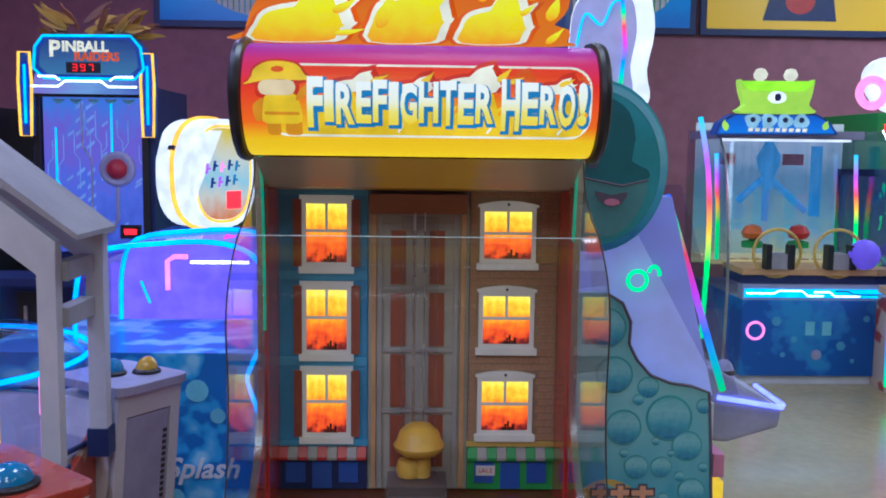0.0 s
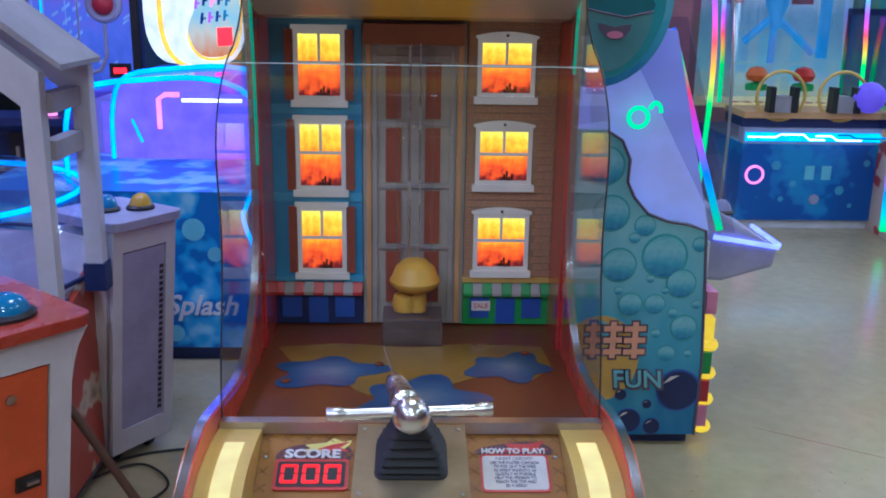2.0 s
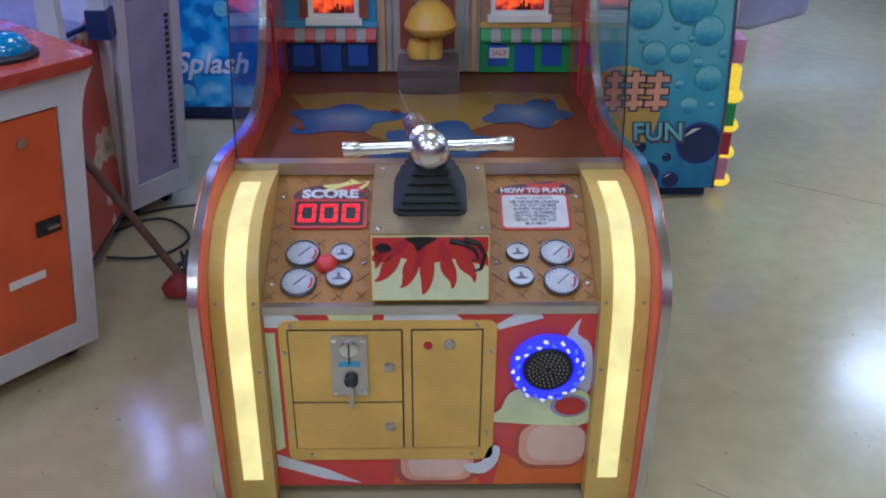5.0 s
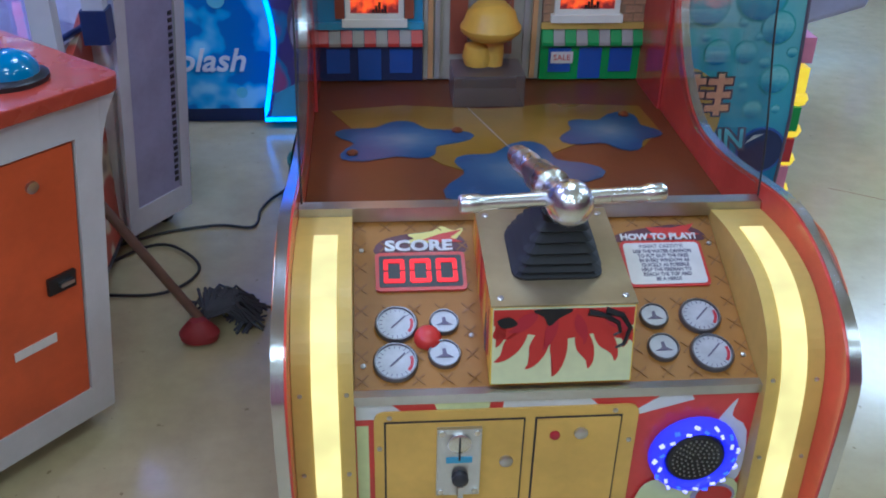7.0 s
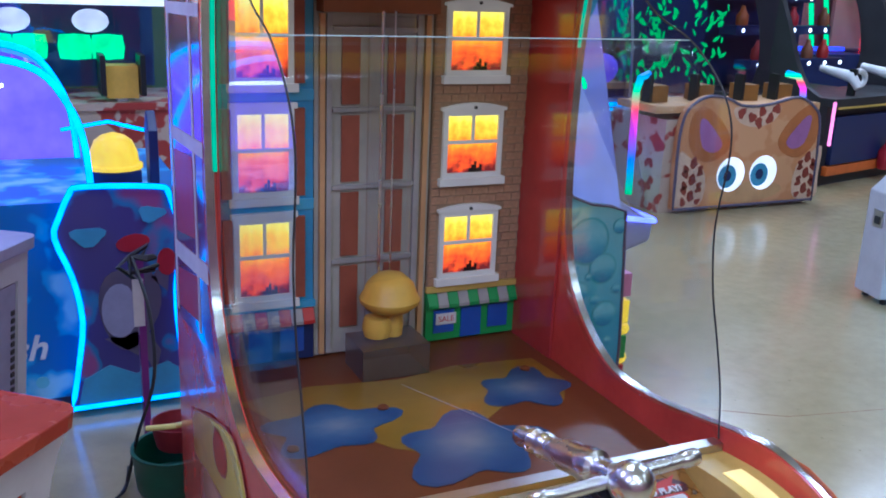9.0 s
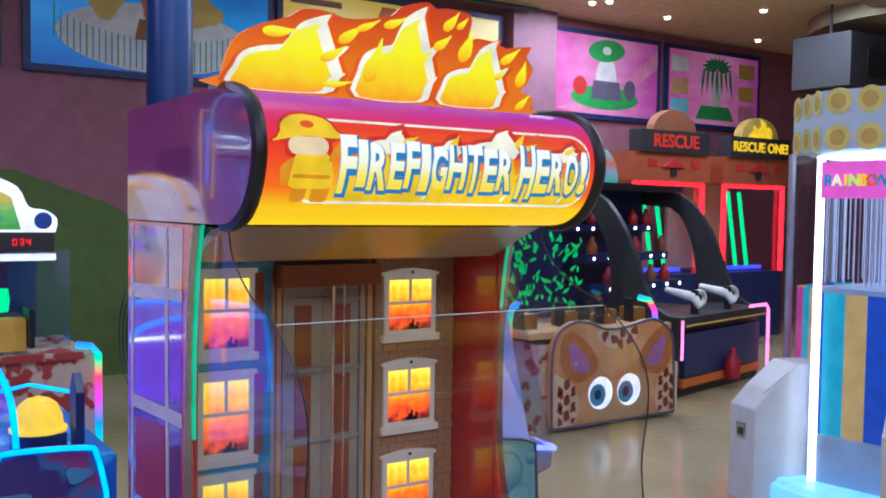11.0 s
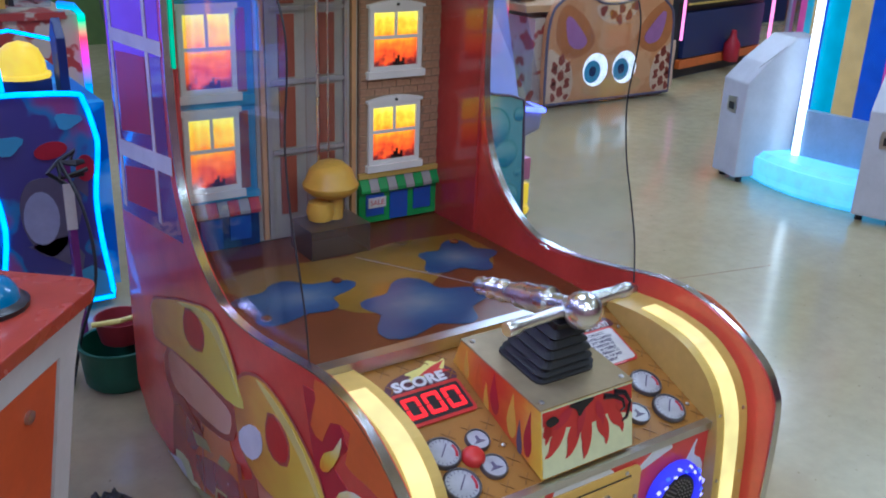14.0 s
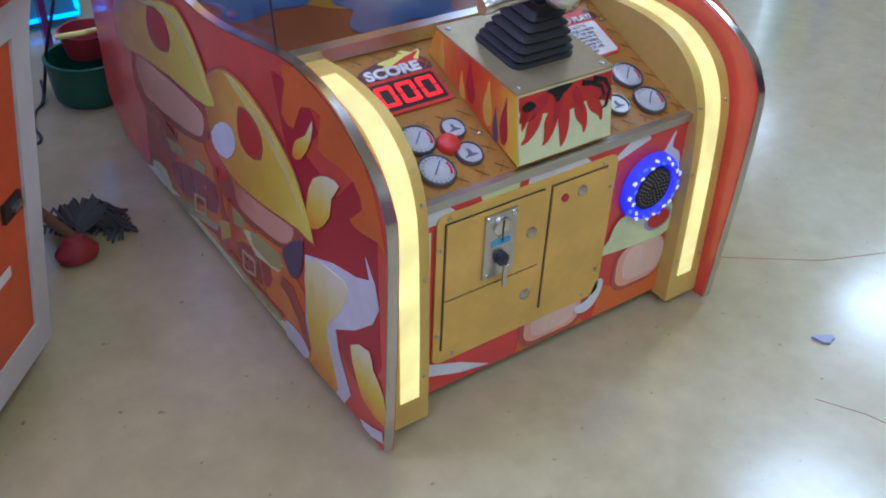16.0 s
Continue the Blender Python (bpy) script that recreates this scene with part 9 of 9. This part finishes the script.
# fixtures at every lamp position, the added fill ones too
for px, py in DOWNLIGHTS + [(4.8, 6.4), (5.9, 6.46), (5.57, 5.74), (7.1, 6.5), (8.9, 5.9), (7.64, 5.6), (9.1, 6.8)]:
    dl = thing("downlight", "small round recessed ceiling downlight", "ceiling light", None, "ceiling downlights")
    part("ring", lathe(B(), [(0.055, -0.012), (0.055, 0.0), (0.038, 0.0), (0.038, -0.012)], 18, Matrix.Translation((px, py, CEIL))), "white", dl)
    part("lens", prism(B(), blob(14, 0.034, 0.034, (), (px, py)), "z", CEIL - 0.034, CEIL - 0.010), "downlight_led", dl, "glowing warm lens")
M["soffit_paint"] = mat("soffit_paint", (0.34, 0.28, 0.17), 0.7)
soff = thing("ceiling_soffit", "cream stepped round soffit below the ceiling", "soffit", None, "", "structure")
for cx, cy, r, z in ((9.6, 4.6, 1.5, 3.58), (8.2, 3.4, 1.2, 3.66)):
    part("soffit_disc", lathe(B(), [(r, z), (r, CEIL)], 40, Matrix.Translation((cx, cy, 0))), "soffit_paint", soff, smooth=True)
duct = thing("air_duct", "dark grey hanging air conditioning unit", "air conditioner")
bx("casing", "dark", duct, 7.9, 10.2, 4.7, 5.4, 2.86, 3.42, bevel=0.02)
bx("grille", "black", duct, 8.2, 9.0, 4.69, 4.7, 2.98, 3.26)
bx("hanger_rod", "dark", duct, 8.0, 8.02, 5.0, 5.02, 3.42, CEIL)
bx("hanger_rod", "dark", duct, 9.4, 9.42, 5.0, 5.02, 3.42, CEIL)
tagged(part("ceiling_pipe", tube(B(), [(2.4, 7.0, 3.70), (5.6, 7.0, 3.70)], 0.03, 8), "dark", None, smooth=True), "thin dark pipe below the ceiling", "pipe")
fan = thing("wall_fan", "black caged fan standing behind the machine", "fan")
FC = Vector((-0.02, 2.62, 0.98))
for k in range(9):
    r = 0.03 + 0.022 * k
    part("cage_ring", tube(B(), [FC + Vector((0.05 * math.cos(radians(k * 10)), r * math.cos(a), r * math.sin(a))) for a in [math.tau * i / 24 for i in range(24)]], 0.003, 5, True), "black", fan)
part("fan_pole", tube(B(), [(FC.x + 0.08, FC.y, 0.0), (FC.x + 0.08, FC.y, 0.98)], 0.015, 8), "black", fan, smooth=True)
